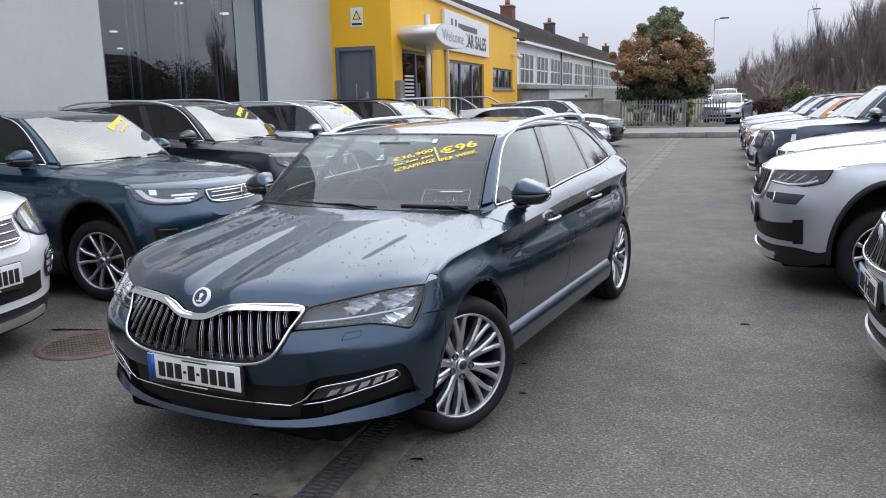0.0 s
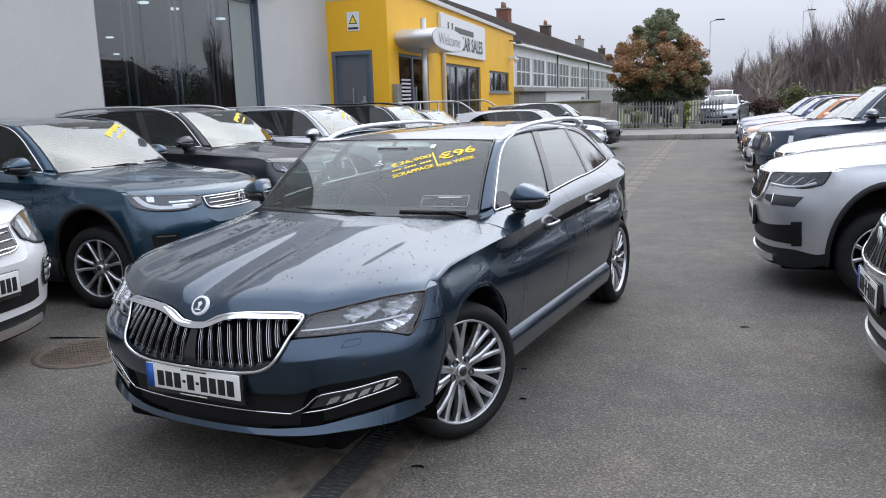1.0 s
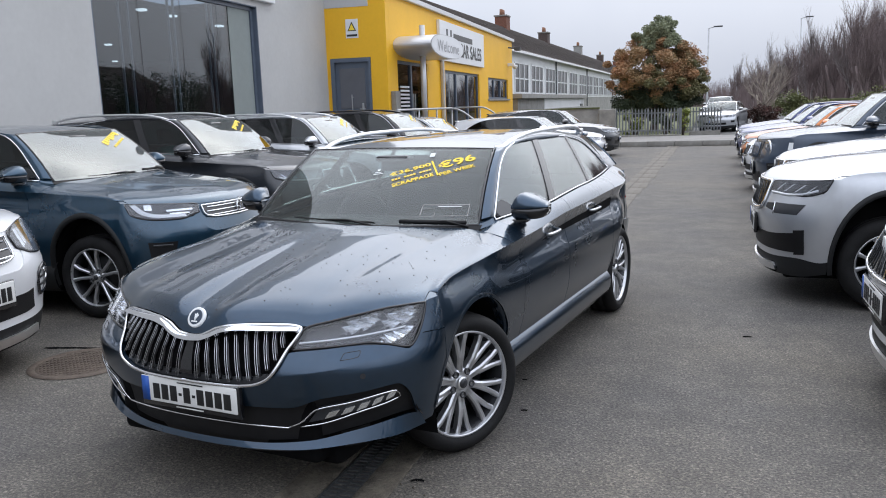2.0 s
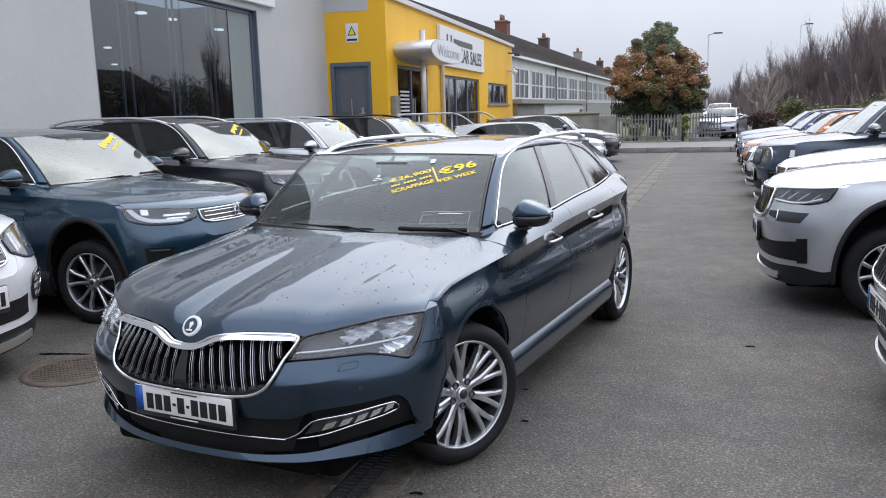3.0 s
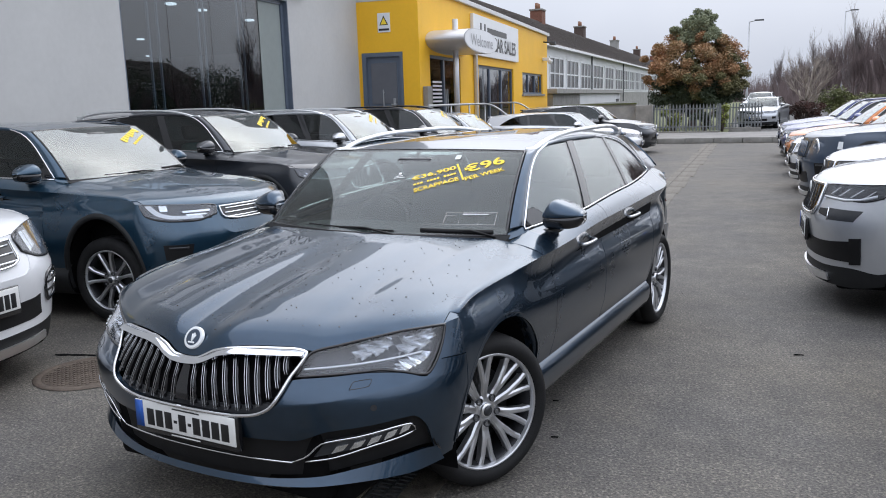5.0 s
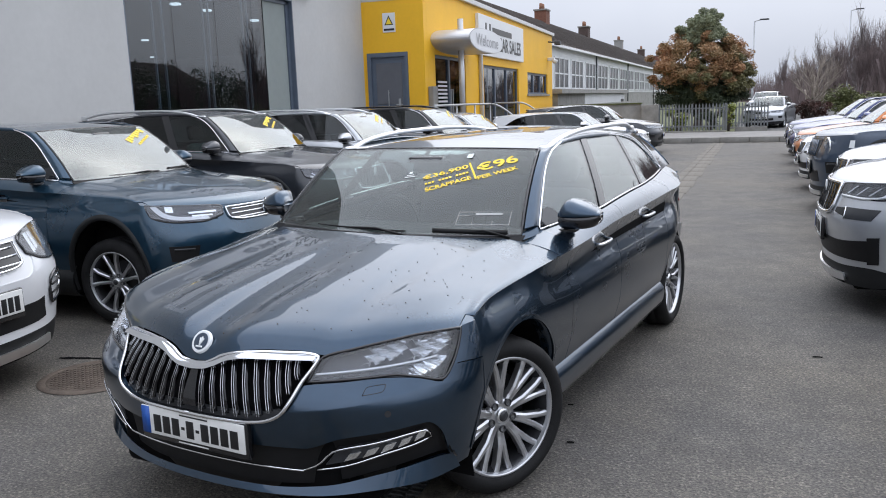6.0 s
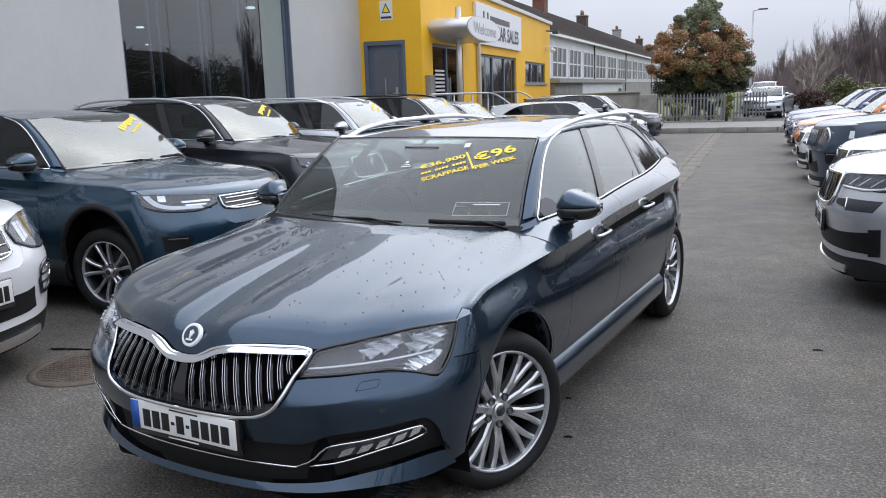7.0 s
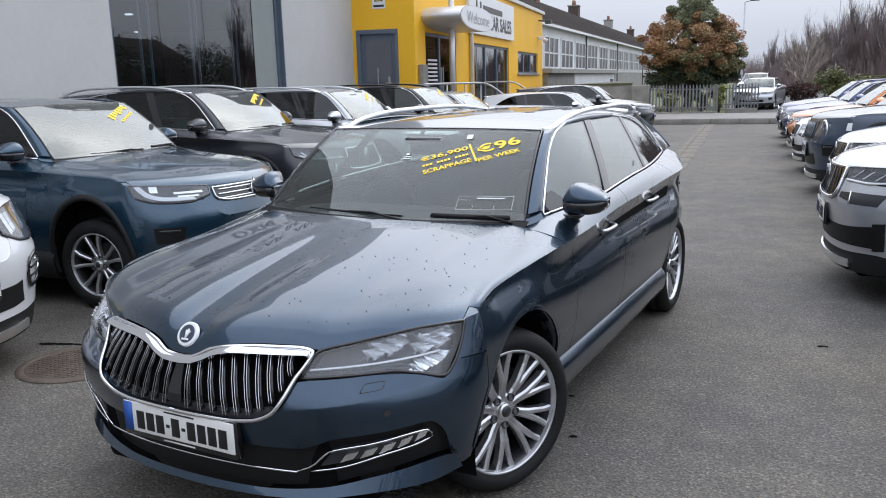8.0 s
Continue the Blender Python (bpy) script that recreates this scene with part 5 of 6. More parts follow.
M["dark_grey"] = material("dark_grey_fascia", (0.06, 0.065, 0.07), rough=0.6, vary=0.15, scale=3)
M["upvc"] = material("white_window_frame", (0.72, 0.73, 0.74), rough=0.4, vary=0.04, scale=4)
M["bark"] = material("grey_bark", (0.12, 0.095, 0.085), rough=0.9, vary=0.3, scale=4, bump=0.5, bump_scale=30)
M["bark_pale"] = material("pale_birch_bark", (0.30, 0.255, 0.215), rough=0.9, vary=0.3, scale=5, bump=0.3, bump_scale=30)
M["twig"] = material("purple_brown_twigs", (0.185, 0.142, 0.138), rough=0.9, vary=0.3, scale=0.4)
M["twig_grey"] = material("grey_brown_twigs", (0.20, 0.17, 0.165), rough=0.9, vary=0.3, scale=0.4)


def leaf_material(name, a, b, scale=0.9):
    m = material(name, a, rough=0.6, second=b, vary=0.25, scale=scale)
    return m


M["leaf_russet"] = leaf_material("russet_leaves", (0.40, 0.20, 0.105), (0.20, 0.165, 0.075), 1.1)
M["leaf_dark"] = leaf_material("dark_green_leaves", (0.050, 0.066, 0.034), (0.028, 0.040, 0.020), 1.4)
M["leaf_green"] = leaf_material("olive_green_leaves", (0.25, 0.27, 0.17), (0.14, 0.16, 0.09), 1.2)
M["leaf_olive"] = leaf_material("olive_brown_leaves", (0.19, 0.17, 0.075), (0.10, 0.10, 0.045), 1.6)
M["leaf_bright"] = leaf_material("yellow_green_leaves", (0.22, 0.24, 0.045), (0.10, 0.13, 0.03), 2.0)
M["leaf_hedge"] = leaf_material("hedge_leaves", (0.15, 0.155, 0.05), (0.07, 0.085, 0.03), 0.8)
M["leaf_ruby"] = leaf_material("dark_red_leaves", (0.075, 0.028, 0.022), (0.035, 0.022, 0.014), 2.0)
M["moss"] = material("moss_and_grass", (0.10, 0.11, 0.045), rough=0.9, vary=0.4, scale=1.5, bump=0.5, bump_scale=30)
M["lamp_on"] = material("ceiling_lamp_glow", (0.9, 0.9, 0.85), emission=((1.0, 0.96, 0.90), 3.0))
M["road"] = material("road_asphalt", (0.085, 0.083, 0.08), rough=0.85, vary=0.2, scale=1.0, bump=0.2, bump_scale=80)
M["path"] = material("pale_footpath", (0.22, 0.21, 0.20), rough=0.85, vary=0.2, scale=1.5, bump=0.2, bump_scale=60)

# ---- ground ----
def flat(name, x0, x1, y0, y1, z, mat, label, cuts=1, kind="structure"):
    xs, ys = np.linspace(x0, x1, cuts + 1), np.linspace(y0, y1, cuts + 1)
    vs = [(x, y, z) for y in ys for x in xs]
    ob = part(name, vs, grid_faces(cuts + 1, cuts + 1), M[mat])
    return tagged(ob, label, name.split("_")[0], "", kind)


flat("ground", -400, 400, -300, 700, 0.0, "asphalt", "worn grey asphalt yard with fine grit", 8)
# far road and footpath beyond the yard's end
flat("road_far", -30, 40, 25.9, 30.2, 0.165, "path", "pale concrete footpath beyond the kerb")
flat("road_cross", 1.3, 9.0, 30.2, 140, 0.020, "road", "side road running away past the trees")
flat("verge", -40, 1.25, 30.2, 140, 0.155, "moss", "mossy ground behind the railings")


def kerb_run(y, x0, x1):
    root = thing("kerb", Matrix(), "low concrete kerb at the end of the yard", "kerb", kind="structure")
    x = x0
    vf = box(0, .91, 0, .30, 0, .19, .015)
    me = None
    while x < x1:
        ob = part("kerb_stone", *vf, M["kerb"], root) if me is None else new("kerb_stone", me)
        me = ob.data
        ob.parent = root
        ob.location = (x, y + random.uniform(-.006, .006), -.005 + random.uniform(-.004, .004))
        x += .92


kerb_run(25.6, -12.0, 12.0)
# drainage channel along the yard with its concrete edging
GX = lambda y: 0.43 + 0.0165 * (y + 0.6)


def channel():
    root = thing("drain_channel", Matrix(), "narrow concrete drainage channel with iron gratings let into the asphalt", "drain", kind="structure")
    y = -13.0
    while y < 25.3:
        L = 1.0 + random.uniform(-.04, .04)
        for s in (-1, 1):
            w0, w1 = .075, (.24 if y < 3 else .20) + random.uniform(-.02, .04)
            vf = box(min(s * w0, s * w1), max(s * w0, s * w1), 0, L - .012, -.04, .008 + random.uniform(-.002, .003), .006)
            ob = part("channel_edge", *vf, M["concrete_dark" if y < 4 else "concrete"], root)
            ob.location = (GX(y), y, 0)
        if y < 3.0:
            pieces = [box(x0, x1, k * .034 + o, k * .034 + o + .016, -.01, .006) for k in range(int(L / .034) - 1) for x0, x1, o in ((-.064, -.004, 0), (.004, .064, .017))] + [box(-.005, .005, 0, L - .01, -.01, .006), box(-.074, -.062, 0, L - .01, -.01, .007), box(.062, .074, 0, L - .01, -.01, .007)]
            g = part("grating", *join(pieces), M["grate"], root, smooth=False)
        else:
            g = part("channel_slab", *box(-.07, .07, 0, L - .012, -.03, .005, .006), M["concrete"], root)
        g.location = (GX(y), y, 0)
        g.rotation_euler = (0, 0, -.0165)
        y += L


channel()


def grit():
    """Loose stones and dirt along the drain and strewn over the near yard."""
    rg = random.Random(77)
    stones, dark = [], []
    for k in range(1500):
        if k < 900:
            y = rg.uniform(-4.6, 2.5)
            sx = rg.choice((-1, 1))
            x = GX(y) + sx * (.20 + rg.gauss(0, .06))
            e = rg.uniform(.003, .010)
        else:
            x, y = rg.uniform(-3.2, 4.0), rg.uniform(-4.2, 9.0)
            e = rg.uniform(.002, .0055)
        a = rg.uniform(0, 6.28)
        c, s_ = math.cos(a) * e, math.sin(a) * e
        pts = [(x + c, y + s_, .001), (x - s_, y + c, .001), (x - c, y - s_, .001), (x + s_, y - c, .001), (x, y, .001 + e * .9)]
        (stones if rg.random() < .55 else dark).append((pts, [(0, 1, 4), (1, 2, 4), (2, 3, 4), (3, 0, 4)]))
    t = thing("loose_grit", Matrix(), "loose grit and dirt strewn over the asphalt", "grit", kind="stuff")
    tagged(part("pale_grit", *join(stones), M["concrete"], t, "", False), kind="stuff")
    tagged(part("dark_grit", *join(dark), M["concrete_dark"], t, "", False), kind="stuff")


grit()


def manhole():
    c = Vector((-2.08, .60, 0))
    root = thing("manhole_cover", Matrix.Translation(c), "round rusty iron manhole cover set in the asphalt", "manhole cover")
    part("frame", *moved(lathe([(.004, .34), (.010, .33), (.010, .295), (.004, .29)], 40), Matrix.Rotation(radians(-90), 4, "Y")), M["iron"], root)
    part("lid", *moved(lathe([(.006, .288), (.008, .28), (.007, 0)], 40), Matrix.Rotation(radians(-90), 4, "Y")), M["iron"], root)
    studs = []
    for a in range(-8, 9):
        for b in range(-8, 9):
            if math.hypot(a, b) * .032 < .26:
                studs.append(box(a * .032 - .010, a * .032 + .010, b * .032 - .010, b * .032 + .010, .006, .011))
    part("tread", *join(studs), M["iron"], root, smooth=False)


manhole()


def crack(name, pts, width, label):
    """A raised ragged seam of loose grit and tar in the asphalt."""
    P = along(pts, 60)
    vs = []
    for k, (x, y) in enumerate(P):
        w = width * (.4 + noise.noise(Vector((k * .31, x, y)) * 2) + .5)
        w = max(.004, w)
        d = P[min(k + 1, 59)] - P[max(k - 1, 0)]
        n = np.array([-d[1], d[0]]) / (np.linalg.norm(d) + 1e-9)
        for s in (-1, 0, 1):
            vs.append((x + n[0] * w * s, y + n[1] * w * s, .0035 + (.004 if s == 0 else 0)))
    ob = part(name, vs, grid_faces(60, 3), M["void"])
    tagged(ob, label, "crack", kind="structure")


crack("asphalt_crack", [(-2.62, .84), (-2.35, .90), (-2.05, .93), (-1.70, .88)], .018, "dark broken seam in the asphalt")
crack("asphalt_crack", [(.17, -1.25), (.185, -.95), (.20, -.55), (.19, -.2)], .010, "dark gap along the drain's edge")
for (mx_, my_), ln, wd_ in (((.72, -.49), .03, .009), ((1.0, .43), .018, .010), ((.90, .91), .016, .008), ((2.2, 2.1), .03, .010)):
    crack("tar_mark", [(mx_ - ln, my_ - .3 * ln), (mx_, my_ + .15 * ln), (mx_ + ln, my_)], wd_, "dark tar mark on the asphalt")

# ---- the dealership ----
BM = Matrix.Translation((-5.65, 15.46, 0)) @ Matrix.Rotation(radians(3), 4, "Z") @ Matrix(((0, 1, 0, 0), (1, 0, 0, 0), (0, 0, 1, 0), (0, 0, 0, 1)))
# local: u along the front (away), v out of it, z up; the map swaps the axes, so faces are turned over


def bpart(name, vf, mat, parent, label="", smooth=False):
    vs = [tuple(BM @ Vector((u, v, z))) for u, v, z in vf[0]]
    return part(name, vs, [tuple(f[::-1]) for f in vf[1]], M[mat], parent, label, smooth)


def wall_pieces(u0, u1, z0, z1, holes, v0, v1):
    """A thick wall with rectangular openings, as blocks round them."""
    us = sorted({u0, u1, *[h[0] for h in holes], *[h[1] for h in holes]})
    out = []
    for a, b in zip(us[:-1], us[1:]):
        hs = sorted([(h[2], h[3]) for h in holes if h[0] <= a + 1e-6 and h[1] >= b - 1e-6])
        z = z0
        for h0, h1 in hs:
            if h0 > z:
                out.append(box(a, b, v0, v1, z, h0))
            z = h1
        if z1 > z:
            out.append(box(a, b, v0, v1, z, z1))
    return join(out)


dealer = thing("dealership_building", Matrix(), "car dealership with pale grey and yellow painted walls", "building", kind="structure")
# grey showroom wall with the tall window
SW = (-8.82, -3.62, 1.45, 3.80)
bpart("wall_grey", wall_pieces(-34, .1, 0, 8.2, [SW], -2.0, -1.6), "render_grey", dealer)
bpart("window_reveal", join([box(SW[1] - .03, SW[1] + .0, -2.0, -1.59, SW[2], SW[3]), box(SW[0], SW[0] + .03, -2.0, -1.605, SW[2], SW[3]), box(SW[0], SW[1], -2.0, -1.6, SW[3] - .02, SW[3])]), "frame_blue", dealer)
bpart("window_frame", join([box(SW[1] - .13, SW[1] - .03, -1.80, -1.68, SW[2], SW[3]), box(SW[0] + .03, SW[0] + .07, -1.80, -1.68, SW[2], SW[3]), box(SW[0], SW[1], -1.80, -1.68, SW[3] - .09, SW[3] - .02), box(SW[0], SW[1], -1.80, -1.64, SW[2] - .02, SW[2] + .04)]), "frame_blue", dealer)
for k in range(4):
    a, b = SW[0] + .06 + k * 1.24, SW[0] + .06 + (k + 1) * 1.24 - .01
    g = bpart("showroom_pane", box(a, b, -1.74, -1.72, SW[2] + .03, SW[3] - .08), "show_glass", dealer)
    g.visible_shadow = False
for u in (-7.97, -7.73, -6.60, -6.43, -5.32, -5.15):
    bpart("glass_fin", box(u - .013, u + .013, -1.785, -1.75, SW[2] + .04, SW[3] - .1), "fin_glass", dealer)
bpart("window_blind", box(-4.62, -3.76, -1.716, -1.708, SW[2] + .04, SW[3] - .09), "blind", dealer)
bpart("showroom_interior", join([box(-22, 6, -16, -15.8, .5, 4), box(-22, -21.8, -16, -2.0, .5, 4), box(5.8, 6.0, -16, -3.2, .5, 4), box(-22, 6, -16, -3.2, 3.50, 3.58), box(-22, -.2, -3.2, -2.0, 3.50, 3.58), box(-22, -.2, -16, -2.0, .5, .6)]), "room_shade", dealer)
for u, v in ((-6.57, -2.30), (-5.51, -2.38), (-3.45, -2.58), (4.5, -11.1), (2.6, -12.6), (-1.0, -7.2)):
    bpart("ceiling_lamp", box(u - .075, u + .075, v - .075, v + .075, 3.46, 3.50, .015), "lamp_on", dealer)
# wall sign above the window
wall_sign = thing("wall_sign", Matrix(), "white wall sign lettered CAR AND VAN RENTAL over a grey bar", "sign")
bpart("sign_panel", box(-11.6, -2.9, -1.6, -1.50, 3.92, 5.9, .02), "sign_white", wall_sign)


def bletters(words, size, u, z, v, mat, parent, bold=0.0, squeeze=1.0):
    vs, fs = text_mesh(words, size, bold)
    # read from outside: text x runs along -u
    bpart("lettering", ([(u + x * squeeze, v, z + y) for x, y, _ in vs], fs), mat, parent)


bletters("CAR", .62, -6.25, 5.25, -1.492, "sign_black", wall_sign, .01)
bletters("AND", .62, -4.55, 5.25, -1.492, "sign_black", wall_sign, .01)
bletters("VAN", .62, -6.75, 4.55, -1.492, "sign_black", wall_sign, .01)
bletters("RENTAL", .62, -4.55, 4.55, -1.492, "sign_black", wall_sign, .01)
bpart("brand_bar", box(-10.9, -8.6, -1.5, -1.49, 4.6, 5.2), "sign_grey", wall_sign)
# yellow entrance wing: wall with the grey door, corner pier, front
bpart("wall_yellow_side", join([box(-.0, .25, -1.6, -1.50, 0, 4.12), box(-.0, .25, -1.50, -.43, 2.90, 4.12), box(0, .25, -.43, -.001, 0, 4.50), box(0, .25, -1.6, -.43, 4.12, 4.5)]), "yellow", dealer)
bpart("wall_upper", box(-.01, .25, -1.6, -.44, 4.13, 8.2), "render_grey", dealer)
bpart("upper_roof", box(-34, .1, -17, -2.0, 8.0, 8.18), "dark_grey", dealer)
bpart("door_frame", join([box(-.03, .2, -1.50, -1.40, .62, 2.90), box(-.03, .2, -.50, -.43, .62, 2.90), box(-.03, .2, -1.40, -.50, 2.80, 2.90)]), "frame_blue", dealer)
d = bpart("door_leaf", box(.06, .11, -1.40, -.50, .63, 2.80), "frame_blue", dealer)
bpart("door_panel", join([box(.045, .07, -1.30, -.62, .85, 1.55, .01), box(.045, .07, -1.30, -.62, 1.65, 2.65, .01)]), "door_grey", dealer)
bpart("door_handle", join([box(-.03, .0, -.98, -.955, 1.30, 2.0, .008), box(-.03, .05, -.98, -.955, 1.36, 1.39), box(-.03, .05, -.98, -.955, 1.92, 1.95), box(-.01, .03, -.78, -.62, 1.62, 1.65, .006), box(0, .05, -.72, -.66, 1.5, 1.78, .006)]), "steel", dealer)
hatch = thing("warning_sign", Matrix(), "white warning notice with a yellow and black triangle", "sign")
bpart("notice_board", box(-.012, 0, -1.05, -.72, 3.38, 3.84, .004), "sign_white", hatch)
bpart("triangle", ([(-.016, -1.0, 3.55), (-.016, -.77, 3.55), (-.016, -.885, 3.78)], [(0, 1, 2)]), "sign_black", hatch)
bpart("triangle_face", ([(-.019, -.965, 3.57), (-.019, -.805, 3.57), (-.019, -.885, 3.73)], [(0, 1, 2)]), "yellow_text", hatch)
bpart("caption_bar", box(-.016, -.012, -1.02, -.75, 3.42, 3.47), "sign_black", hatch)
FD = [(.82, 3.6, .62, 2.85), (5.65, 10.7, .70, 2.76), (12.35, 16.65, 1.86, 2.70)]
bpart("wall_yellow_front", wall_pieces(.25, 17.85, 0, 4.42, FD, -.30, 0), "yellow", dealer)
bpart("wall_yellow_end", box(17.55, 17.85, -7.5, -.31, 0, 4.42), "yellow", dealer)
bpart("flat_roof", box(.2, 17.9, -8, .04, 4.42, 4.50), "dark_grey", dealer)
bpart("roof_trim", box(.2, 17.95, .0, .10, 4.40, 4.53, .01), "silver_panel", dealer)
# plain backing, its dimness painted in
bpart("room_behind", join([box(.4, 17.5, -3.0, -2.9, .5, 4.3), box(.4, 17.5, -3.0, -.3, .5, .62)]), "room_shade", dealer)
for u0, u1, z0, z1 in FD:
    n = {0: 2, 1: 3, 2: 3}[FD.index((u0, u1, z0, z1))]
    fr = [box(u0, u1, -.16, -.06, z1 - .08, z1), box(u0, u1, -.16, -.04, z0, z0 + .07)]
    for k in range(n + 1):
        u = u0 + (u1 - u0) * k / n
        fr.append(box(max(u0, u - .06), min(u1, u + .06), -.16, -.06, z0, z1))
    bpart("window_frame", join(fr), "frame_blue", dealer)
    for k in range(n):
        a, b = u0 + (u1 - u0) * k / n + .05, u0 + (u1 - u0) * (k + 1) / n - .05
        g = bpart("pane", box(a, b, -.12, -.10, z0 + .06, z1 - .07), "pane", dealer)
        g.visible_shadow = False
bpart("window_blind", join([box(5.8, 7.4, -.5, -.48, .7, 2.8), box(8.2, 10.5, -.6, -.58, .7, 2.8)]), "blind", dealer)
bpart("window_sill", box(12.2, 16.8, -.05, .08, 1.79, 1.86, .01), "kerb", dealer)
bpart("opening_hours_bars", join([box(1.15 + .0, 1.95, -.055, -.05, 1.55 + k * .10, 1.60 + k * .10) for k in range(7)]), "sign_white", dealer)
bpart("door_pull", join([box(2.13, 2.16, -.02, .01, 1.0, 2.0, .01), box(2.30, 2.33, -.02, .01, 1.0, 2.0, .01)]), "steel", dealer)
bpart("downpipe", box(5.05, 5.17, .0, .12, .6, 3.1, .03), "silver_panel", dealer)
bpart("meter_box", box(.18, .55, .0, .14, 1.45, 2.05, .02), "kerb", dealer)
# steps, landing and rails
bpart("landing", box(-2.0, 7.2, 0.001, .9, 0, .60, .01), "concrete", dealer)
for v0_, z1_ in ((.9, .42), (1.2, .24), (1.5, .10)):
    bpart("step", box(3.0, 6.8, v0_, v0_ + .3, 0, z1_, .01), "concrete", dealer)


def brail(name, pts, label):
    t = thing(name, Matrix(), label, "handrail")
    bpart("rail", tube(along(pts, 26), .026, 8), "steel", t, "", True)
    return t


for u in (3.0, 6.78):
    r = brail("handrail", [(u, .03, 1.57), (u, .80, 1.57), (u, .92, 1.56), (u, 1.80, 1.03), (u, 1.95, .97)], "bent galvanised handrail beside the entrance steps")
    for v, z in ((.85, 1.56), (1.75, 1.04)):
        bpart("post", tube([(u, v, .1), (u, v, z)], .022, 8), "steel", r, "", True)
r = brail("handrail", [(-2.0, .86, 1.58), (0, .86, 1.58), (3.0, .86, 1.57)], "straight galvanised handrail along the landing")
bpart("rail", tube([(-2.0, .86, 1.05), (3.0, .86, 1.05)], .02, 8), "steel", r, "", True)
for u in (-1.95, -.3, 1.35):
    bpart("post", tube([(u, .86, .55), (u, .86, 1.57)], .022, 8), "steel", r, "", True)
# canopy: a lens-shaped silver body over the door with a lettered oval end, on a pole
canopy = thing("entrance_canopy", Matrix(), "rounded silver entrance canopy with an oval welcome panel on a pole", "canopy")
cu, cz, chw, chh = 2.25, 3.20, 1.75, .30
ring = [(cu + chw * math.copysign(abs(math.cos(t)) ** .75, math.cos(t)), cz + chh * math.sin(t)) for t in np.linspace(0, 2 * math.pi, 48, endpoint=False)]
vs = [(u, v, z) for v in (0.002, .5, 1.0) for u, z in ring]
fs = [(a * 48 + k, a * 48 + (k + 1) % 48, (a + 1) * 48 + (k + 1) % 48, (a + 1) * 48 + k) for a in range(2) for k in range(48)] + [tuple(range(47, -1, -1)), tuple(range(96, 144))]
bpart("canopy_body", (vs, fs), "silver_panel", canopy)
bpart("oval_panel", ([(cu + (u - cu) * .985, 1.012, cz + (z - cz) * .94) for u, z in ring], [tuple(range(48))]), "sign_white", canopy)
bletters("Welcome", .42, cu, cz - .02, 1.02, "sign_grey", canopy, 0, 1.4)
bpart("pole", tube([(1.30, .55, .55), (1.30, .55, 3.72)], .075, 14), "silver_panel", canopy, "", True)
front_sign = thing("facade_sign", Matrix(), "white fascia sign lettered CAR SALES beside a grey brand bar", "sign")
bpart("sign_panel", box(4.80, 11.2, .0, .10, 3.02, 4.22, .01), "sign_white", front_sign)
bletters("CAR SALES", .62, 8.95, 3.42, .11, "sign_black", front_sign, .012, 1.15)
bpart("brand_bar", join([box(5.6, 5.75, .1, .11, 3.45, 4.0), box(6.1, 6.25, .1, .11, 3.45, 4.0), box(5.6, 6.25, .1, .11, 3.68, 3.76), box(6.5, 9.2, .1, .11, 3.74, 3.92)]), "sign_black", front_sign)
cctv = thing("security_camera", Matrix(), "white dome security camera on a bracket", "camera")
bpart("bracket", box(16.65, 16.85, 0, .30, 3.28, 3.42, .02), "sign_white", cctv)
bpart("dome", moved(lathe([(-.10, .0), (-.08, .08), (0, .12), (.06, .12), (.09, 0)], 18), Matrix.Translation((16.75, .32, 3.25)) @ Matrix.Rotation(radians(-90), 4, "Y")), "sign_white", cctv, "", True)
flood = thing("flood_lamp", Matrix(), "small flood lamp on a bent arm on the wall", "lamp")
bpart("arm", tube([(16.9, 0, 4.1), (16.9, .35, 4.05)], .03, 8), "dark_grey", flood, "", True)
bpart("lamp_head", box(16.7, 17.1, .3, .55, 3.95, 4.1, .02), "dark_grey", flood)

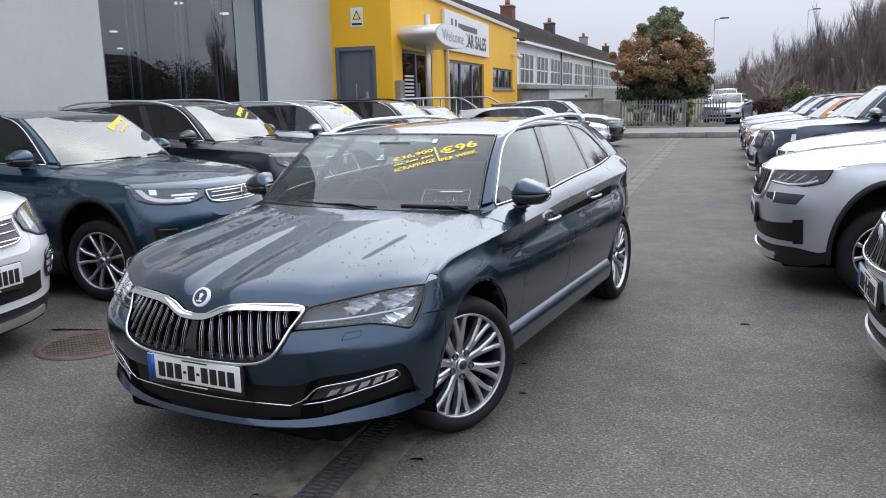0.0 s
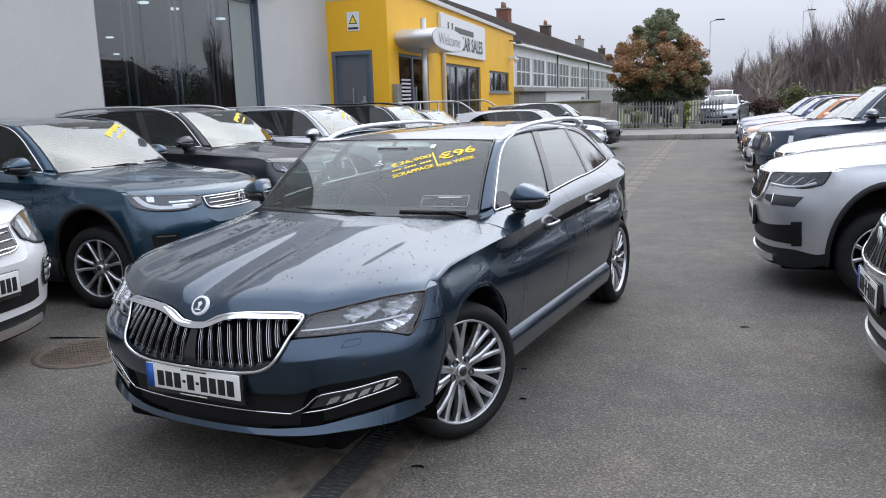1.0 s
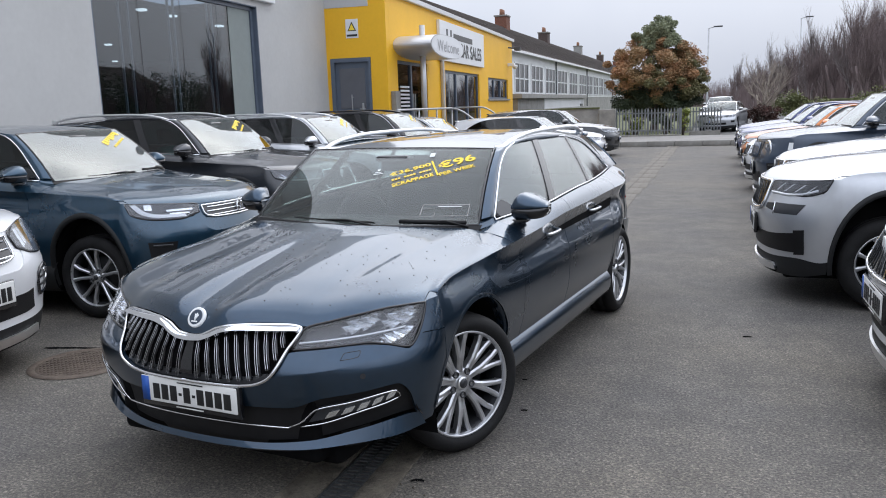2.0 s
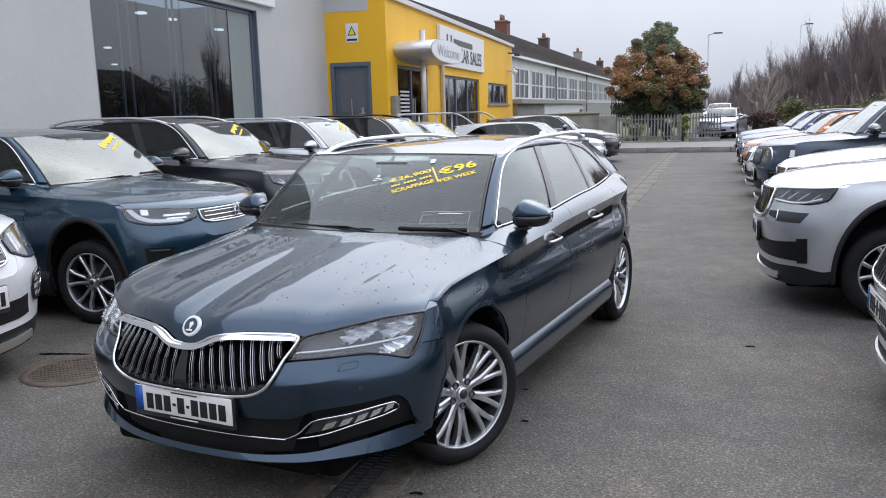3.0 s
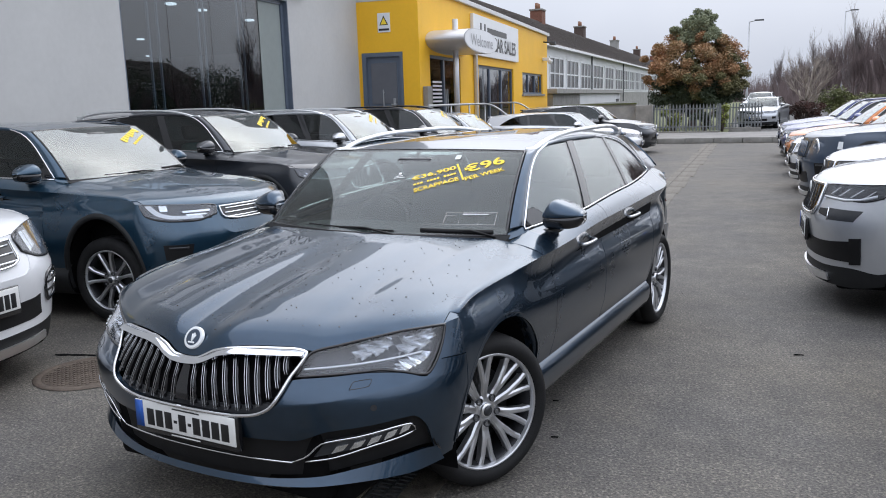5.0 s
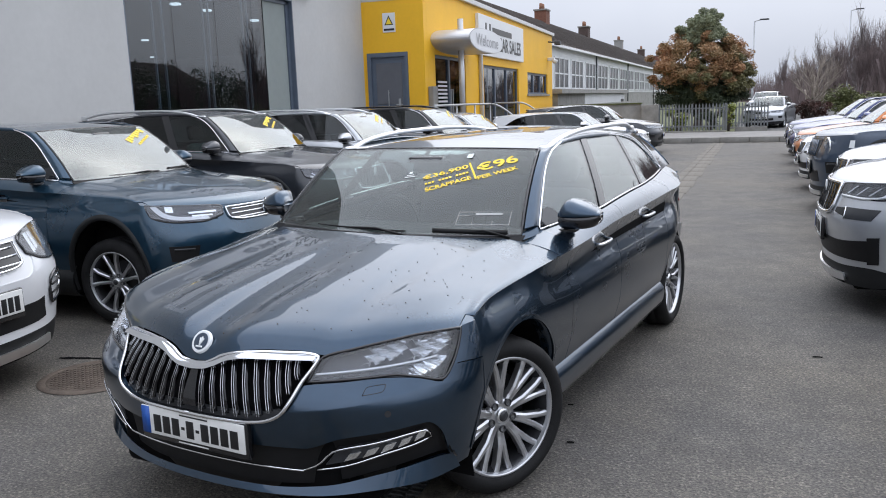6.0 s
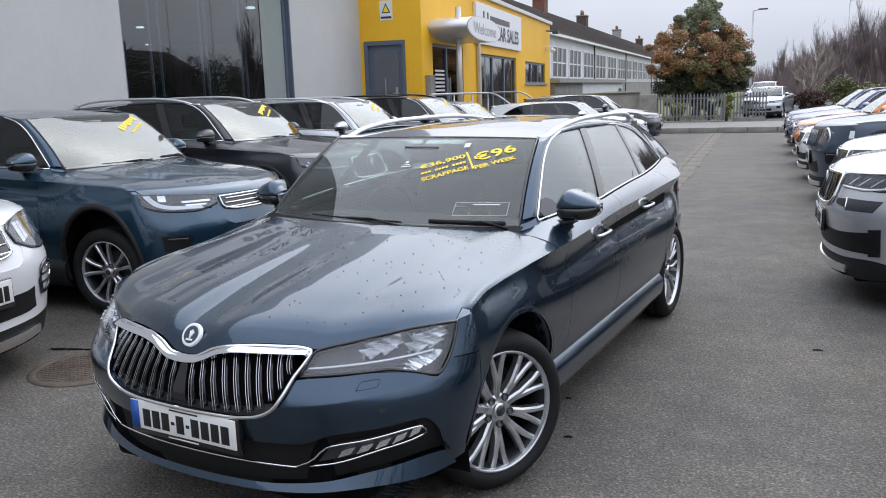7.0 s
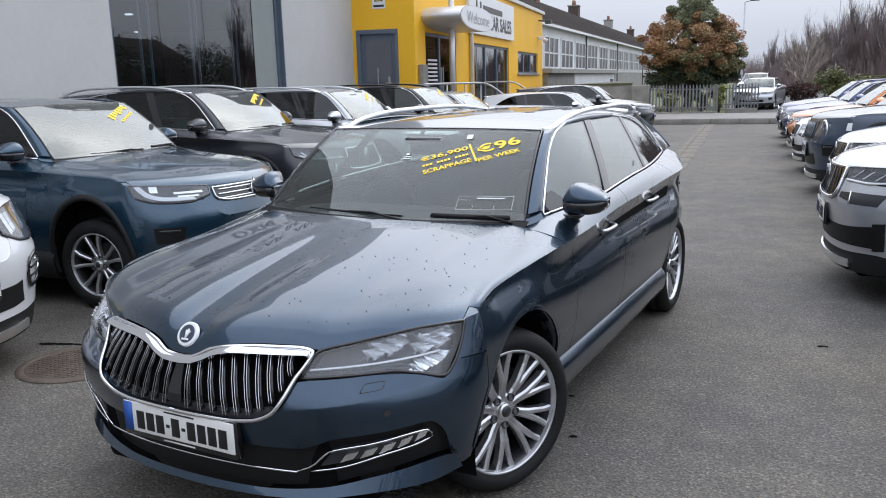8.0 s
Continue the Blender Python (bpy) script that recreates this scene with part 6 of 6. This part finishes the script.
# ---- terrace of houses beyond ----
def house(k, y0, y1):
    root = thing("terraced_house", Matrix(), "two-storey grey terraced house with white windows and a tiled roof", "house", "terrace behind the yard")
    x0, xb, ev, rz = -9.0, -17.0, 4.85, 7.45
    part("wall", *join([box(x0 - .3, x0, y0, y1, 0, ev), box(xb, x0 - .3, y0, y0 + .2, 0, ev), box(xb, x0 - .3, y1 - .2, y1, 0, ev)]), M["pebble"], root, smooth=False)
    part("upper_wall", *box(x0 - .02, x0 + .03, y0 + .02, y1 - .02, 2.05, ev), M["render_white"], root, smooth=False)
    xr = (x0 + xb) / 2
    rv = [(x0 + .35, y0 - .05, ev - .1), (x0 + .35, y1 + .05, ev - .1), (xr, y1 + .05, rz), (xr, y0 - .05, rz), (xb - .3, y0 - .05, ev - .1), (xb - .3, y1 + .05, ev - .1)]
    lo = [(a, b, c - .15) for a, b, c in rv]
    part("roof", rv + lo, [(0, 1, 2, 3), (3, 2, 5, 4), (6, 9, 8, 7), (9, 10, 11, 8), (0, 6, 7, 1), (4, 5, 11, 10), (0, 3, 9, 6), (3, 4, 10, 9), (1, 7, 8, 2), (2, 8, 11, 5)], M["roof_tile"], root, smooth=False)
    courses = []
    for q in range(1, 22):
        f = q / 22
        x, z = x0 + .35 + (xr - x0 - .35) * f, ev - .1 + (rz - ev + .1) * f
        courses.append(box(x - .02, x + .05, y0 - .05, y1 + .05, z, z + .03))
    part("tile_course", *join(courses), M["roof_tile"], root, smooth=False)
    part("gutter", *box(x0 + .3, x0 + .42, y0, y1, ev - .25, ev - .12), M["upvc"], root, smooth=False)
    w = (y1 - y0)
    bays = max(2, round(w / 4.8))
    for c in range(bays):
        yc = y0 + w * (c + .5) / bays
        for z0, z1 in ((2.25, 4.1),):
            wn = new("window")
            wn.parent = root
            hw = w / bays * .40
            part("window_frame", *join([box(x0 + .03, x0 + .10, yc - hw, yc + hw, z1 - .08, z1), box(x0 + .03, x0 + .10, yc - hw, yc + hw, z0, z0 + .08), box(x0 + .03, x0 + .10, yc - hw, yc + hw, z0 + .85, z0 + .93)] + [box(x0 + .03, x0 + .10, yc - hw + 2 * hw * q / 3 - .05, yc - hw + 2 * hw * q / 3 + .05, z0, z1) for q in range(4)]), M["upvc"], wn, smooth=False)
            part("pane", *box(x0 + .032, x0 + .05, yc - hw, yc + hw, z0, z1), M["lamp_dark"], wn, smooth=False)
    cp = new("chimney")
    cp.parent = root
    part("brickwork", *box(xr - .45, xr + .45, y1 - .6, y1 + .6, rz - .7, rz + .75, .02), M[("brick", "brick_dark", "pebble", "brick_dark", "brick")[k]], cp, smooth=False)
    part("chimney_cap", *box(xr - .52, xr + .52, y1 - .67, y1 + .57, rz + .70, rz + .82, .02), M["kerb"], cp, smooth=False)
    for q in range(3):
        part("chimney_pot", *tube([(xr, y1 - .4 + q * .35, rz + .8), (xr, y1 - .4 + q * .35, rz + 1.25)], [.13, .10], 10), M["clay"], cp)
    part("downpipe", *tube([(x0 + .1, y1 - .1, 0), (x0 + .1, y1 - .1, ev - .2)], .05, 8), M["dark_grey"], root)
    return root


TERRACE = (34.0, 58.2, 75.0, 96.8, 118.4, 140.0)
for k in range(5):
    house(k, TERRACE[k], TERRACE[k + 1])
ext = thing("house_extension", Matrix(), "flat-roofed rear extension with a dark fascia and white wall", "extension")
part("wall", *join([box(-9.0, -6.6, 34.5, 42, 0, 1.88), box(-9.0, -6.6, 42, 56, 0, 1.88)]), M["pebble"], ext, smooth=False)
part("white_wall", *box(-6.62, -6.56, 41, 56, 0, 1.87), M["render_white"], ext, smooth=False)
part("fascia", *box(-9.0, -6.35, 34.3, 56.3, 1.88, 2.10, .02), M["pebble"], ext, smooth=False)
part("window", *box(-6.58, -6.52, 54.2, 55.4, .6, 1.5), M["lamp_dark"], ext, smooth=False)
bw = thing("boundary_wall", Matrix(), "grey block boundary wall with ivy along its top", "wall", kind="structure")
part("wall_blocks", *join([box(-5.6, -5.4, 30.6, 58, 0, 1.35), box(-5.6, -2.3, 30.55, 30.75, 0, 1.32)]), M["pebble"], bw, smooth=False)
part("coping", *box(-5.65, -2.3, 30.5, 30.8, 1.32, 1.38), M["moss"], bw, smooth=False)
cab = thing("utility_cabinet", Matrix(), "pale grey steel utility cabinet beside the railings", "cabinet")
part("body", *box(-2.30, -1.62, 30.2, 30.6, .15, 1.28, .02), M["kerb"], cab, smooth=False)
part("door", *box(-2.26, -1.66, 30.185, 30.2, .2, 1.22, .005), M["kerb"], cab, smooth=False)


def railings(x0, x1, y, top, base=.16):
    root = thing("railings", Matrix(), "galvanised steel palisade railings on a low plinth", "fence")
    part("plinth", *box(x0, x1, y - .1, y + .1, 0, base + .05, .01), M["kerb"], root, smooth=False)
    for z in (base + .2, top - .18):
        part("cross_rail", *box(x0, x1, y - .02, y + .02, z, z + .045), M["rail_steel"], root, smooth=False)
    n = int((x1 - x0) / .125)
    me = None
    for k in range(n + 1):
        if me is None:
            ob = part("pale", *join([box(-.028, .028, -.035, -.02, base + .06, top - .04), ([(-.028, -.03, top - .04), (.028, -.03, top - .04), (0, -.03, top + .05)], [(0, 1, 2)])]), M["rail_steel"], root, smooth=False)
            me = ob.data
        else:
            ob = new("pale", me)
            ob.parent = root
        ob.location = (x0 + (x1 - x0) * k / n, y, 0)
    for x in np.arange(x0, x1 + .01, 1.25):
        part("post", *box(x - .035, x + .035, y, y + .07, base, top + .02, .005), M["rail_steel"], root, smooth=False)


railings(-1.60, .95, 30.5, 1.24)
railings(1.0, 2.5, 33.5, 1.20)


def street_lamp(x, y, h, label):
    root = thing("street_lamp", Matrix.Translation((x, y, 0)), label, "street lamp")
    part("column", *tube([(0, 0, 0), (0, 0, h * .25), (0, 0, h * .26), (0, 0, h)], [.11, .10, .075, .05], 12), M["steel"], root)
    part("arm", *tube([(0, 0, h - .02), (.35, 0, h + .06), (.6, 0, h + .09)], .035, 8), M["steel"], root)
    part("lantern", *box(.35, 1.0, -.12, .12, h + .04, h + .14, .03), M["dark_grey"], root)


street_lamp(1.95, 62.0, 6.75, "grey steel street lamp behind the tree")
street_lamp(9.9, 78.0, 8.4, "tall grey street lamp beyond the bare trees")

# ---- trees and hedges ----
def leaf_cloud(clumps, per, size, rng):
    """Small bent leaf quads scattered through clumps (centre, radii)."""
    vs, fs = [], []
    for (cx, cy, cz), (rx, ry, rz) in clumps:
        for _ in range(per):
            d = np.array([rng.gauss(0, 1), rng.gauss(0, 1), rng.gauss(0, 1)])
            d /= np.linalg.norm(d) + 1e-9
            r = rng.random() ** .45
            p = np.array([cx + d[0] * rx * r, cy + d[1] * ry * r, cz + d[2] * rz * r])
            a = np.array([rng.gauss(0, 1), rng.gauss(0, 1), rng.gauss(0, .7)])
            a /= np.linalg.norm(a) + 1e-9
            b = np.cross(a, [rng.gauss(0, 1), rng.gauss(0, 1), rng.gauss(0, 1)])
            b /= np.linalg.norm(b) + 1e-9
            s = size * rng.uniform(.6, 1.4)
            k = len(vs)
            vs += [p - a * s, p + b * s * .5, p + a * s, p - b * s * .5]
            fs.append((k, k + 1, k + 2, k + 3))
    return vs, fs


def limb(p, d, length, r, depth, rng, out, spread=.55, kids=3, up=.15):
    """Branches that fork and thin out; out gathers the tubes."""
    pts, q, dd = [np.array(p, float)], np.array(p, float), np.array(d, float)
    for _ in range(4):
        dd = dd + np.array([rng.gauss(0, .10), rng.gauss(0, .10), rng.gauss(0, .06) + up * .12])
        dd /= np.linalg.norm(dd)
        q = q + dd * length / 4
        pts.append(q)
    out.append(tube(pts, np.linspace(r, r * .55, 5), 5 if depth > 1 else 3))
    if depth > 0:
        for k in range(kids):
            f = rng.uniform(.35, 1.0)
            base = pts[min(4, int(f * 4))]
            nd = dd + np.array([rng.gauss(0, spread), rng.gauss(0, spread), rng.gauss(0, spread * .5) + up])
            nd /= np.linalg.norm(nd)
            limb(base, nd, length * rng.uniform(.55, .8), r * .5, depth - 1, rng, out, spread, kids, up)


def leafy_tree(name, x, y, label, clumps, mats, trunk_h, r, per, size, seed, limbs=6):
    rng = random.Random(seed)
    root = thing(name, Matrix.Translation((x, y, 0)), label, "tree")
    out = [tube([(0, 0, 0), (.05, 0, trunk_h * .5), (0, .05, trunk_h)], [r * 1.25, r, r * .8], 10)]
    for k in range(limbs):
        a = 2 * math.pi * k / limbs + rng.uniform(-.3, .3)
        limb((0, 0, trunk_h * rng.uniform(.6, 1)), (math.cos(a) * .7, math.sin(a) * .7, .8), 1.7, r * .5, 2, rng, out)
    part("trunk", *join(out), M["bark"], root)
    for k, mat in enumerate(mats):
        cl = [c for q, c in enumerate(clumps) if c[2] == k]
        ob = part("crown", *leaf_cloud([(c[0], c[1]) for c in cl], per, size, rng), M[mat], root, "", False)
    return root


def clumps_in(rng, n, cx, cz, rx, ry, rz, r0, r1, k, shell=.5):
    out = []
    for _ in range(n):
        d = np.array([rng.gauss(0, 1), rng.gauss(0, 1), rng.gauss(0, 1)])
        d /= np.linalg.norm(d)
        f = rng.uniform(shell, 1.0)
        rr = rng.uniform(r0, r1)
        out.append(((cx + d[0] * rx * f, d[1] * ry * f, cz + d[2] * rz * f), (rr, rr, rr * .75), k))
    return out


rng = random.Random(7)
cl = (clumps_in(rng, 190, 0, 2.95, 2.30, 2.1, 1.40, .20, .42, 0, .62) + clumps_in(rng, 90, .1, 1.85, 2.0, 1.9, .95, .30, .5, 1, .1)
      + clumps_in(rng, 70, .30, 4.35, 1.35, 1.1, .75, .16, .34, 2, .2) + clumps_in(rng, 18, .35, 4.95, .75, .6, .40, .14, .26, 2, .1) + clumps_in(rng, 50, .2, 1.4, 2.0, 1.6, .8, .25, .4, 1, .2)
      + clumps_in(rng, 70, .5, 2.4, 2.0, 2.0, 1.25, .18, .36, 3, .75))
leafy_tree("russet_tree", -.45, 36.0, "broad dense tree with russet, olive and dark green leaves", cl, ("leaf_russet", "leaf_dark", "leaf_green", "leaf_olive"), 1.6, .16, 330, .048, 11)


def bush(name, x, y, z, rx, ry, rz, mat, label, n, per, size, seed):
    r = random.Random(seed)
    root = thing(name, Matrix.Translation((x, y, z)), label, "bush")
    stems = []
    for k in range(7):
        a = r.uniform(0, 6.28)
        stems.append(tube([(0, 0, -z * .9), (math.cos(a) * rx * .4, math.sin(a) * ry * .4, 0), (math.cos(a) * rx * .7, math.sin(a) * ry * .7, rz * .6)], [.04, .03, .01], 5))
    part("stem", *join(stems), M["bark"], root)
    part("leaves", *leaf_cloud([(c[0], c[1]) for c in clumps_in(r, n, 0, 0, rx, ry, rz, .15 * max(rx, .6), .4 * max(rx, .6), 0, .1)], per, size, r), M[mat], root, "", False)


bush("railing_shrub", -.9, 31.2, .6, .55, .35, .55, "leaf_bright", "yellow-green shrub behind the railings", 14, 130, .05, 3)
bush("railing_shrub", .3, 31.3, .7, .6, .35, .6, "leaf_dark", "dark green shrub behind the railings", 14, 130, .05, 4)
bush("ivy_post", 1.02, 31.0, .75, .22, .22, .62, "leaf_bright", "bright green climber on the gate post", 14, 110, .045, 5)
bush("dark_shrub", 4.55, 40.0, .75, .85, .8, .75, "leaf_ruby", "low dark red shrub beside the path", 20, 170, .06, 6)
bush("green_shrub", 7.0, 44.0, .85, 1.9, 1.0, .75, "leaf_hedge", "spreading olive green shrub along the wall", 40, 170, .07, 8)
bush("green_shrub", 10.6, 44.0, .9, 1.6, 1.0, .8, "leaf_hedge", "spreading olive green shrub along the wall", 40, 170, .07, 9)


def bare_tree(name, x, y, h, label, mat, seed, depth=4, r=.12, spread=.5, kids=3, up=.25, stems=1, first=.30):
    rr = random.Random(seed)
    root = thing(name, Matrix.Translation((x, y, 0)), label, "tree")
    out = []
    for s in range(stems):
        a = rr.uniform(0, 6.28)
        lean = (0 if stems == 1 else .35)
        limb((math.cos(a) * .1 * (stems > 1), math.sin(a) * .1 * (stems > 1), 0), (math.cos(a) * lean, math.sin(a) * lean, 1), h * first, r, depth, rr, out, spread, kids, up)
    part("trunk", *out[0], M[mat], root)
    part("crown", *join(out[1:]), M[mat], root)
    return root


bare_tree("birch_tree", 4.75, 43.0, 5.6, "bare pale birch with many stems", "bark_pale", 21, 5, .085, .42, 3, .22, 4, .34)
rngw = random.Random(5)
base = [bare_tree("bare_tree", 0, -60, 8.5, "tall bare winter tree with fine purple-brown twigs", m, 30 + k, 5, .11, .30, 4, .55, 1, .33) for k, m in enumerate(("twig", "twig_grey", "twig"))]
spots = []
for k in range(70):
    az = 1.6 + 10.6 * (k / 70) ** .85 if k < 58 else 13 + (k - 58) * 1.7
    y = float(np.interp(az, (1.5, 4, 7, 9, 12.5), (105, 84, 62, 50, 43))) * rngw.uniform(.96, 1.28)
    spots.append((1.9 + math.tan(radians(az)) * (y + 3.6), y))
for k, (x, y) in enumerate(spots):
    b0 = base[k % 3]
    s = rngw.uniform(.78, 1.08) * (1.0 + .10 * math.sin(k * .9)) * (1 + .30 * min(k, 58) / 58) * (1.0 if k < 58 else .62)
    mm = Matrix.Translation((x, y, 0)) @ Matrix.Rotation(rngw.uniform(0, 6.28), 4, "Z")
    if k < 3:
        base[k].matrix_world = mm @ Matrix.Scale(s, 4)
    else:
        o = copy_thing(b0, mm)
        o.scale = (s, s, s) if k < 58 else (s * 1.5, s * 1.5, s)
for o in base:
    tagged(o, group="winter trees along the boundary")
wr = thing("far_thicket", Matrix(), "dense brown winter thicket along the boundary", "thicket", kind="stuff")
tw = []
for k in range(8500):
    az = -.9 + 13.9 * rngw.random()
    y = float(np.interp(az, (-1, 1.5, 4, 7, 9, 12.5), (150, 118, 90, 68, 56, 49))) * rngw.uniform(.98, 1.30)
    x = 1.9 + math.tan(radians(az)) * (y + 3.6)
    h = rngw.uniform(1.5, 5.0) * (1 - .25 * rngw.random())
    dx, dy = rngw.gauss(0, .45), rngw.gauss(0, .45)
    w0 = rngw.uniform(.012, .030)
    tw.append(([(x - w0, y, 0), (x + w0, y, 0), (x + dx + .004, y + dy, h), (x + dx - .004, y + dy, h)], [(0, 1, 2, 3)]))
part("twigs", *join(tw), M["twig"], wr, "", False)
sw_ = thing("stone_wall", Matrix(), "low old stone boundary wall with mossy coping", "wall", kind="structure")
part("wall_core", *box(8.0, 26, 46.0, 46.5, 0, 1.22, .03), M["pebble"], sw_, smooth=False)
part("coping", *box(7.95, 26, 45.9, 46.6, 1.22, 1.34, .02), M["moss"], sw_, smooth=False)

# unseen plain wall and hedge, added to close the yard and darken reflections
back = thing("wall_south", Matrix(), "unseen dark wall and hedges added to darken reflections", "wall", kind="structure")
part("wall_core", *join([box(-30, 40, -16.4, -16.0, 0, 2.6), box(22, 22.4, -16, 30, 0, 2.2)]), M["pebble"], back, smooth=False)
part("evergreen_hedge", *leaf_cloud([((-28 + k * 1.15, -17.2, 2.6 + .5 * math.sin(k * 1.7)), (1.0, .8, 1.9)) for k in range(60)], 90, .22, random.Random(3)), M["leaf_dark"], back, "", False)
# dark clumps added in place of dark houses mirrored in the showroom glass
part("evergreen_hedge", *leaf_cloud([((33 + 1.5 * math.sin(k * 2.3), 46 + k * 1.25, 3.0 + .5 * math.sin(k * 1.9)), (1.6, 1.2, 3.3 + .6 * math.sin(k * .8))) for k in range(40)], 750, .13, random.Random(4)), M["leaf_dark"], back, "", False)
for k in range(3):
    h2 = house(k, -20 + k * 9.5, -20 + (k + 1) * 9.5)
    h2.matrix_world = Matrix.Translation((30, 66, 0)) @ Matrix.Rotation(radians(180), 4, "Z")
street_lamp(13.0, 34.0, 6.4, "grey steel street lamp seen mirrored in the showroom glass")

# ---- cars ----
def at(x, y, deg):
    return pose(x, y, 0, 0, 0, deg)


SUV = Warp(1.0, .88, 2.68, .92, (0, .350, .92, 1.15, 1.60))
KODIAQ = Warp(1.01, .90, 2.79, 1.0, (0, .360, .965, 1.19, 1.655))
SMALL = Warp(.97, .85, 2.62, .80, (0, .345, .95, 1.16, 1.56))
BOXY = Warp(.98, .80, 2.57, .86, (0, .350, 1.03, 1.20, 1.68))
LOW = Warp(.97, .86, 2.60, .80, (0, .315, .74, .95, 1.31))
HATCH = Warp(.97, .86, 2.65, .80, (0, .320, .80, 1.03, 1.44))

make_car("estate_car", "dark blue-grey estate car with chrome grille and yellow windscreen price lettering", at(0, 0, -8.5), "paint_hero", None, (.336, .253, .225, STYLE_TWIN), "hero", fine=True, sticker=2, steer=-26, rear_glass="side_glass")
make_car("crossover_car", "steel blue crossover car with slim headlamps and chrome grille bars", at(-2.80, 2.50, 90), "paint_blue", SUV, (.345, .240, .215, STYLE_FIVE), "suv", True, None, sticker=1)
make_car("small_crossover_car", "white small crossover car with black lower bumper", at(-3.05, -.02, 92), "paint_white", SMALL, (.335, .215, .21, STYLE_FIVE), "round", True, None, sticker=1)
make_car("large_suv", "graphite grey large SUV with silver roof rails", at(-3.1, 5.25, 90), "paint_grey", KODIAQ, (.355, .235, .225, STYLE_FIVE), "shield", True, "satin", sticker=1, seat="teal")
make_car("family_suv", "silver family SUV with black roof rails", at(-2.9, 8.0, 90), "paint_silver", SUV, (.345, .222, .215, STYLE_FIVE), "shield", True, "satin", sticker=1)
make_car("family_suv", "black family SUV with black roof rails", at(-2.7, 10.7, 90), "paint_black", SUV, (.345, .222, .215, STYLE_FIVE), "plain", True, "gloss_black", sticker=1)
make_car("hatchback_car", "silver hatchback car parked in the row", at(-2.9, 13.4, 90), "paint_silver", HATCH, (.325, .21, .205, STYLE_FIVE), "plain", False, None, sticker=1)
make_car("hatchback_car", "white hatchback car with red bonnet reflections", at(-1.42, 17.9, 90), "paint_white", LOW, (.32, .21, .205, STYLE_FIVE), "plain", False, None)
make_car("hatchback_car", "dark grey hatchback car at the end of the row", at(-1.40, 21.4, 90), "paint_grey", HATCH, (.32, .21, .205, STYLE_FIVE), "plain", False, None)
make_car("silver_suv", "silver SUV with shield grille and black arch cladding", at(3.19, 3.85, -90), "paint_silver", KODIAQ, (.355, .235, .225, STYLE_FIVE), "shield", True, "satin")
make_car("white_suv", "white SUV with dark mesh grille", at(3.62, 1.02, -90), "paint_white", SUV, (.345, .222, .215, STYLE_FIVE), "shield", True, None)
make_car("white_suv", "white SUV with slim dark headlamps", at(3.50, 6.6, -90), "paint_white", SUV, (.345, .222, .215, STYLE_FIVE), "shield", True, None)
make_car("boxy_suv", "slate navy boxy SUV with seven-slot grille and round lamps", at(3.35, 9.3, -90), "paint_navy", BOXY, (.345, .222, .215, STYLE_FIVE), "box", True, "gloss_black")
make_car("hatchback_car", "pearl white hatchback car with dark headlamps", at(3.40, 11.9, -90), "paint_white", HATCH, (.32, .21, .205, STYLE_FIVE), "shield", True, None)
make_car("hatchback_car", "bright orange crossover car parked in the row", at(3.45, 14.5, -90), "paint_orange", HATCH, (.32, .21, .205, STYLE_FIVE), "plain", True, None)
make_car("hatchback_car", "bright blue hatchback car parked in the row", at(3.45, 17.1, -90), "paint_bright_blue", HATCH, (.32, .21, .205, STYLE_FIVE), "plain", False, None)
make_car("hatchback_car", "dark blue hatchback car at the end of the row", at(3.5, 19.8, -90), "paint_bright_blue", HATCH, (.32, .21, .205, STYLE_FIVE), "plain", False, None)
make_car("silver_hatchback", "silver hatchback car parked beyond the railings", at(2.45, 37.0, -12), "paint_silver", HATCH, (.32, .21, .205, STYLE_FIVE), "plain", False, None)
make_car("parked_van", "white van parked far up the side road", at(2.6, 50.0, -8), "paint_white", BOXY, (.34, .21, .205, STYLE_FIVE), "plain", False, None)
